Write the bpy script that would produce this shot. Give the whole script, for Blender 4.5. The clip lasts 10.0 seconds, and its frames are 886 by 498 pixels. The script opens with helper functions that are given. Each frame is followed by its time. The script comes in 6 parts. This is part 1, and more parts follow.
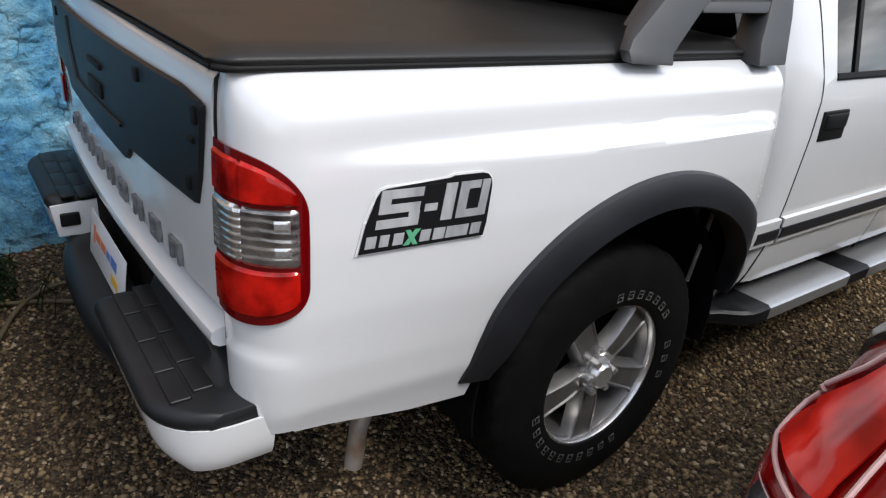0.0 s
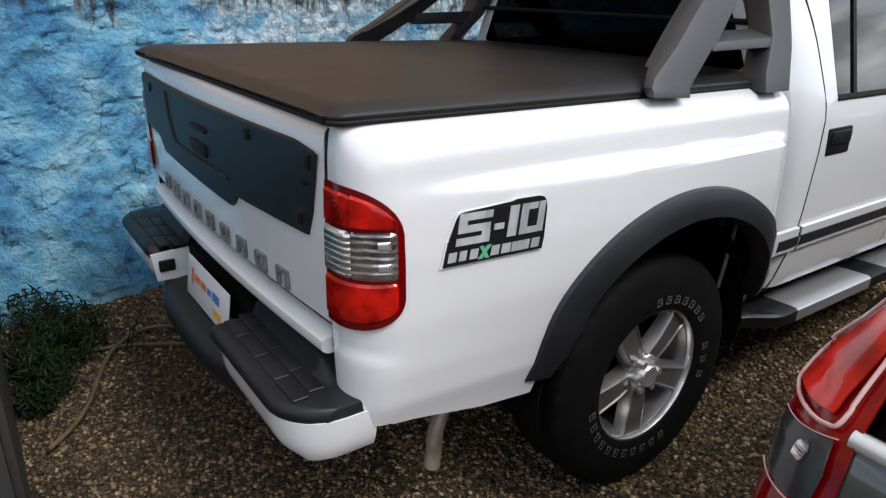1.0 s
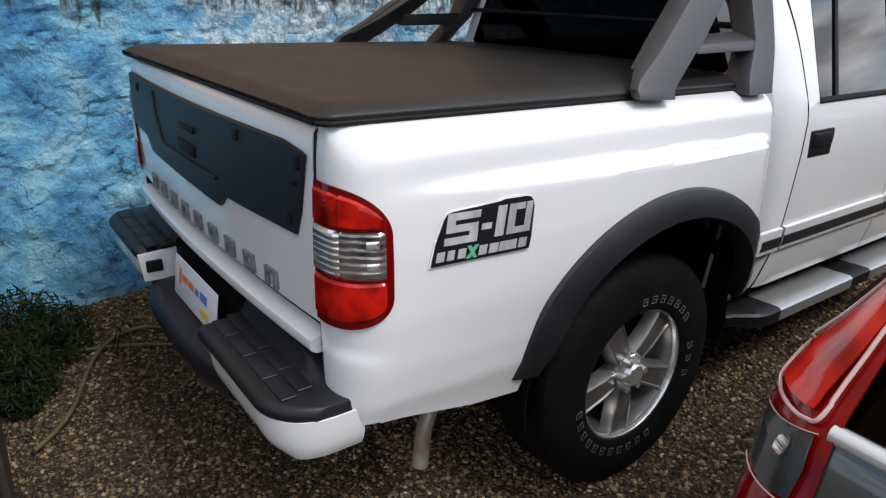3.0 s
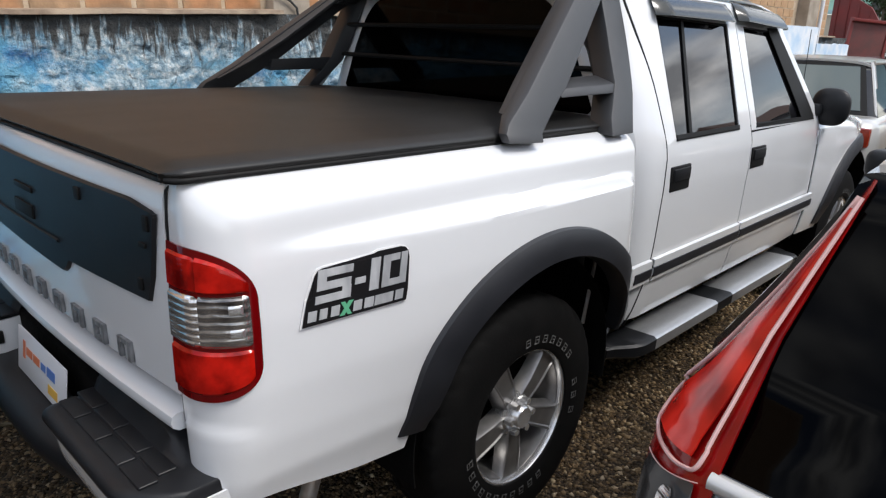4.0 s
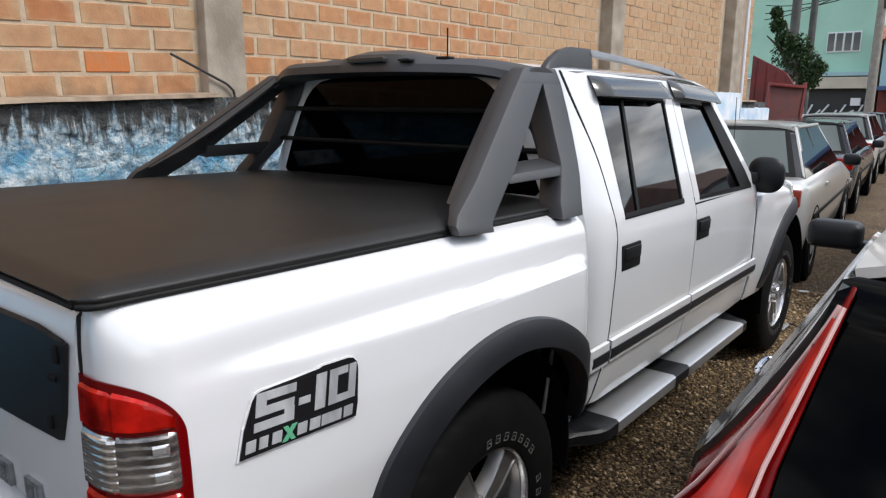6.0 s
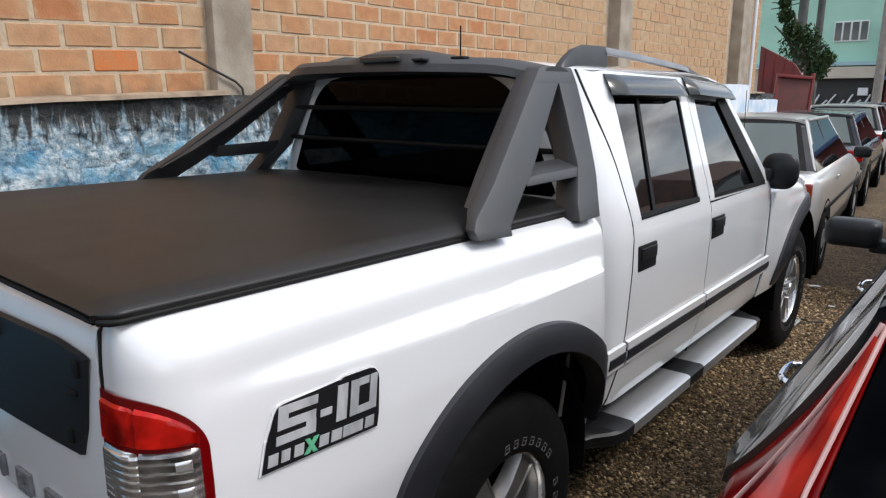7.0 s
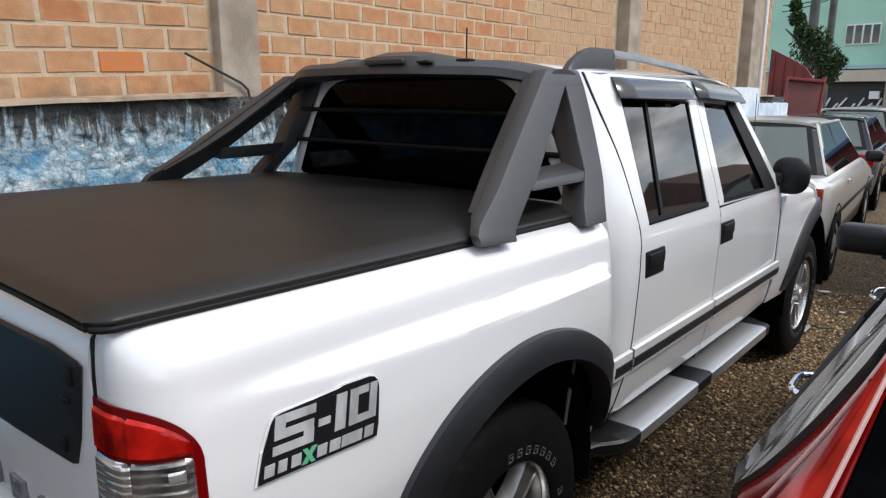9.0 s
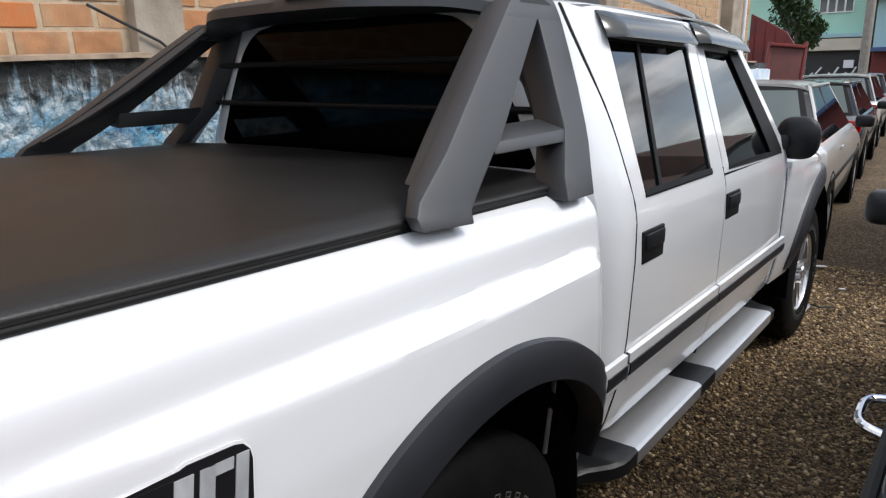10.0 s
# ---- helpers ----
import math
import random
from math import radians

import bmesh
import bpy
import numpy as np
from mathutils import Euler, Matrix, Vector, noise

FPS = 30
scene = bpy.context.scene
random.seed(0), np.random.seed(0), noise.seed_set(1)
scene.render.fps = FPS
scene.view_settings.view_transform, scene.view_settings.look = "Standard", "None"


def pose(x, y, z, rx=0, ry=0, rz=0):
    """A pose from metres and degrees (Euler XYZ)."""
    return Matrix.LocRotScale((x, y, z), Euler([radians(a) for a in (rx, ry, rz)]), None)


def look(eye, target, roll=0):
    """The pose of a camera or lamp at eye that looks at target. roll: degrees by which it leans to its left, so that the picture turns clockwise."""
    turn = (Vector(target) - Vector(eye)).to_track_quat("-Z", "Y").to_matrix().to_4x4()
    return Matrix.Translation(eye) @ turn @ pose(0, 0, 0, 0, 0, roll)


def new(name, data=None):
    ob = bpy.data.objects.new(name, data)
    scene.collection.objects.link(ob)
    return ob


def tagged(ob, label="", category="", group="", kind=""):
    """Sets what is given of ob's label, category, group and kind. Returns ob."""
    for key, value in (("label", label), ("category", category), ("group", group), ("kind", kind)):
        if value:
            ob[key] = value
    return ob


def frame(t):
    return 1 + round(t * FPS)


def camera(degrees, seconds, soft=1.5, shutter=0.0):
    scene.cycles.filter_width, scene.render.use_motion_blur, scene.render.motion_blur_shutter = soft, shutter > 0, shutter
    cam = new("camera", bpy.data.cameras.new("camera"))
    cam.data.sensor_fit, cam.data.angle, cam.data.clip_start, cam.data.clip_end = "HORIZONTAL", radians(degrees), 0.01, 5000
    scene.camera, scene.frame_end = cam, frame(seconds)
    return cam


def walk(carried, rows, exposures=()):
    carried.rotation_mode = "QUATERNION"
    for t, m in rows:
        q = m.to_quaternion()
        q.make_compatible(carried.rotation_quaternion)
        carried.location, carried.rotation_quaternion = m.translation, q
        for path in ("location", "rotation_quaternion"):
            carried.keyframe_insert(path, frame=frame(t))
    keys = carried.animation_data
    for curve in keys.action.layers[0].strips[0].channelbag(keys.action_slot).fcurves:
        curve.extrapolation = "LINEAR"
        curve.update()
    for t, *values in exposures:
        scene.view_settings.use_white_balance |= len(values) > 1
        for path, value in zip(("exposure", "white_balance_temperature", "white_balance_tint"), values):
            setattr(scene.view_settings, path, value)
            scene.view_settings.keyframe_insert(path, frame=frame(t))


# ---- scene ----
cam = camera(65.7, 10.0, soft=1.25)
PATH = [
    (0, (1.784, -0.338, 1.396), (0.342, 0.77, 0.563), 5.3),
    (0.5, (1.875, -0.502, 1.407), (0.404, 0.599, 0.617), 3.5),
    (1, (1.931, -0.563, 1.432), (0.405, 0.514, 0.717), 1.0),
    (1.5, (1.939, -0.572, 1.436), (0.431, 0.526, 0.714), 0.8),
    (2, (1.943, -0.573, 1.434), (0.435, 0.522, 0.706), 0.6),
    (3.3, (1.936, -0.567, 1.432), (0.438, 0.559, 0.733), 2.1),
    (3.5, (1.927, -0.552, 1.429), (0.482, 0.648, 0.743), 2.8),
    (4, (1.91, -0.503, 1.445), (0.583, 0.868, 0.844), 1.5),
    (4.5, (1.915, -0.471, 1.478), (0.703, 1.058, 1.038), 0.3),
    (5, (1.916, -0.47, 1.497), (0.709, 1.084, 1.14), 0.4),
    (5.5, (1.885, -0.456, 1.5), (0.654, 1.074, 1.122), 0.7),
    (6, (1.825, -0.422, 1.497), (0.578, 1.085, 1.079), 0.2),
    (7.5, (1.778, -0.423, 1.533), (0.522, 1.066, 1.082), -0.1),
    (8, (1.773, -0.419, 1.533), (0.513, 1.06, 1.06), -0.3),
    (8.5, (1.774, -0.413, 1.535), (0.522, 1.072, 1.059), -1.0),
    (9, (1.772, -0.394, 1.526), (0.501, 1.087, 1.09), 0.1),
    (9.5, (1.787, -0.206, 1.497), (0.468, 1.209, 0.988), -0.9),
    (10, (1.538, 0.015, 1.436), (0.324, 1.524, 0.939), -0.8),
]
walk(cam, [(t, look(eye, target, roll)) for t, eye, target, roll in PATH])

# ---- world, sun, exposure ----
world = bpy.data.worlds.new("sky")
scene.world = world
world.use_nodes = True
wn, wl = world.node_tree.nodes, world.node_tree.links
sky = wn.new("ShaderNodeTexSky")
sky.sky_type, sky.sun_disc = "NISHITA", False
SUN_EL, SUN_ROT = radians(55), radians(72)
sky.sun_elevation, sky.sun_rotation = SUN_EL, SUN_ROT
sky.air_density, sky.dust_density = 1.0, 2.0
coord = wn.new("ShaderNodeTexCoord")
flat = wn.new("ShaderNodeMapping")
flat.inputs["Scale"].default_value = (1.6, 1.6, 4.5)
cloud = wn.new("ShaderNodeTexNoise")
cloud.inputs["Scale"].default_value, cloud.inputs["Detail"].default_value = 2.2, 7
cramp = wn.new("ShaderNodeValToRGB")
cramp.color_ramp.elements[0].position, cramp.color_ramp.elements[1].position = 0.40, 0.62
cmix = wn.new("ShaderNodeMixRGB")
body_noise = wn.new("ShaderNodeTexNoise")
body_noise.inputs["Scale"].default_value, body_noise.inputs["Detail"].default_value = 5.5, 8
wl.new(flat.outputs["Vector"], body_noise.inputs["Vector"])
belly = wn.new("ShaderNodeValToRGB")
belly.color_ramp.elements[0].position, belly.color_ramp.elements[1].position = 0.40, 0.62
belly.color_ramp.elements[0].color, belly.color_ramp.elements[1].color = (3.6, 3.7, 3.9, 1), (10.5, 10.5, 10.5, 1)
wl.new(body_noise.outputs["Fac"], belly.inputs["Fac"])
wl.new(belly.outputs["Color"], cmix.inputs[2])
wl.new(coord.outputs["Generated"], flat.inputs["Vector"])
wl.new(flat.outputs["Vector"], cloud.inputs["Vector"])
wl.new(cloud.outputs["Fac"], cramp.inputs["Fac"])
wl.new(cramp.outputs["Color"], cmix.inputs["Fac"])
wl.new(sky.outputs["Color"], cmix.inputs[1])
wl.new(cmix.outputs["Color"], wn["Background"].inputs["Color"])
wn["Background"].inputs["Strength"].default_value = 0.13

sun_data = bpy.data.lights.new("sun", "SUN")
sun_data.energy, sun_data.angle, sun_data.color = 1.1, radians(16), (1.0, 0.98, 0.95)
sun = new("sun", sun_data)
sun.matrix_world = look((8 * math.sin(SUN_ROT), 8 * math.cos(SUN_ROT), 10.5), (0, 0, 0))
scene.view_settings.exposure = 0.87


# ---- materials ----
def mat(name, base, rough=0.5, metal=0.0, coat=0.0, var=None, scale=8.0, fine=0.0, fine_scale=120.0, rvar=0.0,
        specular=0.5, transmission=0.0, detail=6.0, rand=0.0, stretch=None):
    """A principled material: base colour, mottled towards var, with relief of the given height (m)."""
    m = bpy.data.materials.new(name)
    m.use_nodes = True
    n, l = m.node_tree.nodes, m.node_tree.links
    b = n["Principled BSDF"]
    b.inputs["Base Color"].default_value = (*base, 1)
    b.inputs["Roughness"].default_value = rough
    b.inputs["Metallic"].default_value = metal
    b.inputs["Coat Weight"].default_value = coat
    b.inputs["Coat Roughness"].default_value = 0.04
    b.inputs["Specular IOR Level"].default_value = specular
    b.inputs["Transmission Weight"].default_value = transmission
    tc = n.new("ShaderNodeTexCoord")
    out = tc.outputs["Object"]
    if stretch:
        mp = n.new("ShaderNodeMapping")
        mp.inputs["Scale"].default_value = stretch
        l.new(out, mp.inputs["Vector"])
        out = mp.outputs["Vector"]
    colour = None
    if var:
        t = n.new("ShaderNodeTexNoise")
        t.inputs["Scale"].default_value, t.inputs["Detail"].default_value = scale, detail
        r = n.new("ShaderNodeValToRGB")
        r.color_ramp.elements[0].position, r.color_ramp.elements[1].position = 0.35, 0.68
        r.color_ramp.elements[0].color, r.color_ramp.elements[1].color = (*base, 1), (*var, 1)
        l.new(out, t.inputs["Vector"])
        l.new(t.outputs["Fac"], r.inputs["Fac"])
        colour = r.outputs["Color"]
        if rvar:
            q = n.new("ShaderNodeMapRange")
            q.inputs["To Min"].default_value, q.inputs["To Max"].default_value = rough - rvar, rough + rvar
            l.new(t.outputs["Fac"], q.inputs["Value"])
            l.new(q.outputs["Result"], b.inputs["Roughness"])
    if rand:
        oi = n.new("ShaderNodeObjectInfo")
        hs = n.new("ShaderNodeHueSaturation")
        q = n.new("ShaderNodeMapRange")
        q.inputs["To Min"].default_value, q.inputs["To Max"].default_value = 1 - rand, 1 + rand
        l.new(oi.outputs["Random"], q.inputs["Value"])
        l.new(q.outputs["Result"], hs.inputs["Value"])
        if colour:
            l.new(colour, hs.inputs["Color"])
        else:
            hs.inputs["Color"].default_value = (*base, 1)
        colour = hs.outputs["Color"]
    if colour:
        l.new(colour, b.inputs["Base Color"])
    if fine:
        t2 = n.new("ShaderNodeTexNoise")
        t2.inputs["Scale"].default_value, t2.inputs["Detail"].default_value = fine_scale, 4
        bp = n.new("ShaderNodeBump")
        bp.inputs["Strength"].default_value, bp.inputs["Distance"].default_value = 1.0, fine
        l.new(out, t2.inputs["Vector"])
        l.new(t2.outputs["Fac"], bp.inputs["Height"])
        l.new(bp.outputs["Normal"], b.inputs["Normal"])
    return m


def ramp(n, points):
    r = n.new("ShaderNodeValToRGB")
    e = r.color_ramp.elements
    while len(e) < len(points):
        e.new(0.5)
    for k, (p, c) in zip(e, points):
        k.position, k.color = p, (*c, 1)
    return r


WHITE = mat("white_paint", (0.735, 0.745, 0.755), 0.20, coat=1.0, var=(0.71, 0.72, 0.73), scale=2.0, specular=0.6)
BLACK_PLASTIC = mat("black_plastic", (0.0075, 0.008, 0.0095), 0.42, var=(0.013, 0.014, 0.016), scale=9, fine=0.0004, fine_scale=500, rvar=0.06, specular=0.35)
FLARE = mat("grey_plastic", (0.013, 0.014, 0.017), 0.42, var=(0.019, 0.020, 0.024), scale=6, fine=0.0003, fine_scale=600, rvar=0.06)
BAR = mat("bar_plastic", (0.022, 0.023, 0.025), 0.48, var=(0.030, 0.031, 0.0335), scale=5, fine=0.0004, fine_scale=420, rvar=0.05, specular=0.75)
VINYL = mat("black_vinyl", (0.0064, 0.0063, 0.0060), 0.44, specular=0.45, var=(0.0110, 0.0107, 0.0100), scale=3, fine=0.0005, fine_scale=330, rvar=0.07)
DARK = mat("dark_underbody", (0.0025, 0.0025, 0.0025), 0.95, var=(0.006, 0.0055, 0.005), scale=7, fine=0.002, fine_scale=40, specular=0.1)
RUBBER = mat("tyre_rubber", (0.0030, 0.0030, 0.0030), 0.75, var=(0.0055, 0.0052, 0.005), scale=14, fine=0.0006, fine_scale=180, specular=0.14)
LETTER = mat("worn_white_letter", (0.16, 0.16, 0.155), 0.7, var=(0.03, 0.03, 0.03), scale=60)
ALLOY = mat("alloy", (0.24, 0.235, 0.23), 0.34, metal=0.8, var=(0.31, 0.30, 0.295), scale=20, rvar=0.05)
RAIL_BAR = mat("satin_rail", (0.20, 0.205, 0.21), 0.35, metal=0.5, var=(0.26, 0.265, 0.27), scale=9)
BRIGHT_ALLOY = mat("machined_alloy", (0.66, 0.66, 0.66), 0.25, metal=0.8)
CHROME = mat("chrome", (0.75, 0.75, 0.76), 0.08, metal=1.0)
ALU = mat("brushed_aluminium", (0.55, 0.56, 0.57), 0.38, metal=0.8, var=(0.65, 0.66, 0.67), scale=30, stretch=(20, 1, 20), rvar=0.08)
GLASS = mat("tinted_glass", (0.004, 0.004, 0.005), 0.025, specular=1.0)
DEEP_GLASS = mat("deep_tinted_glass", (0.0006, 0.0005, 0.0005), 0.05, specular=0.06)
PALE_GLASS = mat("pale_glass", (0.12, 0.145, 0.138), 0.04, specular=0.6)
SEAL = mat("rubber_seal", (0.006, 0.006, 0.006), 0.6, specular=0.25)
SMOKE = mat("smoked_acrylic", (0.030, 0.034, 0.033), 0.16, specular=0.5)
DECAL_BLACK = mat("decal_black", (0.008, 0.008, 0.009), 0.45, specular=0.3)
DECAL_WHITE = mat("decal_white", (0.82, 0.82, 0.82), 0.35, coat=0.4)
DECAL_SILVER = mat("decal_silver", (0.30, 0.31, 0.32), 0.35, coat=0.4, var=(0.48, 0.49, 0.50), scale=30, stretch=(1, 1, 0.3))
DECAL_GREEN = mat("decal_green", (0.12, 0.42, 0.24), 0.35, coat=0.4)
EMBLEM = mat("grey_emblem", (0.10, 0.105, 0.11), 0.35, var=(0.20, 0.205, 0.21), scale=40)
PLATE = mat("plate_white", (0.75, 0.76, 0.78), 0.35, coat=0.3)
PRINT_ORANGE = mat("print_orange", (0.62, 0.18, 0.08), 0.5)
PRINT_BLUE = mat("print_blue", (0.10, 0.20, 0.50), 0.5)
PRINT_YELLOW = mat("print_yellow", (0.75, 0.45, 0.08), 0.5)
PIPE = mat("worn_pipe", (0.50, 0.49, 0.47), 0.45, metal=0.5, var=(0.36, 0.25, 0.17), scale=14, fine=0.0006, fine_scale=90)
SILVER = mat("silver_paint", (0.58, 0.575, 0.555), 0.30, metal=0.35, coat=0.8, var=(0.56, 0.555, 0.535), scale=3)
GREYCAR = mat("grey_paint", (0.045, 0.049, 0.047), 0.22, metal=0.3, coat=1.0, var=(0.06, 0.065, 0.062), scale=3)
DARKCAR = mat("dark_paint", (0.09, 0.095, 0.105), 0.25, metal=0.6, coat=1.0, var=(0.12, 0.125, 0.13), scale=3)
MORTAR = mat("mortar", (0.44, 0.345, 0.24), 0.95, var=(0.54, 0.43, 0.31), scale=20, fine=0.003, fine_scale=120)
CONCRETE = mat("concrete", (0.25, 0.205, 0.155), 0.9, var=(0.40, 0.345, 0.275), scale=5, fine=0.003, fine_scale=60)
PAINTED_TOP = mat("pale_coping", (0.40, 0.31, 0.22), 0.85, var=(0.20, 0.145, 0.10), scale=9, fine=0.003, fine_scale=50)
HOSE = mat("garden_hose", (0.085, 0.065, 0.030), 0.6, var=(0.13, 0.10, 0.055), scale=12)
# hatchback roof: sky glare put into a paler grey than its body
ROOF_GLARE_GREY = mat("sky_glare_grey_paint", (0.40, 0.375, 0.335), 0.34, metal=0.2, coat=0.4, var=(0.44, 0.41, 0.37), scale=3)
SLIM_POLE = mat("dark_pole", (0.06, 0.065, 0.06), 0.8, var=(0.10, 0.10, 0.09), scale=5)
WEED = mat("dark_weed_leaf", (0.006, 0.013, 0.004), 0.7, var=(0.013, 0.026, 0.008), scale=12, specular=0.2)
LEAF = mat("leaf", (0.016, 0.036, 0.010), 0.6, var=(0.04, 0.075, 0.02), scale=9, specular=0.25)
BARK = mat("bark", (0.07, 0.055, 0.04), 0.9, var=(0.12, 0.10, 0.075), scale=14, fine=0.004, fine_scale=40)
RED_METAL = mat("red_painted_metal", (0.19, 0.018, 0.014), 0.55, var=(0.13, 0.017, 0.014), scale=4, fine=0.0005)
IRON = mat("dark_iron", (0.03, 0.03, 0.03), 0.6)
GREEN_WALL = mat("green_render", (0.40, 0.66, 0.53), 0.9, var=(0.33, 0.57, 0.46), scale=0.6, fine=0.004, fine_scale=12)
BLUE_HOUSE = mat("pale_blue_render", (0.36, 0.54, 0.57), 0.9, var=(0.30, 0.46, 0.50), scale=0.6, fine=0.004, fine_scale=12)
OLD_TILE = mat("weathered_tile", (0.20, 0.115, 0.08), 0.9, var=(0.12, 0.08, 0.065), scale=2.5, stretch=(1, 3, 1))
TERRACOTTA = mat("terracotta", (0.40, 0.16, 0.09), 0.85, var=(0.30, 0.11, 0.07), scale=5)
CREAM = mat("cream_render", (0.58, 0.53, 0.43), 0.9, var=(0.48, 0.43, 0.35), scale=1.0)
POLE = mat("weathered_pole", (0.22, 0.20, 0.17), 0.9, var=(0.30, 0.28, 0.25), scale=5, fine=0.003)
WHITE_WALL = mat("white_daubed_sheet", (0.74, 0.77, 0.80), 0.8, var=(0.42, 0.58, 0.74), scale=5)
CABLE = mat("cable", (0.012, 0.012, 0.012), 0.6)
STRAW = mat("litter_white", (0.7, 0.7, 0.68), 0.6)


def lens_material(name, base, ribs, metal=0.0, rough=0.06, depth=0.002, var=None):
    """Moulded lamp lens: horizontal ribs under a glossy skin."""
    m = mat(name, base, rough, metal=metal, coat=0.12, var=var, scale=16, specular=0.35)
    n, l = m.node_tree.nodes, m.node_tree.links
    tc = n.new("ShaderNodeTexCoord")
    w = n.new("ShaderNodeTexWave")
    w.wave_type, w.bands_direction = "BANDS", "Z"
    w.inputs["Scale"].default_value, w.inputs["Distortion"].default_value = ribs, 1.6
    bp = n.new("ShaderNodeBump")
    bp.inputs["Distance"].default_value = depth
    l.new(tc.outputs["Object"], w.inputs["Vector"])
    l.new(w.outputs["Fac"], bp.inputs["Height"])
    l.new(bp.outputs["Normal"], n["Principled BSDF"].inputs["Normal"])
    return m


RED_LENS = lens_material("red_lens", (0.11, 0.0006, 0.0006), 30, depth=0.00008, var=(0.58, 0.012, 0.006))
CLEAR_LENS = lens_material("clear_lens", (0.88, 0.86, 0.84), 24, metal=0.85, rough=0.14, depth=0.0013, var=(0.42, 0.40, 0.39))
DIM_LENS = lens_material("dim_lens", (0.55, 0.53, 0.51), 20, metal=0.8, rough=0.16, depth=0.0014, var=(0.08, 0.076, 0.074))
HATCH_RED = mat("deep_red_acrylic", (0.26, 0.003, 0.003), 0.12, coat=0.12, specular=0.35, var=(0.13, 0.0015, 0.002), scale=14)
# brighter mottling paints the sunlit reflectors' glow into the lens colour
HATCH_LENS = mat("inner_red_acrylic", (0.26, 0.004, 0.004), 0.15, coat=0.12, specular=0.3, var=(0.80, 0.030, 0.016), scale=11, detail=2)
SMOKED_LENS = mat("smoked_lens", (0.030, 0.029, 0.029), 0.18, coat=0.1, specular=0.25, var=(0.055, 0.054, 0.053), scale=16, detail=2)
RED_RIM = mat("red_lens_rim", (0.13, 0.001, 0.002), 0.06, coat=0.4, specular=0.5)
AMBER = lens_material("amber_red_lens", (0.27, 0.030, 0.012), 20, depth=0.0006)


def shade_mix(n, l, colour):
    """Paints shade round the weeds and hose, light along the driven lane, into colour."""
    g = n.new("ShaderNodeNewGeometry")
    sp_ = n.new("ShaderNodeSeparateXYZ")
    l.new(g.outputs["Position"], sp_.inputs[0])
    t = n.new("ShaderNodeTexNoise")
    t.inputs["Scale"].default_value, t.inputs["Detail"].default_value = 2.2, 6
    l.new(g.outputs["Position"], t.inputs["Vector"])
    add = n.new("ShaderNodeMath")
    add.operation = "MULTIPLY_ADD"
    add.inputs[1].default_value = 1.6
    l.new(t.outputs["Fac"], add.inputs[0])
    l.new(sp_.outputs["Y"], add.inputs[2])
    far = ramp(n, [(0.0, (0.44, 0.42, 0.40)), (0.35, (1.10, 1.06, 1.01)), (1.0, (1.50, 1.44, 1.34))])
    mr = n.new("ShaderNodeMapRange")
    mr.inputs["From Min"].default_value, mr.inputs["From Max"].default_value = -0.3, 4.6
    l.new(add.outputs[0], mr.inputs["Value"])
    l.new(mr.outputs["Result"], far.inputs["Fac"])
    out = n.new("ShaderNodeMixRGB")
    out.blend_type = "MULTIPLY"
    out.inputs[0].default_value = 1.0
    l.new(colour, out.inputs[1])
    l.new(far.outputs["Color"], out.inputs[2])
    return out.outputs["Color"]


def gravel_material():
    m = bpy.data.materials.new("gravel_ground")
    m.use_nodes = True
    n, l = m.node_tree.nodes, m.node_tree.links
    b = n["Principled BSDF"]
    b.inputs["Roughness"].default_value = 0.9
    tc = n.new("ShaderNodeTexCoord")
    v = n.new("ShaderNodeTexVoronoi")
    v.inputs["Scale"].default_value = 95
    r = ramp(n, [(0.0, (0.020, 0.013, 0.007)), (0.45, (0.070, 0.048, 0.027)), (0.75, (0.14, 0.100, 0.058)), (1.0, (0.26, 0.20, 0.125))])
    big = n.new("ShaderNodeTexNoise")
    big.inputs["Scale"].default_value, big.inputs["Detail"].default_value = 1.3, 5
    r2 = ramp(n, [(0.3, (0.55, 0.52, 0.48)), (0.7, (1.0, 0.98, 0.95))])
    mx = n.new("ShaderNodeMixRGB")
    mx.blend_type = "MULTIPLY"
    mx.inputs[0].default_value = 1.0
    sep = n.new("ShaderNodeSeparateColor")
    bp = n.new("ShaderNodeBump")
    bp.inputs["Distance"].default_value, bp.inputs["Strength"].default_value = 0.012, 1.0
    bp.invert = True
    l.new(tc.outputs["Object"], v.inputs["Vector"])
    l.new(tc.outputs["Object"], big.inputs["Vector"])
    l.new(v.outputs["Color"], sep.inputs["Color"])
    l.new(sep.outputs[0], r.inputs["Fac"])
    l.new(big.outputs["Fac"], r2.inputs["Fac"])
    l.new(r.outputs["Color"], mx.inputs[1])
    l.new(r2.outputs["Color"], mx.inputs[2])
    l.new(shade_mix(n, l, mx.outputs["Color"]), b.inputs["Base Color"])
    l.new(v.outputs["Distance"], bp.inputs["Height"])
    l.new(bp.outputs["Normal"], b.inputs["Normal"])
    return m


def island_material(name, points, rough, noise_scale=0.0):
    """Colour by piece of a joined mesh."""
    m = bpy.data.materials.new(name)
    m.use_nodes = True
    n, l = m.node_tree.nodes, m.node_tree.links
    b = n["Principled BSDF"]
    b.inputs["Roughness"].default_value = rough
    g = n.new("ShaderNodeNewGeometry")
    r = ramp(n, points)
    l.new(g.outputs["Random Per Island"], r.inputs["Fac"])
    l.new(shade_mix(n, l, r.outputs["Color"]), b.inputs["Base Color"])
    return m


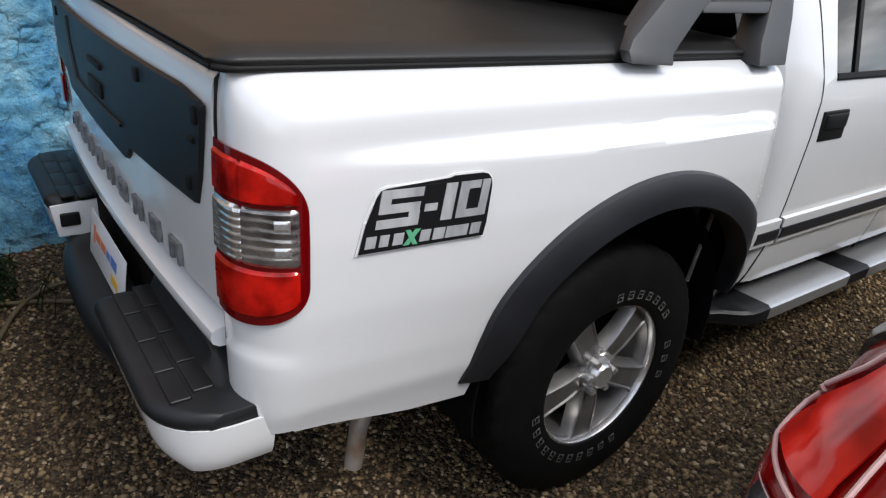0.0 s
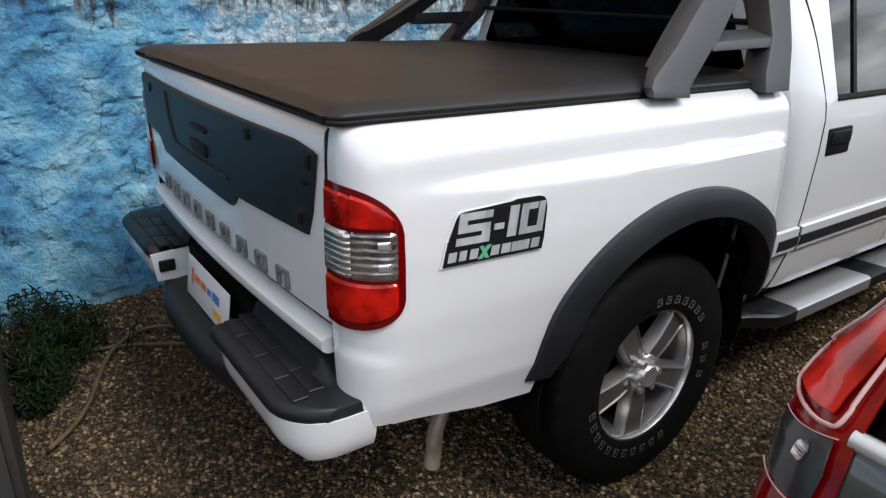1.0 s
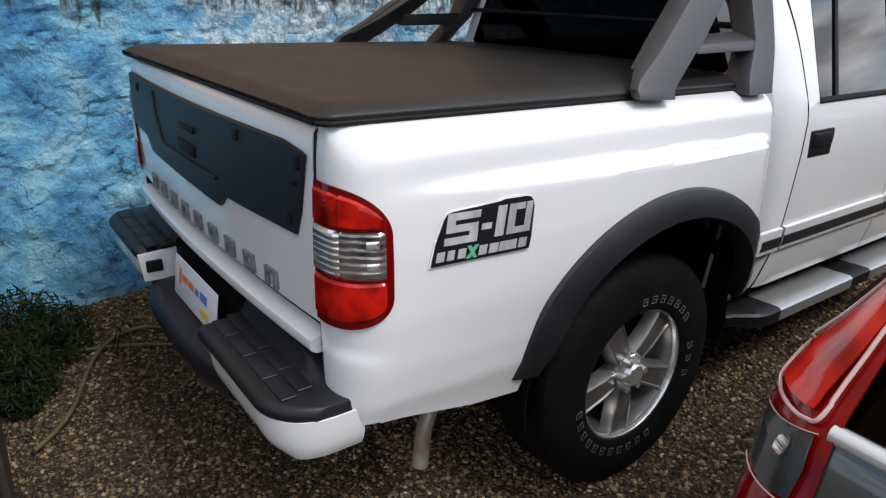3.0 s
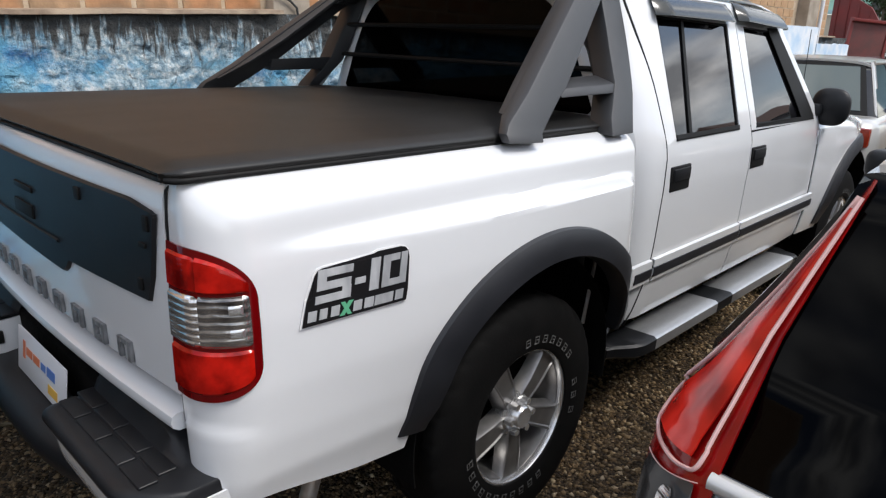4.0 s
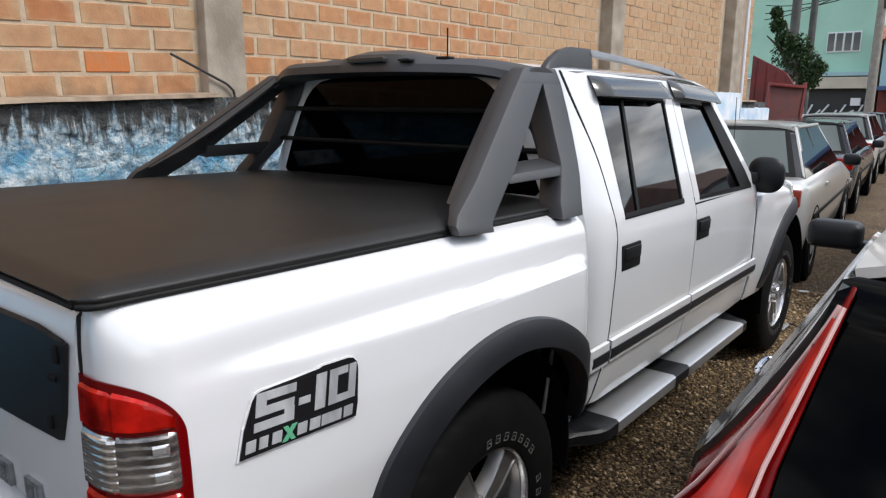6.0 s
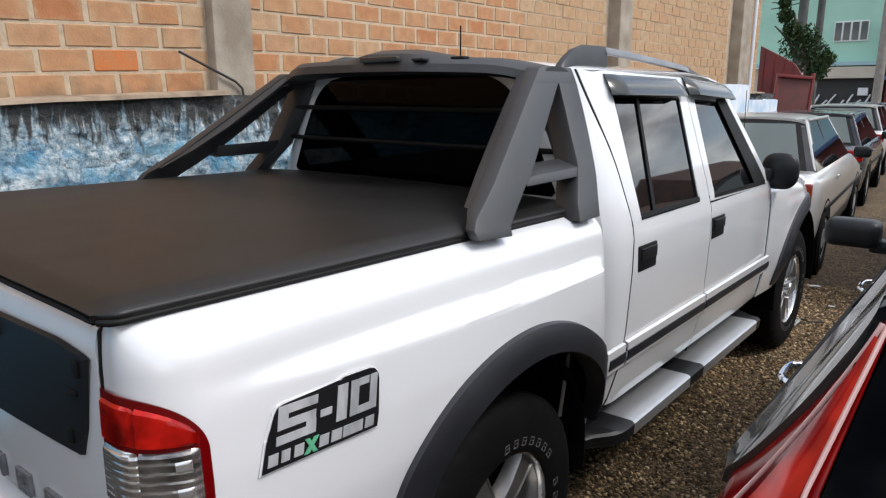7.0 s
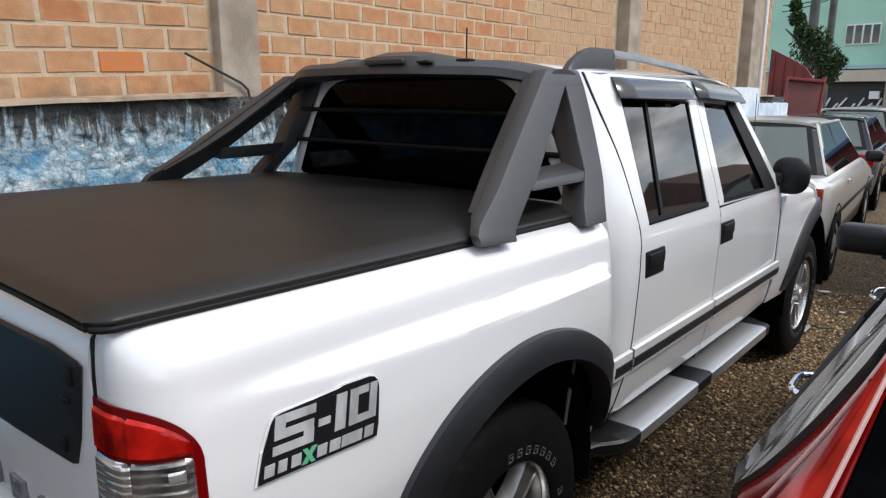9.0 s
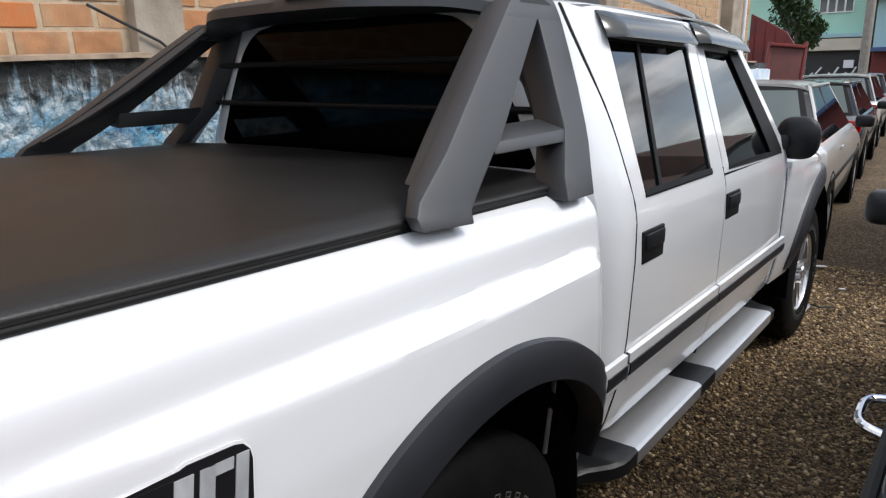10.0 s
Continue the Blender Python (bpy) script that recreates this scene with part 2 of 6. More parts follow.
def brick_material():
    m = bpy.data.materials.new("clay_block")
    m.use_nodes = True
    n, l = m.node_tree.nodes, m.node_tree.links
    b = n["Principled BSDF"]
    b.inputs["Roughness"].default_value = 0.9
    oi = n.new("ShaderNodeObjectInfo")
    geo = n.new("ShaderNodeNewGeometry")
    add = n.new("ShaderNodeMath")
    add.operation = "ADD"
    fr = n.new("ShaderNodeMath")
    fr.operation = "FRACT"
    l.new(oi.outputs["Random"], add.inputs[0])
    l.new(geo.outputs["Random Per Island"], add.inputs[1])
    l.new(add.outputs[0], fr.inputs[0])
    r = ramp(n, [(0.0, (0.47, 0.235, 0.110)), (0.35, (0.49, 0.285, 0.155)), (0.66, (0.47, 0.215, 0.095)), (0.92, (0.50, 0.325, 0.19)), (1.0, (0.44, 0.165, 0.062))])
    l.new(fr.outputs[0], r.inputs["Fac"])
    # paler, sandier rim left by the kiln
    pm = n.new("ShaderNodeMapping")
    pm.inputs["Scale"].default_value = (0.0, 9.4, 20.0)
    tc = n.new("ShaderNodeTexCoord")
    l.new(tc.outputs["Object"], pm.inputs["Vector"])
    sep = n.new("ShaderNodeSeparateXYZ")
    l.new(pm.outputs["Vector"], sep.inputs[0])
    ab = [n.new("ShaderNodeMath") for _ in range(3)]
    for q, axis in zip(ab[:2], ("Y", "Z")):
        q.operation = "ABSOLUTE"
        l.new(sep.outputs[axis], q.inputs[0])
    ab[2].operation = "MAXIMUM"
    l.new(ab[0].outputs[0], ab[2].inputs[0])
    l.new(ab[1].outputs[0], ab[2].inputs[1])
    bl = n.new("ShaderNodeTexNoise")
    bl.inputs["Scale"].default_value, bl.inputs["Detail"].default_value = 11, 5
    l.new(geo.outputs["Position"], bl.inputs["Vector"])
    sm = n.new("ShaderNodeMath")
    sm.operation = "MULTIPLY"
    l.new(ab[2].outputs[0], sm.inputs[0])
    l.new(bl.outputs["Fac"], sm.inputs[1])
    er = ramp(n, [(0.30, (0, 0, 0)), (0.54, (0.6, 0.6, 0.6))])
    l.new(sm.outputs[0], er.inputs["Fac"])
    em = n.new("ShaderNodeMixRGB")
    em.inputs[2].default_value = (0.50, 0.355, 0.21, 1)
    l.new(er.outputs["Color"], em.inputs[0])
    l.new(r.outputs["Color"], em.inputs[1])
    t = n.new("ShaderNodeTexNoise")
    t.inputs["Scale"].default_value, t.inputs["Detail"].default_value = 16, 6
    r2 = ramp(n, [(0.3, (0.78, 0.76, 0.74)), (0.7, (1.0, 1.0, 1.0))])
    mx = n.new("ShaderNodeMixRGB")
    mx.blend_type = "MULTIPLY"
    mx.inputs[0].default_value = 1.0
    l.new(geo.outputs["Position"], t.inputs["Vector"])
    l.new(t.outputs["Fac"], r2.inputs["Fac"])
    l.new(em.outputs["Color"], mx.inputs[1])
    l.new(r2.outputs["Color"], mx.inputs[2])
    # splashed dirt on the lowest course
    sz = n.new("ShaderNodeSeparateXYZ")
    l.new(geo.outputs["Position"], sz.inputs[0])
    hz = n.new("ShaderNodeMapRange")
    hz.inputs["From Min"].default_value, hz.inputs["From Max"].default_value = 1.47, 1.68
    hz.inputs["To Min"].default_value, hz.inputs["To Max"].default_value = 0.22, -0.30
    l.new(sz.outputs["Z"], hz.inputs["Value"])
    ds = n.new("ShaderNodeMath")
    ds.operation = "ADD"
    l.new(bl.outputs["Fac"], ds.inputs[0])
    l.new(hz.outputs["Result"], ds.inputs[1])
    dr = ramp(n, [(0.42, (0, 0, 0)), (0.72, (0.6, 0.6, 0.6))])
    l.new(ds.outputs[0], dr.inputs["Fac"])
    dm = n.new("ShaderNodeMixRGB")
    dm.inputs[2].default_value = (0.16, 0.105, 0.065, 1)
    l.new(dr.outputs["Color"], dm.inputs[0])
    l.new(mx.outputs["Color"], dm.inputs[1])
    l.new(dm.outputs["Color"], b.inputs["Base Color"])
    bp = n.new("ShaderNodeBump")
    bp.inputs["Distance"].default_value = 0.002
    t3 = n.new("ShaderNodeTexNoise")
    t3.inputs["Scale"].default_value = 90
    l.new(geo.outputs["Position"], t3.inputs["Vector"])
    l.new(t3.outputs["Fac"], bp.inputs["Height"])
    l.new(bp.outputs["Normal"], b.inputs["Normal"])
    return m


def blue_wall_material():
    """Old render, daubed with blue and white limewash, with dark runs from the coping."""
    m = bpy.data.materials.new("blue_limewash")
    m.use_nodes = True
    n, l = m.node_tree.nodes, m.node_tree.links
    b = n["Principled BSDF"]
    b.inputs["Roughness"].default_value = 0.88
    tc = n.new("ShaderNodeTexCoord")

    def tex(scale, detail, stretch=(1, 1, 1), offset=(0, 0, 0)):
        mp = n.new("ShaderNodeMapping")
        mp.inputs["Scale"].default_value, mp.inputs["Location"].default_value = stretch, offset
        t = n.new("ShaderNodeTexNoise")
        t.inputs["Scale"].default_value, t.inputs["Detail"].default_value = scale, detail
        t.inputs["Roughness"].default_value = 0.65
        l.new(tc.outputs["Object"], mp.inputs["Vector"])
        l.new(mp.outputs["Vector"], t.inputs["Vector"])
        return t.outputs["Fac"]

    sep = n.new("ShaderNodeSeparateXYZ")
    l.new(tc.outputs["Object"], sep.inputs[0])
    blue = ramp(n, [(0.30, (0.025, 0.13, 0.36)), (0.43, (0.085, 0.31, 0.53)), (0.54, (0.18, 0.46, 0.65)), (0.68, (0.36, 0.62, 0.74))])
    l.new(tex(5, 12), blue.inputs["Fac"])
    pale = ramp(n, [(0.36, (0.14, 0.22, 0.28)), (0.45, (0.33, 0.47, 0.56)), (0.54, (0.52, 0.64, 0.69)), (0.63, (0.80, 0.84, 0.85))])
    l.new(tex(32, 10, offset=(3, 1, 0)), pale.inputs["Fac"])
    # the thin whitewash was brushed on most thickly along the upper half, away from the old blue end
    rise = n.new("ShaderNodeMapRange")
    rise.inputs["From Min"].default_value, rise.inputs["From Max"].default_value = 0.55, 1.40
    rise.inputs["To Min"].default_value, rise.inputs["To Max"].default_value = -0.05, 0.055
    l.new(sep.outputs["Z"], rise.inputs["Value"])
    along = n.new("ShaderNodeMapRange")
    along.inputs["From Min"].default_value, along.inputs["From Max"].default_value = -0.45, 0.55
    along.inputs["To Min"].default_value, along.inputs["To Max"].default_value = -0.22, 0.065
    l.new(sep.outputs["Y"], along.inputs["Value"])
    sums = []
    for extra in (rise.outputs["Result"], along.outputs["Result"]):
        q = n.new("ShaderNodeMath")
        q.operation = "ADD"
        l.new(sums[-1] if sums else tex(3.0, 12, (1, 0.8, 1.0), (5, 2, 7)), q.inputs[0])
        l.new(extra, q.inputs[1])
        sums.append(q.outputs[0])
    where = ramp(n, [(0.46, (0, 0, 0)), (0.56, (1, 1, 1))])
    l.new(sums[-1], where.inputs["Fac"])
    m1 = n.new("ShaderNodeMixRGB")
    l.new(where.outputs["Color"], m1.inputs[0])
    l.new(blue.outputs["Color"], m1.inputs[1])
    l.new(pale.outputs["Color"], m1.inputs[2])
    high = n.new("ShaderNodeMapRange")
    high.inputs["From Min"].default_value, high.inputs["From Max"].default_value = 1.22, 1.50
    high.inputs["To Min"].default_value, high.inputs["To Max"].default_value = -0.20, 0.16
    l.new(sep.outputs["Z"], high.inputs["Value"])
    runs = n.new("ShaderNodeMath")
    runs.operation = "ADD"
    l.new(tex(7, 9, (1, 3.4, 0.40), (0, 4, 0)), runs.inputs[0])
    l.new(high.outputs["Result"], runs.inputs[1])
    rr = ramp(n, [(0.45, (0, 0, 0)), (0.57, (0.95, 0.95, 0.95))])
    l.new(runs.outputs[0], rr.inputs["Fac"])
    m2 = n.new("ShaderNodeMixRGB")
    m2.inputs[2].default_value = (0.060, 0.056, 0.050, 1)
    l.new(rr.outputs["Color"], m2.inputs[0])
    l.new(m1.outputs["Color"], m2.inputs[1])
    # irregular dark crack lines between the stones under the render
    bend = n.new("ShaderNodeVectorMath")
    bend.operation = "MULTIPLY_ADD"
    wob = n.new("ShaderNodeTexNoise")
    wob.inputs["Scale"].default_value, wob.inputs["Detail"].default_value = 9, 6
    l.new(tc.outputs["Object"], wob.inputs["Vector"])
    bend.inputs[1].default_value = (0.0, 0.16, 0.16)
    l.new(wob.outputs["Color"], bend.inputs[0])
    l.new(tc.outputs["Object"], bend.inputs[2])
    cell = n.new("ShaderNodeTexVoronoi")
    cell.feature = "DISTANCE_TO_EDGE"
    cell.inputs["Scale"].default_value = 6.0
    l.new(bend.outputs["Vector"], cell.inputs["Vector"])
    crack = ramp(n, [(0.0, (1, 1, 1)), (0.030, (0, 0, 0))])
    l.new(cell.outputs["Distance"], crack.inputs["Fac"])
    mask = ramp(n, [(0.48, (0, 0, 0)), (0.60, (0.8, 0.8, 0.8))])
    l.new(tex(5, 5, offset=(2, 9, 4)), mask.inputs["Fac"])
    both_of = n.new("ShaderNodeMixRGB")
    both_of.blend_type = "MULTIPLY"
    both_of.inputs[0].default_value = 1.0
    l.new(crack.outputs["Color"], both_of.inputs[1])
    l.new(mask.outputs["Color"], both_of.inputs[2])
    m3 = n.new("ShaderNodeMixRGB")
    m3.inputs[2].default_value = (0.022, 0.025, 0.028, 1)
    l.new(both_of.outputs["Color"], m3.inputs[0])
    l.new(m2.outputs["Color"], m3.inputs[1])
    l.new(m3.outputs["Color"], b.inputs["Base Color"])
    bp = n.new("ShaderNodeBump")
    bp.inputs["Distance"].default_value, bp.inputs["Strength"].default_value = 0.030, 1.0
    l.new(tex(58, 8), bp.inputs["Height"])
    l.new(bp.outputs["Normal"], b.inputs["Normal"])
    return m


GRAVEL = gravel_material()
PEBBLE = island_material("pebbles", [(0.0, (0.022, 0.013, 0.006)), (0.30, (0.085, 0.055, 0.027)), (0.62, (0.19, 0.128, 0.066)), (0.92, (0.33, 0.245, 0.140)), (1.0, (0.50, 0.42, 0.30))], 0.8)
BRICK = brick_material()
ORANGE_BRICK = mat("hard_fired_brick", (0.52, 0.17, 0.05), 0.9, var=(0.46, 0.19, 0.075), scale=14, fine=0.002, fine_scale=90)
BLUEWALL = blue_wall_material()


# ---- mesh helpers ----
def part(name, bm, material, parent=None, label="", smooth=True, sharp=35):
    """Links a bmesh as one mesh object under a thing or a part."""
    bmesh.ops.recalc_face_normals(bm, faces=bm.faces)
    me = bpy.data.meshes.new(name)
    bm.to_mesh(me)
    bm.free()
    me.materials.append(material)
    if smooth:
        me.shade_smooth()
        me.set_sharp_from_angle(angle=radians(sharp))
    ob = new(name, me)
    if parent:
        ob.parent = parent
    if label:
        ob["label"] = label
    return ob


def thing(name, at, label, category, group="", kind=""):
    ob = new(name)
    ob.location = at
    ob.empty_display_size = 0.1
    return tagged(ob, label, category, group, kind)


def sheet(rows, thick=0.0, close=False):
    """A bmesh grid through rows of points, given a thickness along its normals."""
    bm = bmesh.new()
    vs = [[bm.verts.new(p) for p in row] for row in rows]
    for a, b in zip(vs, vs[1:]):
        for i in range(len(a) - 1):
            bm.faces.new((a[i], a[i + 1], b[i + 1], b[i]))
        if close:
            bm.faces.new((a[-1], a[0], b[0], b[-1]))
    if thick:
        bmesh.ops.recalc_face_normals(bm, faces=bm.faces)
        bmesh.ops.solidify(bm, geom=bm.faces[:], thickness=thick)
    return bm


def prism(bm, poly, offset):
    """A closed prism: a planar outline swept by an offset."""
    o = Vector(offset)
    a = [bm.verts.new(p) for p in poly]
    b = [bm.verts.new(Vector(p) + o) for p in poly]
    bm.faces.new(a)
    bm.faces.new(b[::-1])
    for i in range(len(a)):
        j = (i + 1) % len(a)
        bm.faces.new((a[j], a[i], b[i], b[j]))
    return a + b


def bevel(bm, width, segments=2, angle=30):
    edges = [e for e in bm.edges if len(e.link_faces) == 2 and e.calc_face_angle(0) > radians(angle)]
    bmesh.ops.bevel(bm, geom=edges, offset=width, segments=segments, profile=0.6, affect="EDGES", clamp_overlap=True)
    return bm


def slab(poly, offset, width=0.0, segments=2, bm=None):
    own = bmesh.new() if bm is None else bm
    prism(own, poly, offset)
    bmesh.ops.recalc_face_normals(own, faces=own.faces)
    if width:
        bevel(own, width, segments)
    return own


def box(cx, cy, cz, sx, sy, sz, width=0.0, segments=2, m=None, bm=None):
    """A bevelled box; adds to bm where one is given."""
    own = bmesh.new()
    bmesh.ops.create_cube(own, size=1.0, matrix=Matrix.Diagonal((sx, sy, sz, 1)))
    if width:
        bevel(own, width, segments)
    place = Matrix.Translation((cx, cy, cz))
    bmesh.ops.transform(own, matrix=place @ m if m else place, verts=own.verts)
    return own if bm is None else merge(bm, own)


def merge(bm, other):
    me = bpy.data.meshes.new("tmp")
    other.to_mesh(me)
    other.free()
    bm.from_mesh(me)
    bpy.data.meshes.remove(me)
    return bm


def tube(points, r, n=10, bm=None):
    own = bmesh.new() if bm is None else bm
    pts = [Vector(p) for p in points]
    rings = []
    for i, p in enumerate(pts):
        d = (pts[min(i + 1, len(pts) - 1)] - pts[max(i - 1, 0)]).normalized()
        side = d.cross(Vector((0, 0, 1)))
        side = side.normalized() if side.length > 1e-3 else Vector((1, 0, 0))
        up = side.cross(d)
        rad = r[i] if isinstance(r, (list, tuple)) else r
        rings.append([own.verts.new(p + rad * (math.cos(a) * side + math.sin(a) * up)) for a in [2 * math.pi * k / n for k in range(n)]])
    for a, b in zip(rings, rings[1:]):
        for k in range(n):
            own.faces.new((a[k], a[(k + 1) % n], b[(k + 1) % n], b[k]))
    own.faces.new(rings[0][::-1])
    own.faces.new(rings[-1])
    return own


def lathe_x(profile, n=64, bm=None):
    """Turns (x, radius) round the x axis."""
    own = bmesh.new() if bm is None else bm
    rings = [[own.verts.new((x, r * math.cos(2 * math.pi * k / n), r * math.sin(2 * math.pi * k / n))) for k in range(n)] for x, r in profile]
    for a, b in zip(rings, rings[1:]):
        for k in range(n):
            own.faces.new((a[k], a[(k + 1) % n], b[(k + 1) % n], b[k]))
    return own


def S(a, b, v):
    """Smooth step from 0 at a to 1 at b."""
    u = min(1.0, max(0.0, (v - a) / (b - a)))
    return u * u * (3 - 2 * u)


def table(v, xs, ys):
    return float(np.interp(v, xs, ys))


def span(a, b, n):
    return [a + (b - a) * i / (n - 1) for i in range(n)]


def mirrored(bm):
    """The same shape on the other side of x = 0."""
    own = bm.copy()
    bmesh.ops.scale(own, vec=(-1, 1, 1), verts=own.verts)
    bmesh.ops.reverse_faces(own, faces=own.faces)
    return own


# ---- ground ----
WALL_X, BRICK_X, WALL_TOP = -1.45, -1.57, 1.50


def ground_z(x, y):
    near = S(-1.0, -1.45, x) * 0.05
    return near + 0.012 * noise.noise((x * 1.1, y * 1.1, 0.3)) - 0.006


def make_ground():
    xs = [-60, -12, -4] + span(-1.7, 4.0, 58) + [8, 20, 60]
    ys = [-60, -12] + span(-3.0, 9.0, 97) + [12, 20, 40, 90]
    rows = [[(x, y, ground_z(x, y)) for y in ys] for x in xs]
    return tagged(part("ground", sheet(rows), GRAVEL), "brown gravel yard with coarse loose stones", "ground", kind="structure")


make_ground()


def make_pebbles(n=120000):
    """Loose stones lying on the gravel of the yard."""
    rng = np.random.default_rng(4)
    x = rng.uniform(-1.42, 1.75, n)
    y = -0.9 + 6.6 * rng.random(n) ** 1.15
    z = np.array([ground_z(a, b) for a, b in zip(x, y)])
    size = 0.0042 + 0.0080 * rng.random(n) ** 2.2
    ico = bmesh.new()
    for v in ((1, 0, 0), (0.3, 0.9, 0), (-0.9, 0.5, 0.1), (-0.5, -0.9, 0), (0.6, -0.8, 0), (0.15, 0.1, 0.95), (-0.1, -0.1, -0.9)):
        ico.verts.new(v)
    bmesh.ops.convex_hull(ico, input=ico.verts)
    bmesh.ops.triangulate(ico, faces=ico.faces)
    ico.verts.index_update()
    base = np.array([v.co[:] for v in ico.verts])
    tri = np.array([[v.index for v in f.verts] for f in ico.faces])
    ico.free()
    k = len(base)
    pts = base[None] * (1 + rng.uniform(-0.28, 0.28, (n, k, 1)))
    pts = pts * rng.uniform(0.65, 1.35, (n, 1, 3)) * np.array([1, 1, 0.72])
    a = rng.uniform(0, 2 * np.pi, n)
    c, s = np.cos(a)[:, None], np.sin(a)[:, None]
    pts = np.stack([pts[..., 0] * c - pts[..., 1] * s, pts[..., 0] * s + pts[..., 1] * c, pts[..., 2]], -1)
    pts = pts * size[:, None, None] + np.stack([x, y, z + size * 0.25], -1)[:, None]
    faces = (tri[None] + (np.arange(n) * k)[:, None, None]).reshape(-1, 3)
    me = bpy.data.meshes.new("pebbles")
    me.vertices.add(n * k)
    me.vertices.foreach_set("co", pts.reshape(-1))
    me.loops.add(len(faces) * 3)
    me.loops.foreach_set("vertex_index", faces.reshape(-1).astype(np.int32))
    me.polygons.add(len(faces))
    me.polygons.foreach_set("loop_start", np.arange(0, len(faces) * 3, 3, dtype=np.int32))
    me.update(calc_edges=True)
    me.materials.append(PEBBLE)
    return tagged(new("pebbles", me), "loose brown and grey gravel stones on the yard", "gravel", kind="stuff")


make_pebbles()


# ---- boundary wall ----
def wall_dip(y):
    """The wall's top sinks a little towards the yard's end."""
    return 0.036 * (1.7 - min(1.7, max(-1.5, y))) - 0.020


def make_low_wall():
    """Rough blue-daubed wall, thicker than the block wall that stands on it."""
    rows = []
    for y in span(-4.0, -1.2, 60)[:-1] + span(-1.2, 4.2, 430)[:-1] + span(4.2, 11.8, 190):
        row = []
        for z in span(-0.05, 0.5, 30)[:-1] + span(0.5, WALL_TOP, 84):
            d = 0.018 * noise.noise((y * 5, z * 5, 0)) + 0.016 * noise.noise((y * 13, z * 15, 2)) + 0.010 * noise.noise((y * 33, z * 33, 5))
            d += 0.020 * S(0.15, 0.55, noise.noise((y * 2.1, z * 3.1, 8)))
            d += 0.012 * S(-0.04, 0.04, noise.noise((y * 3.6, z * 6.0, 21))) + 0.009 * S(-0.05, 0.05, noise.noise((y * 8, z * 11, 31)))
            d *= 0.8
            d -= 0.012 * max(0.0, 1 - abs(noise.noise((y * 4.5, z * 6.5, 40))) / 0.035)
            foot = 0.15 * S(0.9, -0.5, y) * S(0.9, 0.0, z)
            row.append((WALL_X + d + foot, y, z))
        dip = wall_dip(y)
        row = [(px, py, pz - dip * S(1.0, WALL_TOP, pz)) for px, py, pz in row]
        row += [(WALL_X - 0.30, y, WALL_TOP - dip), (WALL_X - 0.30, y, -0.05)]
        rows.append(row)
    bm = sheet(rows, close=True)
    return tagged(part("wall_west", bm, BLUEWALL), "rough low wall daubed with patchy blue and white limewash", "wall", kind="structure")


low_wall = make_low_wall()


def make_coping():
    bm = bmesh.new()
    for y0, y1 in [(-4.0, -1.1), (-1.08, 1.655), (1.90, 4.2), (4.22, 6.1), (6.46, 9.82), (10.30, 11.15)]:
        pts = []
        for y in span(y0, y1, 14):
            dz = 0.006 * noise.noise((y * 3, 1, 0)) - wall_dip(y)
            pts.append([(WALL_X + 0.050 + 0.01 * noise.noise((y * 4, 7, 0)), y, WALL_TOP + 0.002 + dz), (WALL_X + 0.046, y, WALL_TOP + 0.020 + dz),
                        (WALL_X - 0.11, y, WALL_TOP + 0.028 + dz), (WALL_X - 0.11, y, WALL_TOP + 0.002 + dz)])
        one = sheet(pts, close=True)
        bmesh.ops.holes_fill(one, edges=one.edges)
        merge(bm, one)
    return tagged(part("wall_coping", bm, PAINTED_TOP, smooth=True, sharp=40), "weathered pale cement coping strip on the low wall", "coping", kind="structure")


make_coping()

PITCH_Y, PITCH_Z = 0.2315, 0.109
BRICK_Z0, COURSES = 1.5145 + 0.036 * 0.6 - PITCH_Z, 27
BAYS = [(-4.0, 1.655), (1.893, 6.10), (6.45, 9.72), (10.46, 11.15)]
wall_core = tagged(part("wall_west_upper", box(BRICK_X - 0.070, 3.575, 2.85, 0.14, 15.15, 3.1), MORTAR, smooth=False),
                   "tall wall of orange clay blocks with grey mortar joints", "wall", kind="structure")


def make_columns():
    for y0, y1, x1, top in [(1.655, 1.893, -1.50, 4.4), (6.16, 6.45, -1.44, 4.4), (9.86, 10.26, -1.42, 4.6)]:
        bm = box((x1 - 1.8) / 2, (y0 + y1) / 2, top / 2, x1 + 1.8, y1 - y0, top, 0.012)
        bmesh.ops.subdivide_edges(bm, edges=bm.edges[:], cuts=5, use_grid_fill=True)
        for v in bm.verts:
            v.co += Vector((noise.noise(v.co * 6), noise.noise(v.co * 6 + Vector((5, 0, 0))), 0)) * 0.007
        tagged(part("wall_column", bm, CONCRETE), "raw grey concrete column between panels of block wall", "column", kind="structure")


make_columns()


# ---- pickup truck ----
truck = thing("pickup_truck", (0, 2.4, 0), "white double-cab pickup truck with black tonneau cover and roll bar", "pickup truck")
truck_offset = Matrix.Translation((0, -2.4, 0))


def tpart(name, bm, material, parent=None, label="", smooth=True, sharp=35):
    """A part of the truck, its points in the world's metres."""
    ob = part(name, bm, material, parent or truck, label, smooth, sharp)
    if parent is None:
        ob.matrix_parent_inverse = truck_offset
    return ob


def both(name, make, material, parent=None, label="", **kw):
    bm = make()
    tpart(name, mirrored(bm), material, parent, label, **kw)
    return tpart(name, bm, material, parent, label, **kw)


HUB_R, HUB_F, HUB_Z, TYRE_R = 0.950, 3.99, 0.37, 0.37
ARCH_Y, ARCH_Z, ARCH_R = 0.955, 0.42, 0.475


def rail_z(y):
    return 1.193 - 0.018 * y / 1.48


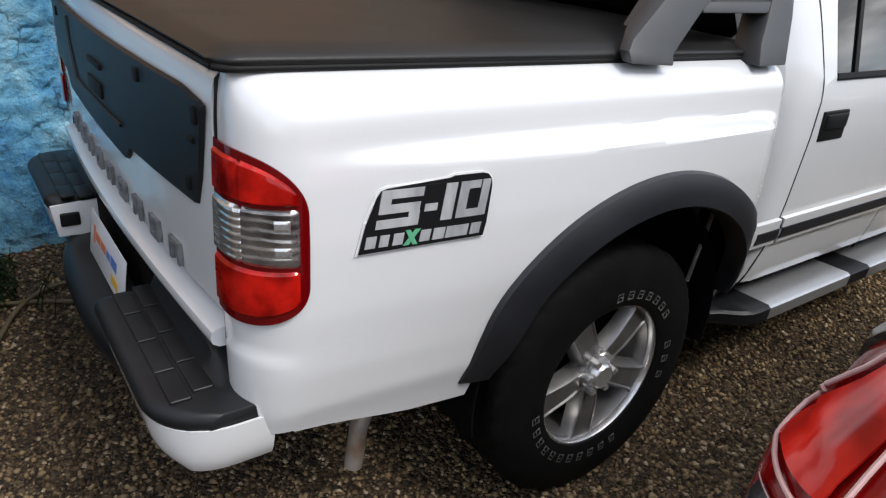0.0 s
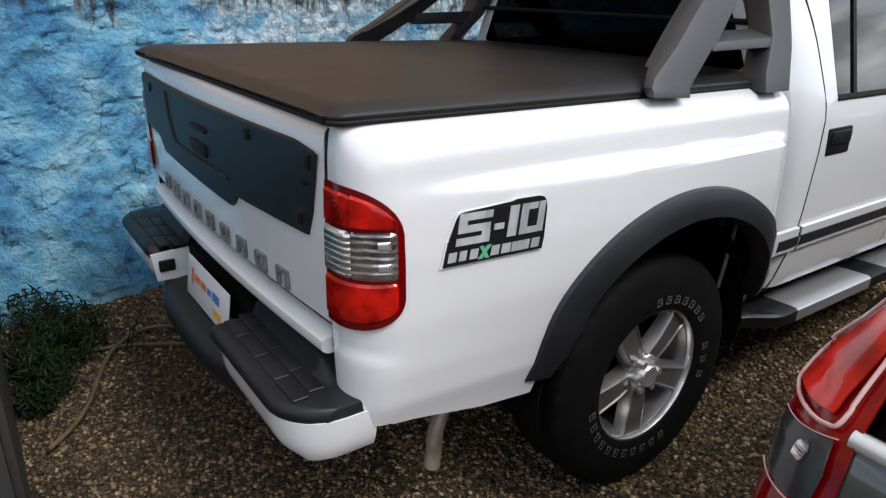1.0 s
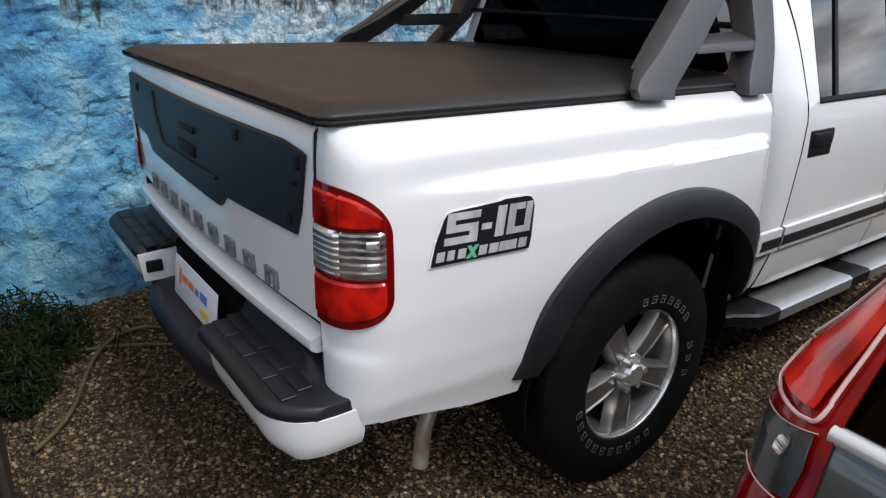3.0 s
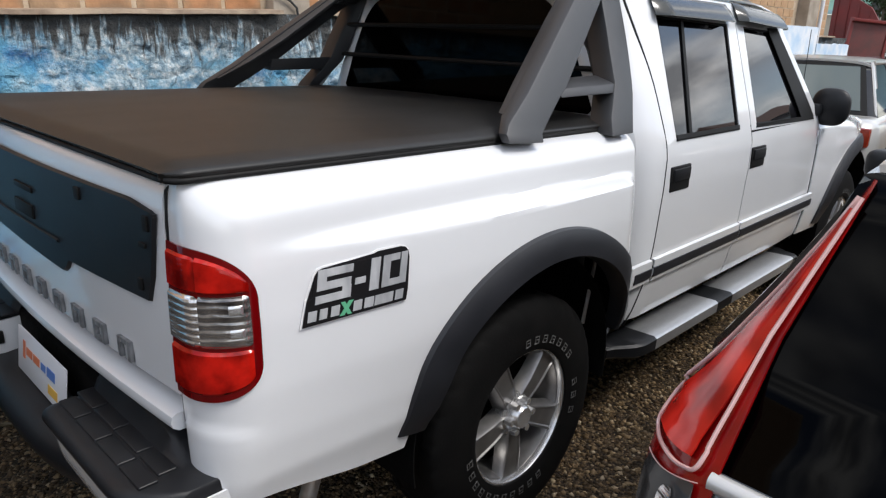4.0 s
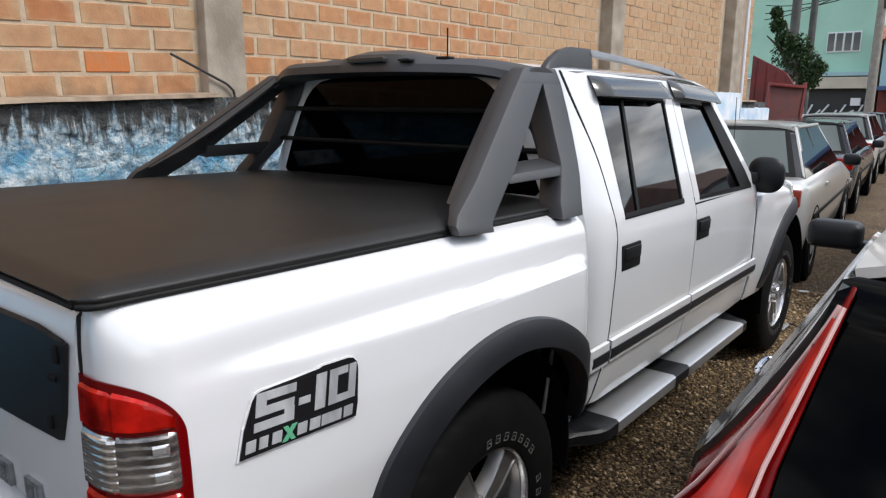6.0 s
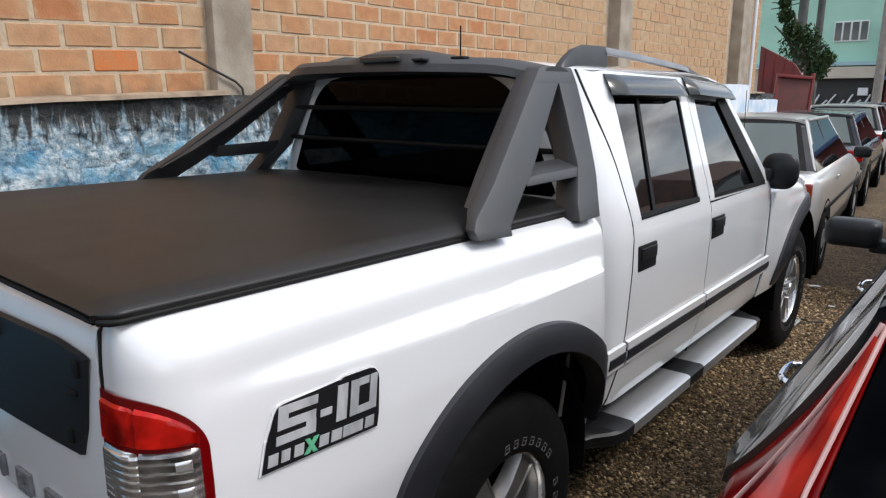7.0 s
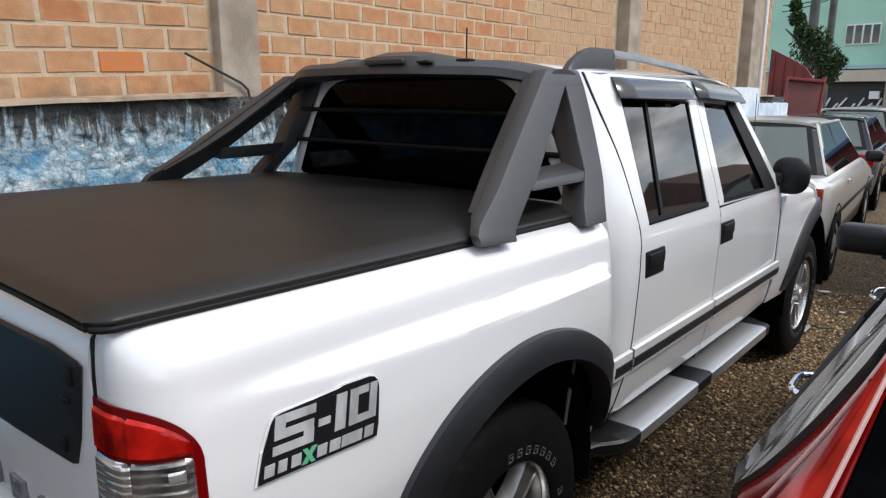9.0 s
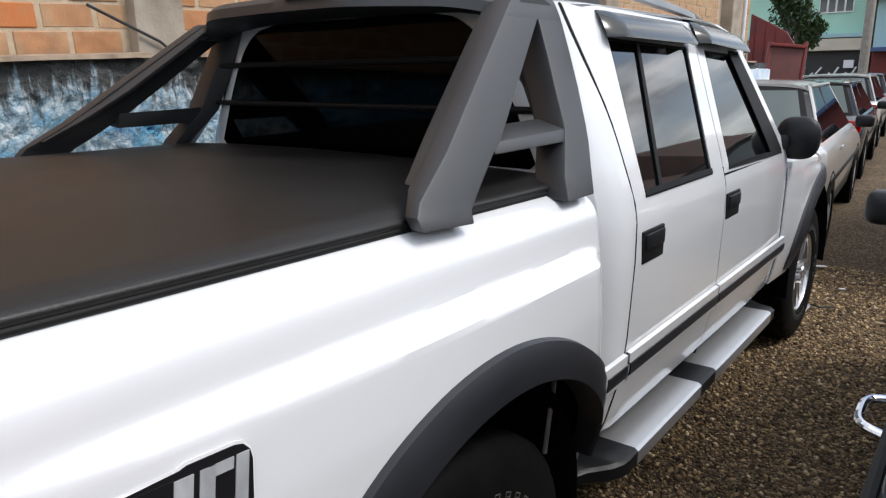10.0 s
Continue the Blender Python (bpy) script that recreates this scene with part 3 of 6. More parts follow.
def side_x(z):
    return table(z, [0.45, 0.53, 0.58, 0.66, 0.78, 0.92, 1.02, 1.09], [0.815, 0.835, 0.850, 0.860, 0.866, 0.864, 0.857, 0.848])


def bulge(y, z):
    """The wheel-house swelling below the crease."""
    zc = 1.066 - 0.021 * y
    grow = (0.034 * S(0.05, 0.52, y) + 0.016 * S(0.40, 0.95, y)) * (1 - S(1.34, 1.462, y))
    return grow * (1 - S(zc - 0.022, zc + 0.014, z)) * (1 - 0.35 * S(0.85, 0.60, z))


CORNER_R = 0.105


def bed_point(s, z, out=0.0):
    """The bed's outer skin: s runs round the rear corner and then forwards along the side."""
    arc = CORNER_R * math.pi / 2
    if s < 0.03:
        px, py, nx, ny = 0.728 + s, 0.0, 0.0, -1.0
    elif s < 0.03 + arc:
        a = (s - 0.03) / CORNER_R
        nx, ny = math.sin(a), -math.cos(a)
        px, py = 0.758 + CORNER_R * nx, CORNER_R + CORNER_R * ny
    else:
        px, py, nx, ny = 0.863, CORNER_R + s - 0.03 - arc, 1.0, 0.0
    inset = 0.866 - side_x(min(z, 1.09))
    low = 0.007 * S(0.728, 0.704, z + 0.18 * py) * (1 - S(0.030, 0.120, py)) * S(0.0, 0.02, s)
    end = 0.018 * S(1.44, 1.482, py) ** 2
    px += -inset * nx + bulge(py, z) * nx + (out + low - end) * nx
    py += 0.3 * inset * (-ny) + (out + low) * ny
    return px, py, nx, ny


def sill_z(y):
    """Lower edge of the bed's side, falling from the bumper towards the wheel."""
    return 0.536 - 0.13 * S(0.0, 0.46, y) * 0.45


def arch_bottom(y):
    if abs(y - ARCH_Y) < ARCH_R:
        return max(sill_z(y), ARCH_Z + math.sqrt(ARCH_R ** 2 - (y - ARCH_Y) ** 2))
    return sill_z(y)


def bed_side():
    arc = 0.03 + CORNER_R * math.pi / 2
    ss = span(0.0, arc, 30)[:-1] + [arc + v for v in span(0, 0.27, 9)[:-1]]
    ss += [arc - CORNER_R + ARCH_Y - ARCH_R * 1.02 * math.cos(a) for a in span(0.0, math.pi, 56)]
    ss += [arc - CORNER_R + v for v in (1.425, 1.435, 1.445, 1.455, 1.465, 1.474, 1.482)]
    ss = sorted(v for v in set(ss) if v <= arc - CORNER_R + 1.4821)
    rows = []
    for s in ss:
        _, py, nx, _ = bed_point(s, 0.8)
        low = arch_bottom(py)
        if py < 0.08:
            low = 0.536
        row = []
        crease = [1.03, 1.038, 1.045, 1.052, 1.059, 1.066, 1.073, 1.081, 1.09]
        for z in span(low, 1.02, 40) + crease:
            x, y, _, _ = bed_point(s, z)
            row.append((x, y, z))
        x0, y0, _, _ = bed_point(s, 1.09)
        top = rail_z(py)
        for a in span(10, 90, 9):
            c, t = 1 - math.cos(radians(a)), math.sin(radians(a))
            row.append((x0 - (0.02 + 0.085 * nx) * c, y0 + 0.02 * (1 - nx) * c, 1.09 + (top - 1.09) * t))
        x1, y1, z1 = row[-1]
        row.append((min(x1 - 0.02, 0.735), max(y1, 0.02), z1))
        row.append((min(x1 - 0.025, 0.725), max(y1, 0.025), z1 - 0.03))
        rows.append(row)
    return sheet(rows, thick=0.006)


both("bed_side", bed_side, WHITE)

# dark inner body behind the panel gaps and in the wheel arches
tpart("bed_inner", box(0, 0.76, 0.88, 1.40, 1.40, 0.56, 0.02), DARK)
tpart("chassis", box(0, 2.4, 0.52, 1.10, 4.6, 0.20, 0.03), DARK)


def arch_liner(yc):
    def make():
        rows = []
        for a in span(-10, 190, 30):
            y, z = yc - 0.445 * math.cos(radians(a)), 0.42 + 0.445 * math.sin(radians(a))
            rows.append([(x, y, z) for x in (0.845, 0.70, 0.52)])
        return sheet(rows, thick=0.004)
    return make


both("wheel_arch_liner", arch_liner(ARCH_Y), DARK)
both("wheel_arch_liner", arch_liner(HUB_F), DARK)


def flare(yc, rear, front, skin, tuck=0.0):
    """Moulded wheel-arch flare, following the body skin; angles in degrees from the front round to the rear."""
    def make():
        rows = []
        for a in span(front, rear, 52):
            c, s = math.cos(radians(a)), math.sin(radians(a))
            wide = 0.085
            fade = 1 - 0.75 * S(150, 176, a)
            ro, ry, rz = 0.535, 0.556 / 0.535, 0.512 / 0.535
            row = []
            for r, o in [(ro, 0.001), (ro - 0.004, 0.014), (ro - 0.025, 0.024), (ro - 0.055, 0.030), (ro - wide + 0.006, 0.032), (ro - wide, 0.022), (ro - wide, -0.03)]:
                y, z = yc + r * c * ry, 0.445 + r * s * rz
                y += tuck * (1 - S(0.56, 0.80, z)) * (1 if c < 0 else 0)
                row.append((skin(y, z) + (o * fade if o > 0 else o), y, z))
            rows.append(row)
        return sheet(rows, thick=0.004)
    return make


def rear_skin(y, z):
    return side_x(min(max(z, 0.45), 1.09)) + bulge(y, min(z, 1.05)) - 0.003


def nose_in(y):
    """How far the front of the truck draws in."""
    return 0.20 * S(3.82, 4.78, y)


def cab_skin(y, z):
    return table(z, [0.42, 0.52, 0.62, 0.72, 0.95, 1.06, 1.115], [0.800, 0.830, 0.847, 0.855, 0.857, 0.852, 0.840])


both("wheel_arch_flare", flare(ARCH_Y, 171, 9, rear_skin, 0.045), FLARE, label="dark grey plastic wheel arch flare")
both("wheel_arch_flare", flare(HUB_F, 172, 8, lambda y, z: cab_skin(y, min(z, 1.0)) + 0.012 - nose_in(y)), FLARE, label="dark grey plastic wheel arch flare")


# tailgate, bowed a little outwards
def bow(x):
    return -0.026 * max(0.0, 1 - (x / 0.722) ** 2)


def bowed(bm):
    for v in bm.verts:
        v.co.y += bow(v.co.x)
    return bm


def tailgate():
    rows = []
    for x in span(-0.722, 0.722, 37):
        row = []
        for y, z in [(0.05, 0.752), (0.006, 0.752), (0.0, 0.758)] + [(0.0 - 0.004 * math.sin(math.pi * t), 0.758 + 0.376 * t) for t in span(0.04, 1, 12)] + \
                [(0.002, 1.150), (0.007, 1.168), (0.017, 1.182), (0.032, 1.189), (0.06, 1.190)]:
            row.append((x, y, z))
        rows.append(row)
    return bowed(sheet(rows, thick=0.006))


gate = tpart("tailgate", tailgate(), WHITE)
lip = [[(x, y, z) for y, z in [(0.03, 0.722), (-0.012, 0.722), (-0.022, 0.716), (-0.025, 0.704), (-0.022, 0.692), (-0.010, 0.684), (0.03, 0.682)]] for x in span(-0.722, 0.722, 25)]
lip_bm = sheet(lip, close=True)
bmesh.ops.holes_fill(lip_bm, edges=lip_bm.edges)
tpart("tailgate_lip", bowed(lip_bm), WHITE)


def applique():
    """Panel with a stepped lower edge, its outer corners rounded."""
    xs = [-0.712, -0.706, -0.695] + span(-0.66, 0.68, 60) + [0.694, 0.703, 0.708]
    low = lambda x: table(x, [-0.712, -0.49, -0.435, 0.236, 0.272, 0.668, 0.708], [0.952, 0.945, 0.903, 0.890, 0.926, 0.938, 1.118])
    rows = []
    for x in xs:
        e = 0.010 * (1 - min(1.0, (x + 0.712) / 0.015, (0.708 - x) / 0.015) ** 0.5)
        a, b = min(low(x) + e, 1.120), 1.136 - e - 0.012 * S(0.6, 0.708, x)
        rows.append([(x, -0.004 if k in (0, 9) else -0.013, a + (b - a) * t) for k, t in enumerate([0, 0.02, 0.1, 0.25, 0.4, 0.6, 0.75, 0.9, 0.985, 1])])
    return bowed(sheet(rows, thick=0.004))


panel = tpart("tailgate_panel", applique(), BLACK_PLASTIC, gate, "black plastic applique panel")
for x, z, w, h in [(0.022, 1.061, 0.130, 0.014), (0.006, 1.004, 0.140, 0.034), (0.385, 1.106, 0.024, 0.026), (0.684, 1.100, 0.016, 0.030), (0.664, 1.055, 0.024, 0.010), (0.640, 0.972, 0.016, 0.024), (-0.56, 1.10, 0.018, 0.026)]:
    tpart("handle_slot" if w > 0.1 else "panel_clip", bowed(box(x, -0.0155, z, w, 0.006, h, 0.002)), SEAL, gate)
tpart("panel_rib", bowed(tube([(-0.318, -0.015, 1.118), (-0.312, -0.015, 1.05), (-0.272, -0.015, 0.985), (-0.246, -0.015, 0.968)] + [(x, -0.015, 0.967) for x in span(-0.2, 0.23, 8)], 0.004, 8)), BLACK_PLASTIC, gate)
for i in range(9):
    x = -0.492 + 0.1255 * i
    bowed_block = bmesh.new()
    for dx, dz, w, h in ((-0.022, 0, 0.015, 0.048), (0.022, 0, 0.015, 0.048), (0, 0.018, 0.030, 0.012), (0, -0.018, 0.030, 0.012))[:4 if i % 2 else 3]:
        box(x + dx, -0.006, 0.790 + dz, w, 0.009, h, 0.002, bm=bowed_block)
    tpart("emblem_block", bowed(bowed_block), EMBLEM, gate, "raised grey emblem block")


# tail lamps, wrapped round the bed's rear corners
LAMP_S = 0.188


def lamp_top(s):
    return 0.972 + 0.105 * max(0.0, 1 - (s / LAMP_S) ** 3.2) ** 0.55


def lamp_low(s):
    return 0.852 - 0.076 * max(0.0, 1 - (s / LAMP_S) ** 4) ** 0.5


def lamp_patch(lo, hi, out, s0=0.0, s1=LAMP_S, inset=0.0):
    """Part of the lamp between two heights."""
    rows = []
    for s in [s0 + (s1 - s0) * math.sin(u * math.pi / 2) for u in span(0, 1, 30)]:
        a, b = max(lo, lamp_low(s) + inset), min(hi, lamp_top(s) - inset)
        if b - a < 0.002:
            b = a + 0.002
        row = []
        for i, z in enumerate(span(a, b, 12)):
            edge = min(1.0, min(s1 - s, s - s0 + 0.02) / 0.012, (z - a) / 0.006 if inset else 1, (b - z) / 0.006 if inset else 1)
            x, y, _, _ = bed_point(s + 0.002, z, out * (0.45 + 0.55 * math.sqrt(max(0, edge))))
            row.append((x, y, z))
        rows.append(row)
    return sheet(rows, thick=0.003)


def lamp(sign):
    flip = (lambda b: b) if sign > 0 else mirrored
    rim = tpart("tail_lamp", flip(lamp_patch(0.6, 1.2, 0.008)), RED_RIM, label="red and clear wraparound tail lamp")
    tpart("red_lens", flip(lamp_patch(0.992, 1.2, 0.0125, 0.004, 0.082, 0.012)), RED_LENS, rim)
    tpart("red_lens", flip(lamp_patch(0.992, 1.2, 0.0145, 0.084, LAMP_S - 0.016, 0.012)), RED_LENS, rim)
    tpart("clear_lens", flip(lamp_patch(0.886, 0.990, 0.013, 0.004, 0.082, 0.002)), CLEAR_LENS, rim)
    tpart("clear_lens", flip(lamp_patch(0.886, 0.990, 0.013, 0.084, LAMP_S - 0.016, 0.002)), DIM_LENS, rim)
    tpart("reflector_spot", flip(lamp_patch(0.905, 0.930, 0.0150, 0.135, 0.165, 0.001)), BRIGHT_ALLOY, rim)
    tpart("reflector_spot", flip(lamp_patch(0.950, 0.975, 0.0150, 0.135, 0.165, 0.001)), BRIGHT_ALLOY, rim)
    tpart("red_lens", flip(lamp_patch(0.6, 0.884, 0.013, 0.004, LAMP_S - 0.016, 0.012)), RED_LENS, rim)
    tpart("lens_divider", flip(lamp_patch(0.937, 0.941, 0.0150, 0.004, LAMP_S - 0.022, 0.001)), DIM_LENS, rim)


lamp(1)
lamp(-1)


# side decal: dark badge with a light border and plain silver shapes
def decal(poly, out, material, parent=None, label=""):
    """A thin plate that lies on the bed's skin; outline in (y, z)."""
    c = Vector((sum(p[0] for p in poly) / len(poly), sum(p[1] for p in poly) / len(poly)))
    bm = bmesh.new()
    arc = 0.03 + CORNER_R * math.pi / 2

    def at(y, z, o):
        y, z = 0.183 + 0.947 * (y - 0.19), z - 0.008
        x, yy, _, _ = bed_point(y - CORNER_R + arc, z, o)
        return (x, yy, z)
    prism(bm, [at(y, z, out - 0.0015) for y, z in poly], (0.0015, 0, 0))
    bmesh.ops.triangulate(bm, faces=[f for f in bm.faces if len(f.verts) > 4])
    return tpart("badge_plate" if parent is None else "badge_shape", bm, material, parent, label, smooth=False)


def grow(poly, d):
    """The outline moved outwards by d (corners anticlockwise)."""
    out = []
    for i, p in enumerate(poly):
        a, b, c = Vector(poly[i - 1]), Vector(p), Vector(poly[(i + 1) % len(poly)])
        u, v = (b - a).normalized(), (c - b).normalized()
        n1, n2 = Vector((u.y, -u.x)), Vector((v.y, -v.x))
        m_ = (n1 + n2).normalized()
        out.append(tuple(b + m_ * d / max(0.5, m_.dot(n1))))
    return out


BADGE = [(0.190, 0.902), (0.452, 0.904), (0.458, 0.930), (0.466, 0.998), (0.464, 1.012), (0.456, 1.021), (0.444, 1.024), (0.382, 1.024), (0.372, 1.021), (0.366, 1.013), (0.246, 1.013), (0.234, 1.010), (0.226, 1.000), (0.216, 0.957), (0.204, 0.953)]
badge = decal(grow(BADGE, 0.0035), 0.0035, DECAL_WHITE, label="black and silver badge sticker with white border")
decal(BADGE, 0.0068, DECAL_BLACK, badge)


def slant(y0, z0, w, h, lean=0.18):
    return [(y0, z0), (y0 + w, z0), (y0 + w + lean * h, z0 + h), (y0 + lean * h, z0 + h)]


for y0, z0, w, h in [(0.221, 0.944, 0.084, 0.0155), (0.286, 0.9595, 0.0215, 0.0100), (0.227, 0.9695, 0.081, 0.0155), (0.2295, 0.9850, 0.0215, 0.0100), (0.2315, 0.9950, 0.084, 0.0155),
                     (0.318, 0.966, 0.026, 0.013), (0.352, 0.946, 0.024, 0.066), (0.384, 0.946, 0.020, 0.066), (0.432, 0.946, 0.018, 0.066), (0.404, 0.946, 0.030, 0.014), (0.404, 0.998, 0.034, 0.014)]:
    decal(slant(y0, z0, w, h), 0.0084, DECAL_SILVER, badge)
for i, w in enumerate([0.020, 0.018, 0.020, 0.0, 0.021, 0.024, 0.030, 0.021, 0.022]):
    y0 = 0.201 + 0.0272 * i
    if w:
        decal(slant(y0, 0.911, w, 0.021), 0.0084, DECAL_SILVER, badge)
decal([(0.277, 0.908), (0.288, 0.908), (0.312, 0.936), (0.301, 0.936)], 0.0088, DECAL_GREEN, badge)
decal([(0.281, 0.936), (0.291, 0.936), (0.306, 0.908), (0.296, 0.908)], 0.0092, DECAL_GREEN, badge)


# ---- rear bumper ----
def bumper_pad(x0, x1):
    """Rolled black step pad on top of a bumper wing, rounded at its outer corner and rolled at its inner end."""
    rows = []
    for x in span(x0, x1, 36):
        c = max(0.0, (x - (x1 - 0.119)) / 0.125)
        back = -0.153 + 0.125 * (1 - math.sqrt(max(0.0, 1 - c * c)))
        near = 1 - 0.6 * c
        inn = 1 - S(x0, x0 + 0.05, x)
        zt = 0.617 - 0.030 * inn ** 2 - 0.010 * c ** 3
        back += 0.030 * inn ** 2
        front = 0.030
        up = 1 - S(x1 - 0.16, x1 - 0.05, x)
        row = [(x, front, zt + 0.052 * up), (x, 0.0, zt + 0.050 * up), (x, -0.014 * near, zt + 0.042 * up), (x, -0.024 * near, zt + 0.020 * up), (x, -0.034 * near, zt + 0.003 * up)]
        y0 = -0.042 * near
        row += [(x, y0 + (back + 0.03 - y0) * t, zt) for t in (0, 0.25, 0.5, 0.75, 1)]
        for a_ in span(12, 180, 10):
            row.append((x, back + 0.026 - 0.026 * math.sin(radians(a_)), zt - 0.022 + 0.022 * math.cos(radians(a_))))
        row.append((x, back + 0.05, zt - 0.044))
        rows.append(row)
    last = rows[-1]
    rows.append([(x1 + 0.003, p[1] + 0.003, min(p[2] - 0.004, 0.604)) for p in last])
    rows.append([(x1 + 0.004, p[1] + 0.006, min(p[2], 0.578)) for p in last])
    return sheet(rows, thick=0.004)


def wing(x0, x1):
    """White painted wing below the pad, rounded at its inner tip and turning forwards at its outer end."""
    plan = [(x0 - 0.012, -0.095), (x0 - 0.010, -0.115), (x0 - 0.002, -0.132), (x0 + 0.012, -0.142)]
    plan += [(x, -0.147) for x in span(x0 + 0.03, x1 - 0.115, 16)]
    for a_ in span(10, 90, 10):
        plan.append((x1 - 0.115 + 0.123 * math.sin(radians(a_)), -0.147 + 0.125 * (1 - math.cos(radians(a_)))))
    plan += [(x1 + 0.008, y) for y in span(-0.012, 0.050, 4)]
    rows = []
    for x, y in plan:
        tip = 1 - S(x0 - 0.012, x0 + 0.05, x)
        zlow = 0.474 + 0.030 * tip + 0.006 * S(x1 - 0.06, x1, x)
        side = S(x1 - 0.07, x1 + 0.008, x)
        row = []
        for t in span(0, 1, 10):
            tuck = 0.008 * t + 0.030 * t ** 4
            row.append((x - tuck * side * 0.5, y + tuck * (1 - side), 0.582 + (zlow - 0.582) * t))
        rows.append(row)
    return sheet(rows, thick=0.005)


bumper = tpart("rear_bumper", box(0, 0.004, 0.545, 1.40, 0.05, 0.15, 0.015), DARK, label="white rear bumper with black step pads")
for sign in (1, -1):
    flip = (lambda b: b) if sign > 0 else mirrored
    pad = tpart("step_pad", flip(bumper_pad(0.285 if sign > 0 else 0.322, 0.815)), BLACK_PLASTIC, bumper, "black ribbed step pad")
    tpart("bumper_wing", flip(wing(0.362, 0.818)), WHITE, bumper)
    # raised tread blocks in two rows, the outer ones rounded off
    for i in range(4):
        for j in range(2):
            w = (0.100, 0.112, 0.112, 0.096)[i]
            bm = box(0.372 + (0, 0.112, 0.230, 0.340)[i] - 0.016 * j, -0.094 + 0.044 * j, 0.6175, w, 0.038, 0.0075, 0.0035, 3)
            tpart("tread_block", flip(bm), BLACK_PLASTIC, bumper)
# the inner end of the wing that faces the camera, with its plate lamp
tpart("bumper_cheek", slab([(-0.316, -0.146, 0.596), (-0.316, -0.02, 0.604), (-0.316, -0.02, 0.496), (-0.316, -0.134, 0.500)], (-0.012, 0, 0), 0.004), WHITE, bumper)
tpart("plate_lamp", box(-0.314, -0.098, 0.552, 0.014, 0.052, 0.040, 0.006, 3), SEAL, bumper, "small black plate lamp")
# dropped middle step
rows = []
for x in span(-0.44, 0.40, 34):
    e = 1 - 0.40 * abs((x - 0.02) / 0.42) ** 3.0
    rows.append([(x, 0.0, 0.506), (x, -0.05, 0.502), (x, -0.115 * e, 0.496), (x, -0.140 * e, 0.487), (x, -0.154 * e, 0.468), (x, -0.156 * e, 0.448), (x, -0.146 * e, 0.424), (x, -0.11 * e, 0.405), (x, -0.02, 0.400)])
tpart("middle_step", sheet(rows, thick=0.005), BLACK_PLASTIC, bumper, "black lower step in the middle of the bumper")
PLATE_AT = pose(0.018, -0.066, 0.572, -8)
plate = tpart("licence_plate", box(0, 0, 0, 0.385, 0.004, 0.128, 0.0015), PLATE, bumper, "white dealer plate with illegible coloured print")
plate.matrix_basis = PLATE_AT
for x, z, w, h, m_ in [(-0.135, 0.008, 0.02, 0.05, PRINT_ORANGE), (-0.09, 0.010, 0.05, 0.022, PRINT_ORANGE), (-0.03, 0.010, 0.05, 0.022, PRINT_ORANGE), (0.025, 0.010, 0.035, 0.020, PRINT_BLUE),
                       (0.085, 0.012, 0.06, 0.026, PRINT_BLUE), (0.10, -0.032, 0.07, 0.024, PRINT_YELLOW)]:
    tpart("print_bar", box(x, -0.0028, z, w, 0.0012, h), m_, bumper).matrix_basis = PLATE_AT


# ---- tonneau cover ----
def tonneau():
    """Vinyl stretched over a frame, its hem rolled down over the bed rails."""
    rows = []
    hem = [(0.0, -0.002), (0.004, 0.004), (0.006, 0.010), (0.002, 0.015), (-0.010, 0.019), (-0.026, 0.024), (-0.040, 0.0275), (-0.052, 0.0290)]
    for y in [-0.016, -0.013, -0.006, 0.004, 0.014, 0.024, 0.034] + span(0.06, 1.40, 34) + [1.42, 1.43]:
        e = S(-0.022, 0.034, y) ** 0.7 * (1 - S(1.41, 1.43, y))
        w = 0.781 - 0.030 * (1 - S(-0.016, 0.030, y)) ** 2 - 0.004 * y / 1.4
        base = rail_z(y)
        side = [(w + dx, base + (dz if dz < 0.012 else 0.010 + (dz - 0.010) * e)) for dx, dz in hem]
        row = [(-x, y, z) for x, z in side]
        for u in span(-1, 1, 31):
            crown = 0.014 * (1 - u * u) * S(0, 0.5, y + 0.1)
            sag = 0.0025 * noise.noise((u * 2.0, y * 2.3, 1.0)) + 0.0012 * noise.noise((u * 9, y * 5, 4))
            row.append((u * (w - 0.060), y, base + 0.010 + (0.0195 + crown + sag * (1 - abs(u) ** 6)) * e))
        row += [(x, y, z) for x, z in side[::-1]]
        rows.append(row)
    return sheet(rows, thick=0.003)


cover = tpart("tonneau_cover", tonneau(), VINYL, label="tight black vinyl tonneau cover", sharp=60)
for sx in (-1, 1):
    tpart("cover_rail", tube([(sx * 0.758, -0.006, 1.190), (sx * 0.774, 0.004, 1.190), (sx * 0.781, 0.02, 1.190), (sx * 0.780, 0.4, 1.185), (sx * 0.776, 1.40, 1.173)], 0.006, 12), SEAL, cover)
    tpart("corner_clip", box(sx * 0.740, -0.012, 1.192, 0.030, 0.008, 0.008, 0.003), SEAL, cover)
tpart("cover_rail", tube([(-0.75, -0.008, 1.190), (0.75, -0.008, 1.190)], 0.0055, 10), SEAL, cover)


# ---- roll bar ----
def lean_x(z):
    """The legs lean inwards in one plane."""
    return 0.800 - 0.4587 * (z - 1.25)


def ridge_y(z):
    """Edge between the raked leg's outer face and its flange."""
    return 0.907 + 1.387 * (z - 1.25)


def hull(bm, sections):
    """A closed solid through cross-sections with as many corners."""
    one = sheet(sections, close=True)
    bmesh.ops.holes_fill(one, edges=one.edges)
    bmesh.ops.recalc_face_normals(one, faces=one.faces)
    merge(bm, one)


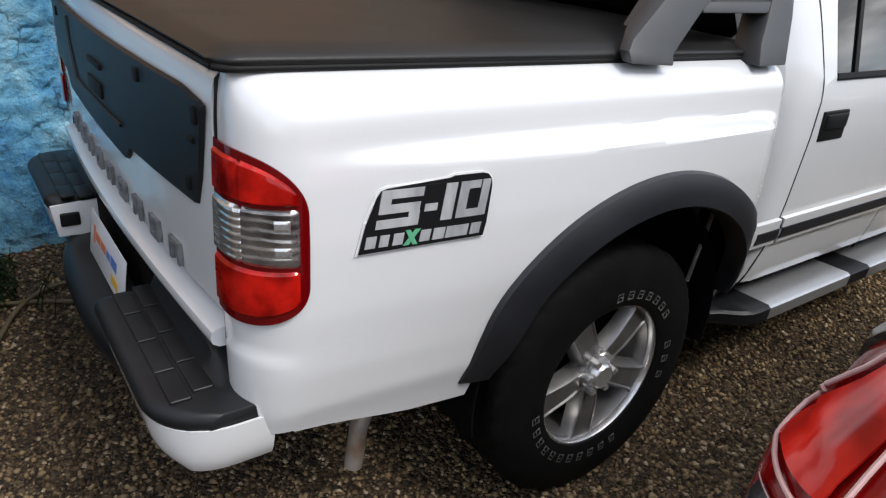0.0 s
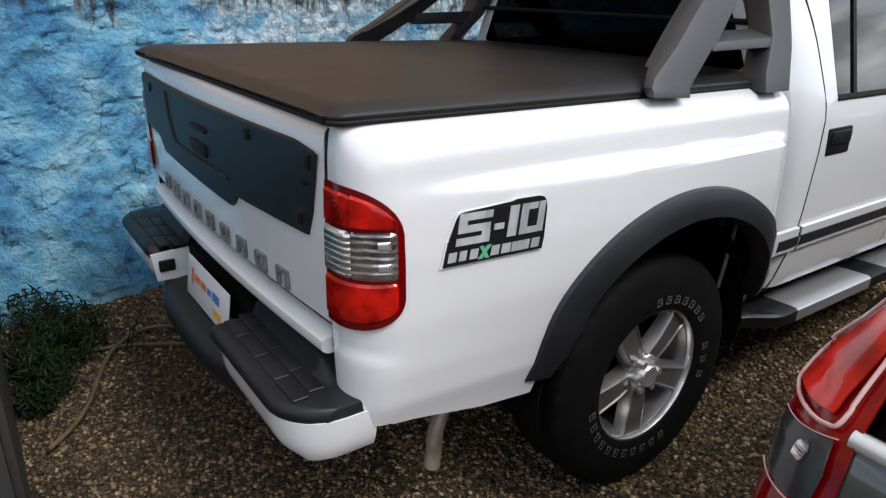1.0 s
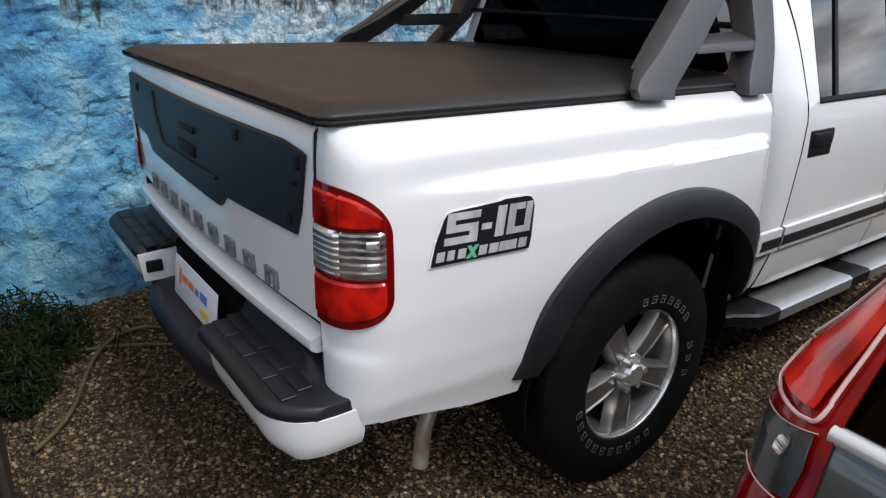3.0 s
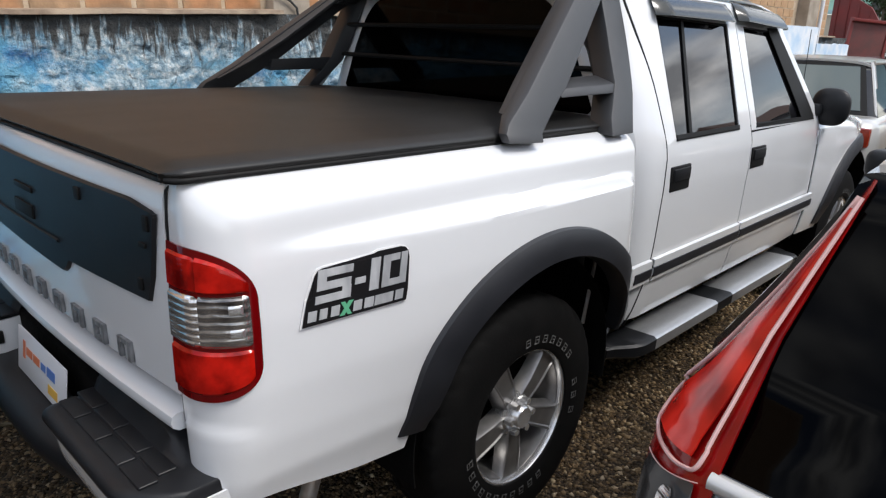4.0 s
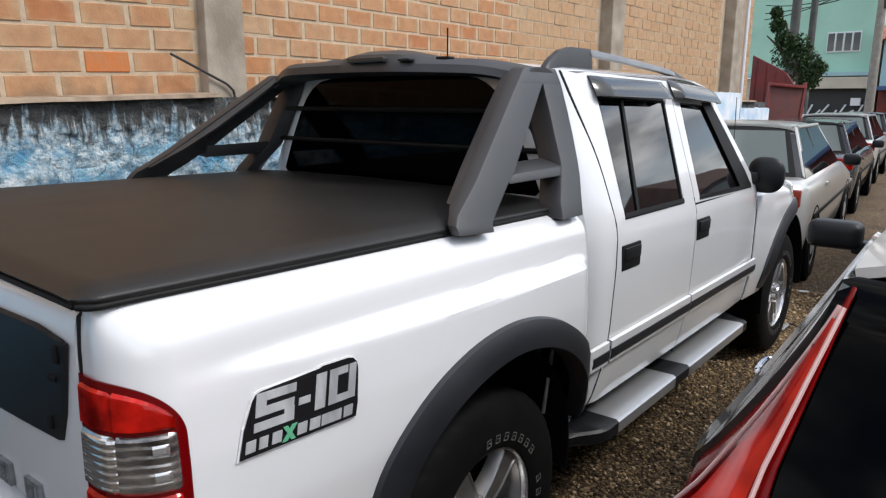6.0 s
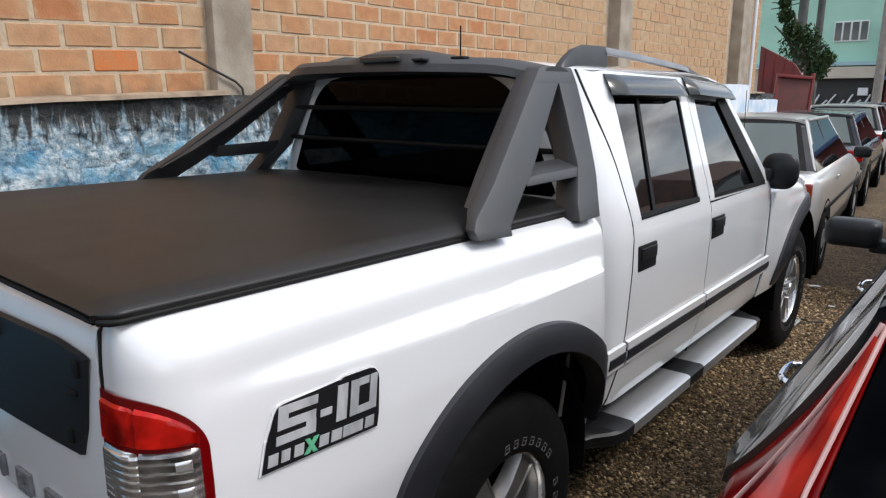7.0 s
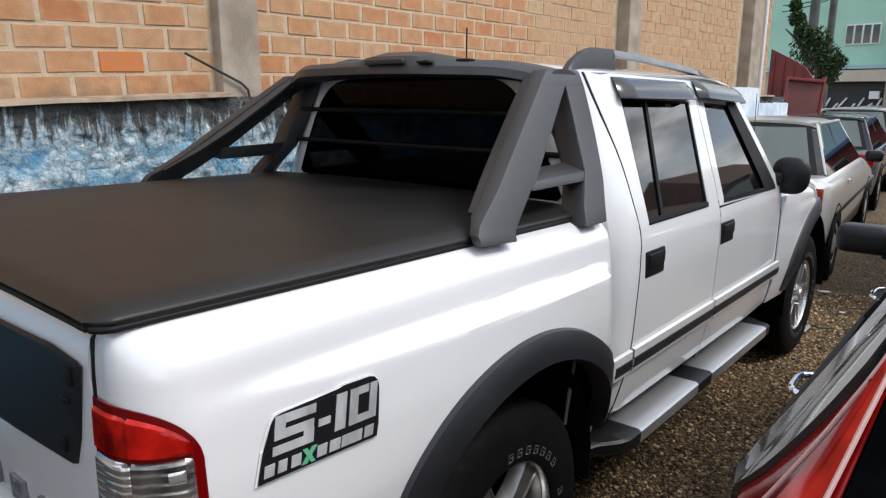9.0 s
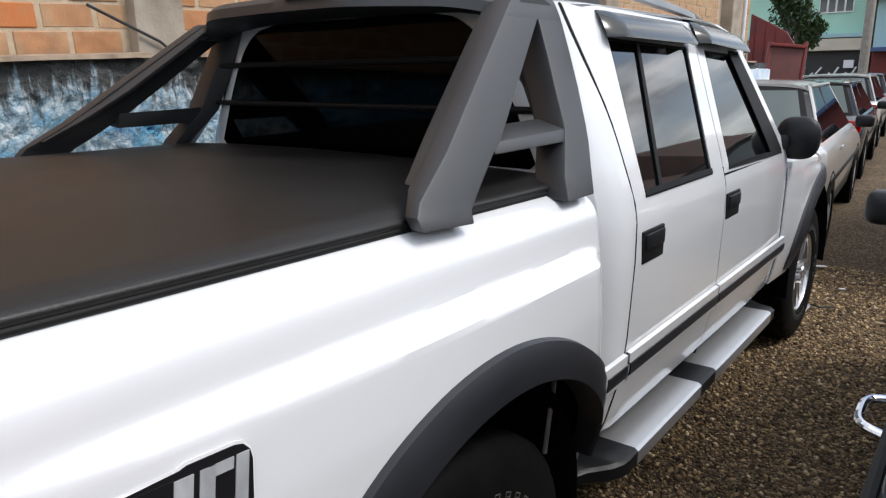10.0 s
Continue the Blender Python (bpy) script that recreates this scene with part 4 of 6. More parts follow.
def side_leg():
    bm = bmesh.new()
    lx = lean_x
    # raked rear leg: outer face from the rail to the apex
    raked = [(0.983, 1.174, 0.846, 1.182, 0.034), (0.988, 1.196, 0.842, 1.206, 0.034), (1.018, 1.218, 0.860, 1.228, 0.034), (1.050, 1.240, 0.882, 1.242, 0.045), (1.115, 1.284, ridge_y(1.300), 1.300, 0.050)]
    raked += [(yf, zf, ridge_y(zr), zr, 0.050) for yf, zf, zr in [(1.152, 1.304, 1.350), (1.280, 1.404, 1.425), (1.400, 1.498, 1.500), (1.472, 1.554, 1.555), (1.500, 1.604, 1.602)]]
    hull(bm, [[(lx(zf), yf, zf), (lx(zr), yr, zr), (lx(zr) - w, yr + 0.004, zr), (lx(zf) - w, yf, zf)] for yf, zf, yr, zr, w in raked])
    # broad flange turned inwards, ending in a notch above the cover
    hull(bm, [[(lx(z) - 0.0015, ridge_y(z) + 0.001, z), (lx(z) - w, ridge_y(z) + dy, z + 0.004), (lx(z) - w + 0.004, ridge_y(z) + dy + 0.022, z), (lx(z) - 0.012, ridge_y(z) + 0.03, z)] for z, w, dy in
              [(1.244, 0.066, 0.002), (1.312, 0.087, 0.024), (1.394, 0.096, 0.034), (1.490, 0.094, 0.030), (1.602, 0.086, 0.024)]])
    # upright front leg, wrapped round the corner of the cab
    hull(bm, [[(lx(z), y1, z), (lx(z), y0, z), (lx(z) - 0.080, y0 + 0.004, z), (lx(z) - 0.084 - 0.19 * max(0, z - 1.22), min(y0 + 0.060, 1.484), z), (lx(z) - 0.026, y1 - 0.004, z)] for y0, y1, z in
              [(1.318, 1.439, 1.163), (1.340, 1.468, 1.215), (1.388, 1.503, 1.275), (1.416, 1.520, 1.315), (1.436, 1.549, 1.400), (1.456, 1.568, 1.470), (1.474, 1.586, 1.550), (1.478, 1.585, 1.604)]])
    # tie between the legs, its top sloping to the outside
    hull(bm, [[(lx(1.305) - 0.005, y, 1.306 + e), (lx(1.280) - 0.005, y, 1.281 + e * 0.3), (lx(1.276) - 0.074, y, 1.275 + e * 0.3), (lx(1.326) - 0.074, y, 1.327 + e)] for y, e in [(1.125, -0.003), (1.26, 0.0), (1.44, 0.004)]])
    # cap that joins both legs to the crossbar
    hull(bm, [[(lx(z) + 0.001, y1, z), (lx(z) + 0.001, ridge_y(z) + 0.003, z), (lx(z) - 0.090, ridge_y(z) + 0.050, z), (lx(z) - 0.090, y1 - 0.05, z)] for z, y1 in [(1.553, 1.585), (1.580, 1.586), (1.605, 1.584)]])
    bmesh.ops.recalc_face_normals(bm, faces=bm.faces)
    bevel(bm, 0.006, 2, 35)
    return bm


def crossbar():
    rows = []
    for x in span(-0.645, 0.645, 47):
        u = abs(x) / 0.645
        zt = 1.640 - 0.014 * u ** 2 - 0.022 * S(0.70, 1.0, u) ** 1.3
        hump = 0.026 * S(-0.04, 0.06, x) * (1 - S(0.20, 0.42, x))
        y0 = 1.22 + 0.185 * S(0.35, 1.0, u)
        y1 = 1.478 + 0.09 * S(0.5, 1.0, u)
        row = [(x, y0 + 0.03, zt - 0.055), (x, y0 - 0.004, zt - 0.045), (x, y0, zt - 0.020), (x, y0 + 0.025, zt - 0.004 + hump * 0.6), (x, y0 + (y1 - y0) * 0.35, zt + 0.002 + hump),
               (x, y0 + (y1 - y0) * 0.7, zt + hump * 0.8), (x, y1 - 0.015, zt - 0.010), (x, y1, zt - 0.030), (x, y1 - 0.025, zt - 0.050)]
        rows.append(row)
    bm = sheet(rows, close=True)
    bmesh.ops.holes_fill(bm, edges=bm.edges)
    return bm


roll_bar = tpart("roll_bar", crossbar(), BAR, label="dark grey moulded roll bar behind the cab")
tpart("side_leg", side_leg(), BAR, roll_bar, sharp=28)
tpart("side_leg", mirrored(side_leg()), BAR, roll_bar, sharp=28)
tpart("brake_lamp", box(0.14, 1.216, 1.632, 0.17, 0.02, 0.016, 0.004), SMOKE, roll_bar, "unlit smoked brake lamp")
for x in (0.30, 0.46):
    tpart("bar_clip", box(x, 1.235, 1.6285, 0.050, 0.030, 0.008, 0.003), BLACK_PLASTIC, roll_bar)


# ---- cab ----
def green_x(z):
    """Half-width of the cab above the belt."""
    return 0.842 - 0.31 * (z - 1.115) - 0.10 * max(0, z - 1.50) ** 1.2


def skin_x(z):
    return cab_skin(0, z) if z <= 1.115 else green_x(z)


def corner_r(z):
    """Radius of the cab's rear corners, larger towards the roof."""
    return 0.150 + 0.105 * S(1.20, 1.55, z)


def round_in(y, z):
    """How far the cab's rear corner has turned inwards at a place along its side."""
    r = corner_r(z)
    k = max(0.0, 1.490 + r - y) / r
    return 0.9 * r * (1 - math.sqrt(max(0.0, 1 - k * k)))


def cab_point(y, z, out=0.0):
    curve = 0.010 * S(2.9, 3.4, y) + round_in(y, z)
    return (skin_x(z) + out - curve, y, z)


def band(left, right, z0, z1, n=16, m=6, out=0.0, thick=0.006):
    """A body panel between two edges y = left(z), right(z)."""
    rows = []
    for i, z in enumerate(span(z0, z1, n)):
        rows.append([cab_point(left(z) + (right(z) - left(z)) * t, z, out) for t in span(0, 1, m)])
    return sheet(rows, thick=thick)


def ring(outer, inner, k=6, out=0.0, thick=0.008):
    """A border of body skin between two outlines with as many corners, in (y, z)."""
    rows_o, rows_i = [], []
    for poly, rows in ((outer, rows_o), (inner, rows_i)):
        for a, b in zip(poly, poly[1:] + poly[:1]):
            rows += [(a[0] + (b[0] - a[0]) * t / k, a[1] + (b[1] - a[1]) * t / k) for t in range(k)]
    rows = []
    for o, i in zip(rows_o + rows_o[:1], rows_i + rows_i[:1]):
        rows.append([cab_point(o[0] + (i[0] - o[0]) * t, o[1] + (i[1] - o[1]) * t, out) for t in (0, 0.5, 1)])
    return sheet(rows, thick=thick)


def fill(poly, out, k=8, thick=0.004):
    """A sheet over a four-cornered outline in (y, z): corners in order."""
    a, b, c, d = [Vector(p) for p in poly]
    rows = []
    for u in span(0, 1, k):
        p, q = a.lerp(d, u), b.lerp(c, u)
        rows.append([cab_point(*p.lerp(q, t), out) for t in span(0, 1, k)])
    return sheet(rows, thick=thick)


def gap_b(z):
    return table(z, [0.43, 0.75, 1.10, 1.60], [1.575, 1.630, 1.664, 1.600])


def gap_d(z):
    return table(z, [0.43, 1.05, 1.20, 1.60], [2.335, 2.388, 2.372, 2.37])


# corner panel behind the rear door, doors, front wing
both("cab_corner", lambda: band(lambda z: 1.490 + 0.25 * corner_r(z), lambda z: gap_b(z) - 0.004, 0.485, 1.60, 34, 6), WHITE)
both("rear_door", lambda: band(lambda z: gap_b(z) + 0.004, lambda z: gap_d(z) - 0.003, 0.485, 1.098, 26, 18), WHITE)
both("front_door", lambda: band(lambda z: gap_d(z) + 0.003, lambda z: 3.255, 0.485, 1.090, 26, 18), WHITE)
def seam(path, r=0.0045):
    """A dark rubber line in a panel gap: path of (y, z)."""
    return lambda: tube([cab_point(y, z, -0.004) for y, z in path], r, 6)


both("door_seam", seam([(gap_b(z), z) for z in span(0.46, 1.60, 24)], 0.0055), SEAL)
both("door_seam", seam([(gap_d(z), z) for z in span(0.46, 1.12, 12)], 0.0035), SEAL)
both("door_seam", seam([(3.258, z) for z in span(0.46, 1.10, 10)], 0.0035), SEAL)
for sx in (1, -1):
    tpart("tailgate_seam", tube([(sx * 0.7255, 0.004, 0.70), (sx * 0.7255, 0.004, 1.10), (sx * 0.7255, 0.008, 1.165), (sx * 0.7255, 0.03, 1.186)], 0.0032, 6), SEAL)
REAR_WIN = [(1.732, 1.124), (2.262, 1.122), (2.292, 1.505), (1.726, 1.520)]
FRONT_WIN = [(2.438, 1.118), (3.130, 1.104), (2.790, 1.486), (2.446, 1.500)]
both("door_surround", lambda: ring([(gap_b(1.1) + 0.004, 1.098), (gap_d(1.1) - 0.003, 1.098), (gap_d(1.6) - 0.003, 1.585), (gap_b(1.6) + 0.004, 1.600)], REAR_WIN), WHITE)
both("door_surround", lambda: ring([(gap_d(1.1) + 0.003, 1.098), (3.258, 1.086), (2.83, 1.552), (gap_d(1.6) + 0.003, 1.585)], FRONT_WIN), WHITE)


def shrink(poly, d):
    c = sum((Vector(p) for p in poly), Vector((0, 0))) / len(poly)
    return [tuple(c + (Vector(p) - c) * (1 - d)) for p in poly]


def pillar_black():
    return fill([(2.975, 1.108), (3.160, 1.104), (2.815, 1.500), (2.700, 1.500)], 0.003)


both("side_window", lambda: fill(REAR_WIN, -0.008), GLASS, label="dark tinted side window")
both("side_window", lambda: fill(FRONT_WIN, -0.008), GLASS, label="dark tinted side window")
both("window_seal", lambda: ring(REAR_WIN, shrink(REAR_WIN, 0.035), out=-0.003, thick=0.005), SEAL)
both("window_seal", lambda: ring(FRONT_WIN, shrink(FRONT_WIN, 0.03), out=-0.003, thick=0.005), SEAL)
both("window_divider", lambda: fill([(1.838, 1.124), (1.860, 1.124), (1.926, 1.515), (1.906, 1.515)], -0.002), SEAL)
both("front_pillar", pillar_black, SEAL)
both("belt_strip", lambda: fill([(1.734, 1.112), (2.262, 1.110), (2.262, 1.130), (1.734, 1.132)], 0.003), SEAL)
both("belt_strip", lambda: fill([(2.436, 1.106), (3.160, 1.092), (3.148, 1.110), (2.436, 1.126)], 0.003), SEAL)


def visor(y0, y1, drop):
    """Smoked rain visor over a side window."""
    def make():
        rows = []
        for y in span(y0, y1, 16):
            e = min(1, (y - y0) / 0.03, (y1 - y) / 0.03)
            d = drop * (y - y0)
            rows.append([cab_point(y, z - d, o * (0.3 + 0.7 * e)) for z, o in [(1.588, 0.004), (1.580, 0.018), (1.560, 0.034), (1.528, 0.046), (1.520, 0.044)]])
        return sheet(rows, thick=0.003)
    return make


both("rain_visor", visor(1.705, 2.312, 0.014), SMOKE, label="smoked acrylic rain visor")
both("rain_visor", visor(2.375, 2.86, 0.055), SMOKE, label="smoked acrylic rain visor")


def roof():
    rows = []
    for y in [1.492, 1.50, 1.53] + span(1.58, 2.70, 14) + [2.80, 2.86, 2.90]:
        drop = 0.05 * S(2.45, 2.95, y) ** 2 + 0.030 * (1 - S(1.49, 1.56, y))
        half = green_x(1.60) - round_in(y, 1.60)
        row = [(-half, y, 1.600 - drop * 0.8)]
        for u in span(-1, 1, 25):
            k = abs(u)
            row.append((u * half * 0.995, y, 1.602 + 0.040 * (1 - k ** 4) - drop))
        row.append((half, y, 1.600 - drop * 0.8))
        rows.append(row)
    return sheet(rows, thick=0.006)


tpart("roof", roof(), WHITE)


def rear_face(z, u, out=0.0):
    """The cab's back at a height: u from -1 to 1 across it, its ends turning forwards."""
    r = corner_r(z)
    x = u * (skin_x(z) - 0.28 * r)
    k = min(0.98, max(0.0, (abs(x) - (skin_x(z) - 0.9 * r)) / (0.9 * r)))
    return (x, 1.490 + r * (1 - math.sqrt(1 - k * k)) - out, z)


tpart("cab_rear", sheet([[rear_face(z, u) for u in span(-1, 1, 41)] for z in span(1.08, 1.602, 14)], thick=0.006), WHITE)


def rear_glass():
    rows = []
    for z in span(1.200, 1.592, 28):
        half = table(z, [1.200, 1.212, 1.363, 1.447, 1.510, 1.543, 1.570, 1.584, 1.592], [0.640, 0.656, 0.586, 0.540, 0.496, 0.462, 0.420, 0.380, 0.310])
        rows.append([rear_face(z, u * half / (skin_x(z) - 0.28 * corner_r(z)), 0.006) for u in span(-1, 1, 41)])
    return sheet(rows, thick=0.004)


tpart("rear_window", rear_glass(), DEEP_GLASS, label="dark tinted rear window")
tpart("window_sticker", box(-0.545, 1.489, 1.262, 0.085, 0.001, 0.010), DECAL_SILVER)
tpart("cab_lower_rear", box(0, 1.52, 0.80, 1.60, 0.04, 0.62, 0.01), DARK)
tpart("window_seal", tube([(-0.64, 1.486, 1.204), (0.64, 1.486, 1.204)], 0.0035, 8), ALU)
for z in (1.345, 1.470):
    tpart("window_guard", tube([(-lean_x(z) + 0.06, 1.470, z), (lean_x(z) - 0.06, 1.470, z)], 0.009, 8), SEAL, roll_bar)
# thin bright chrome strip along the rear roof edge, right of centre
tpart("cargo_lamp", box(0.43, 1.487, 1.592, 0.37, 0.012, 0.009, 0.003), CHROME)
tpart("cab_inner", box(0, 2.4, 0.86, 1.50, 1.72, 0.50, 0.02), DARK)


def windscreen():
    rows = []
    for t in span(0, 1, 8):
        z, y = 1.11 + 0.45 * t, 3.30 - 0.44 * t
        w = 0.80 - 0.115 * t
        rows.append([(u * w, y - 0.06 * u * u, z) for u in span(-1, 1, 17)])
    return sheet(rows, thick=0.006)


tpart("windscreen", windscreen(), GLASS)


# front wings, bonnet and nose
def wing_front():
    ys = [3.261] + [HUB_F - ARCH_R * 1.01 * math.cos(a) for a in span(0, math.pi, 40)] + [4.52, 4.64, 4.72, 4.76]
    ys = sorted(v for v in ys if v >= 3.261)
    rows = []
    for y in ys:
        low = 0.485
        if abs(y - HUB_F) < ARCH_R:
            low = max(0.485, 0.42 + math.sqrt(ARCH_R ** 2 - (y - HUB_F) ** 2))
        top = 1.078 - 0.09 * S(3.3, 4.7, y)
        swell = 0.018 * S(3.26, 3.65, y)
        nose = nose_in(y)
        row = [(cab_skin(y, min(z, 1.06)) + swell * (1 - S(0.93, 0.99, z) * 0.6) - nose, y, z) for z in span(low, top - 0.05, 14)]
        x0 = row[-1][0]
        row += [(x0 - 0.01, y, top - 0.03), (x0 - 0.035, y, top - 0.010), (x0 - 0.09, y, top), (x0 - 0.16, y, top + 0.004)]
        rows.append(row)
    return sheet(rows, thick=0.006)


both("front_wing", wing_front, WHITE)
rows = []
for y in span(3.24, 4.78, 14):
    z = 1.081 - 0.09 * S(3.3, 4.7, y)
    rows.append([(u * (0.70 - 0.16 * S(3.92, 4.78, y)), y, z + 0.025 * (1 - u * u)) for u in span(-1, 1, 15)])
tpart("bonnet", sheet(rows, thick=0.006), WHITE)
tpart("front_bumper", box(0, 4.76, 0.62, 1.34, 0.16, 0.46, 0.05), WHITE)

# side strips, handles, steps, mirror, rack, aerial
def strip(y0, y1, z0, z1, out, skin=cab_skin):
    def make():
        rows = []
        for z, o in [(z0, 0.0), (z0 + 0.003, out), ((z0 + z1) / 2, out * 1.15), (z1 - 0.003, out), (z1, 0.0)]:
            rows.append([(skin(y, z) + o + 0.002, y, z) for y in span(y0, y1, 10)])
        return sheet(rows, thick=0.004)
    return make


for y0, y1 in [(1.478, 1.612), (1.628, 2.352), (2.364, 3.262)]:
    both("side_moulding", strip(y0, y1, 0.634, 0.718, 0.012), WHITE)
    both("moulding_insert", strip(y0 + (0.02 if y1 < 1.7 else 0.0), y1 - 0.004, 0.650, 0.690, 0.0165), FLARE, label="dark insert of the side moulding")


def door_handle(y0):
    def make():
        bm = box(0.8545, y0 + 0.072, 0.984, 0.012, 0.144, 0.088, 0.005)
        return bm
    return make


def handle_lever(y0):
    return lambda: box(0.8625, y0 + 0.072, 0.998, 0.010, 0.120, 0.042, 0.004)


for y0 in (1.691, 2.392):
    both("door_handle", door_handle(y0), SEAL, label="black recessed door handle")
    both("handle_lever", handle_lever(y0), BLACK_PLASTIC)
both("rocker_cover", lambda: sheet([[(x, y, z) for x, z in [(0.806, 0.488), (0.780, 0.46), (0.70, 0.45)]] for y in span(1.50, 3.55, 6)], thick=0.006), SEAL)


def step_piece(y0, y1, taper0=0.0, taper1=0.0):
    def make():
        bm = bmesh.new()
        rows = []
        for y in span(y0, y1, 8):
            t0 = 1 - S(y0, y0 + taper0, y) if taper0 else 0
            t1 = S(y1 - taper1, y1, y) if taper1 else 0
            e = max(t0, t1)
            xo = 0.876 - 0.085 * e ** 2
            rows.append([(0.735, y, 0.400), (xo - 0.012, y, 0.402 - 0.012 * e), (xo, y, 0.394 - 0.012 * e), (xo - 0.002, y, 0.352), (xo - 0.02, y, 0.338), (0.735, y, 0.345)])
        bm = sheet(rows, close=True)
        bmesh.ops.holes_fill(bm, edges=bm.edges)
        return bm
    return make


STEP_LABEL = "silver aluminium side step with black end caps"
for sign in (1, -1):
    flip = (lambda b: b) if sign > 0 else mirrored
    st = tpart("side_step", flip(step_piece(1.705, 2.232)()), ALU, label=STEP_LABEL)
    tpart("step_plank", flip(step_piece(2.382, 3.132)()), ALU, st)
    tpart("step_cap", flip(step_piece(1.505, 1.705, 0.17)()), BLACK_PLASTIC, st)
    tpart("step_cap", flip(step_piece(2.232, 2.382)()), BLACK_PLASTIC, st)
    tpart("step_cap", flip(step_piece(3.132, 3.27, 0, 0.10)()), BLACK_PLASTIC, st)


def mirror_shell():
    bm = bmesh.new()
    bmesh.ops.create_uvsphere(bm, u_segments=28, v_segments=18, radius=1.0)
    for v in bm.verts:
        x, y, z = v.co
        p = 2.7
        k = (abs(x) ** p + abs(z) ** p) ** (1 / p)
        r = math.sqrt(x * x + z * z)
        f = r / k if k > 1e-6 else 1
        v.co = Vector((0.874 + x * f * 0.088, 3.27 + (y * 0.090 if y > 0 else y * 0.040), 1.146 + z * f * 0.091))
    return bm


both("door_mirror", mirror_shell, BLACK_PLASTIC, label="black door mirror")
both("mirror_arm", lambda: box(0.815, 3.24, 1.13, 0.07, 0.09, 0.06, 0.015), BLACK_PLASTIC)


def rail_h(y):
    """Height of the roof rail over the roof along the cab."""
    return 1.606 + table(y, [1.565, 1.60, 1.66, 1.73, 1.85, 2.10, 2.47, 2.63, 2.72, 2.80], [0.0, 0.030, 0.062, 0.078, 0.079, 0.068, 0.046, 0.034, 0.016, 0.0])


def rail_part(y0, y1, bar):
    def make():
        rows = []
        for y in span(y0, y1, 24):
            top = rail_h(y)
            low = top - 0.024 if bar else 1.604
            rows.append([(0.584, y, low), (0.586, y, top), (0.608, y, top), (0.616, y, low)])
        bm = sheet(rows, close=True)
        bmesh.ops.holes_fill(bm, edges=bm.edges)
        return bevel(bm, 0.004, 2, 40)
    return make


for flip in (lambda b: b, mirrored):
    rail = tpart("roof_rail", flip(rail_part(1.565, 1.88, False)()), BAR, label="grey roof rail with a silver bar")
    tpart("rail_bar", flip(rail_part(1.87, 2.66, True)()), RAIL_BAR, rail)
    tpart("rail_foot", flip(rail_part(2.60, 2.66, False)()), SEAL, rail)
    tpart("rail_end", flip(rail_part(2.65, 2.80, False)()), BAR, rail)
tpart("aerial", tube([(0.203, 1.56, 1.63), (0.203, 1.56, 1.758)], 0.003, 6), SEAL)
tpart("exhaust_pipe", tube([(0.60, 0.90, 0.42), (0.61, 0.60, 0.42), (0.62, 0.45, 0.405), (0.625, 0.37, 0.36), (0.625, 0.345, 0.29), (0.622, 0.335, 0.17)], 0.023, 16), PIPE, label="worn exhaust pipe bent towards the ground")
tpart("arch_stay", tube([(0.80, 1.31, 0.55), (0.81, 1.34, 0.78)], 0.006, 8), PIPE)


# ---- wheels ----
def tyre():
    """Tyre with tread blocks and shoulder lugs cut into one skin."""
    R, w, n = TYRE_R, 0.118, 240
    prof = [(w - 0.035, 0.205), (w - 0.006, 0.212), (w - 0.001, 0.222), (w + 0.003, 0.245), (w + 0.004, 0.275), (w + 0.003, 0.300), (w - 0.001, 0.322), (w - 0.006, 0.338), (w - 0.012, 0.350), (w - 0.020, R - 0.008), (w - 0.030, R - 0.002)]
    prof += [(x, R) for x in (0.062, 0.054, 0.050, 0.012, 0.006, -0.006, -0.012, -0.050, -0.054, -0.062)]
    prof += [(-w + 0.030, R - 0.002), (-w + 0.02, R - 0.008), (-w + 0.012, 0.35), (-w, 0.33), (-w, 0.22), (-w + 0.03, 0.205)]
    bm = bmesh.new()
    rings = []
    for x, r in prof:
        row = []
        for k in range(n):
            a = 2 * math.pi * k / n
            d = 0.0
            if r > 0.335:
                cell = (k + int(14 * x / w)) % 8
                lug = (cell in (0, 1)) if abs(x) > 0.05 else ((k + 4) % 8 in (0, 1))
                if lug or 0.049 < abs(x) < 0.0545 or abs(x) < 0.0065:
                    d = 0.005 if r > 0.352 else 0.0015
            row.append(bm.verts.new((x - (0.3 * d if x > 0.1 else 0), (r - d) * math.cos(a), (r - d) * math.sin(a))))
        rings.append(row)
    for p, q in zip(rings, rings[1:]):
        for k in range(n):
            bm.faces.new((p[k], p[(k + 1) % n], q[(k + 1) % n], q[k]))
    return bm


def rim_body():
    bm = bmesh.new()
    lathe_x([(0.060, 0.208), (0.088, 0.206), (0.088, 0.199), (0.060, 0.190), (-0.02, 0.182), (-0.05, 0.16), (-0.05, 0.04)], 72, bm)
    return bm


def spoke():
    """One flat-faced spoke with deep raked sides and bright chamfered edges."""
    rows = []
    for r in span(0.036, 0.207, 10):
        u = (r - 0.036) / 0.171
        w = 0.027 + 0.013 * u + 0.010 * S(0.85, 1.0, u) ** 2
        x = 0.086 + 0.008 * S(0, 0.5, u)
        deep = 0.048 - 0.012 * u
        rows.append([(x - deep, -w - 0.010, r), (x - 0.008, -w - 0.002, r), (x - 0.001, -w + 0.002, r), (x, -w + 0.006, r), (x - 0.004, -w + 0.010, r), (x - 0.004, w - 0.010, r), (x, w - 0.006, r), (x - 0.001, w - 0.002, r), (x - 0.008, w + 0.002, r), (x - deep, w + 0.010, r)])
    return sheet(rows)


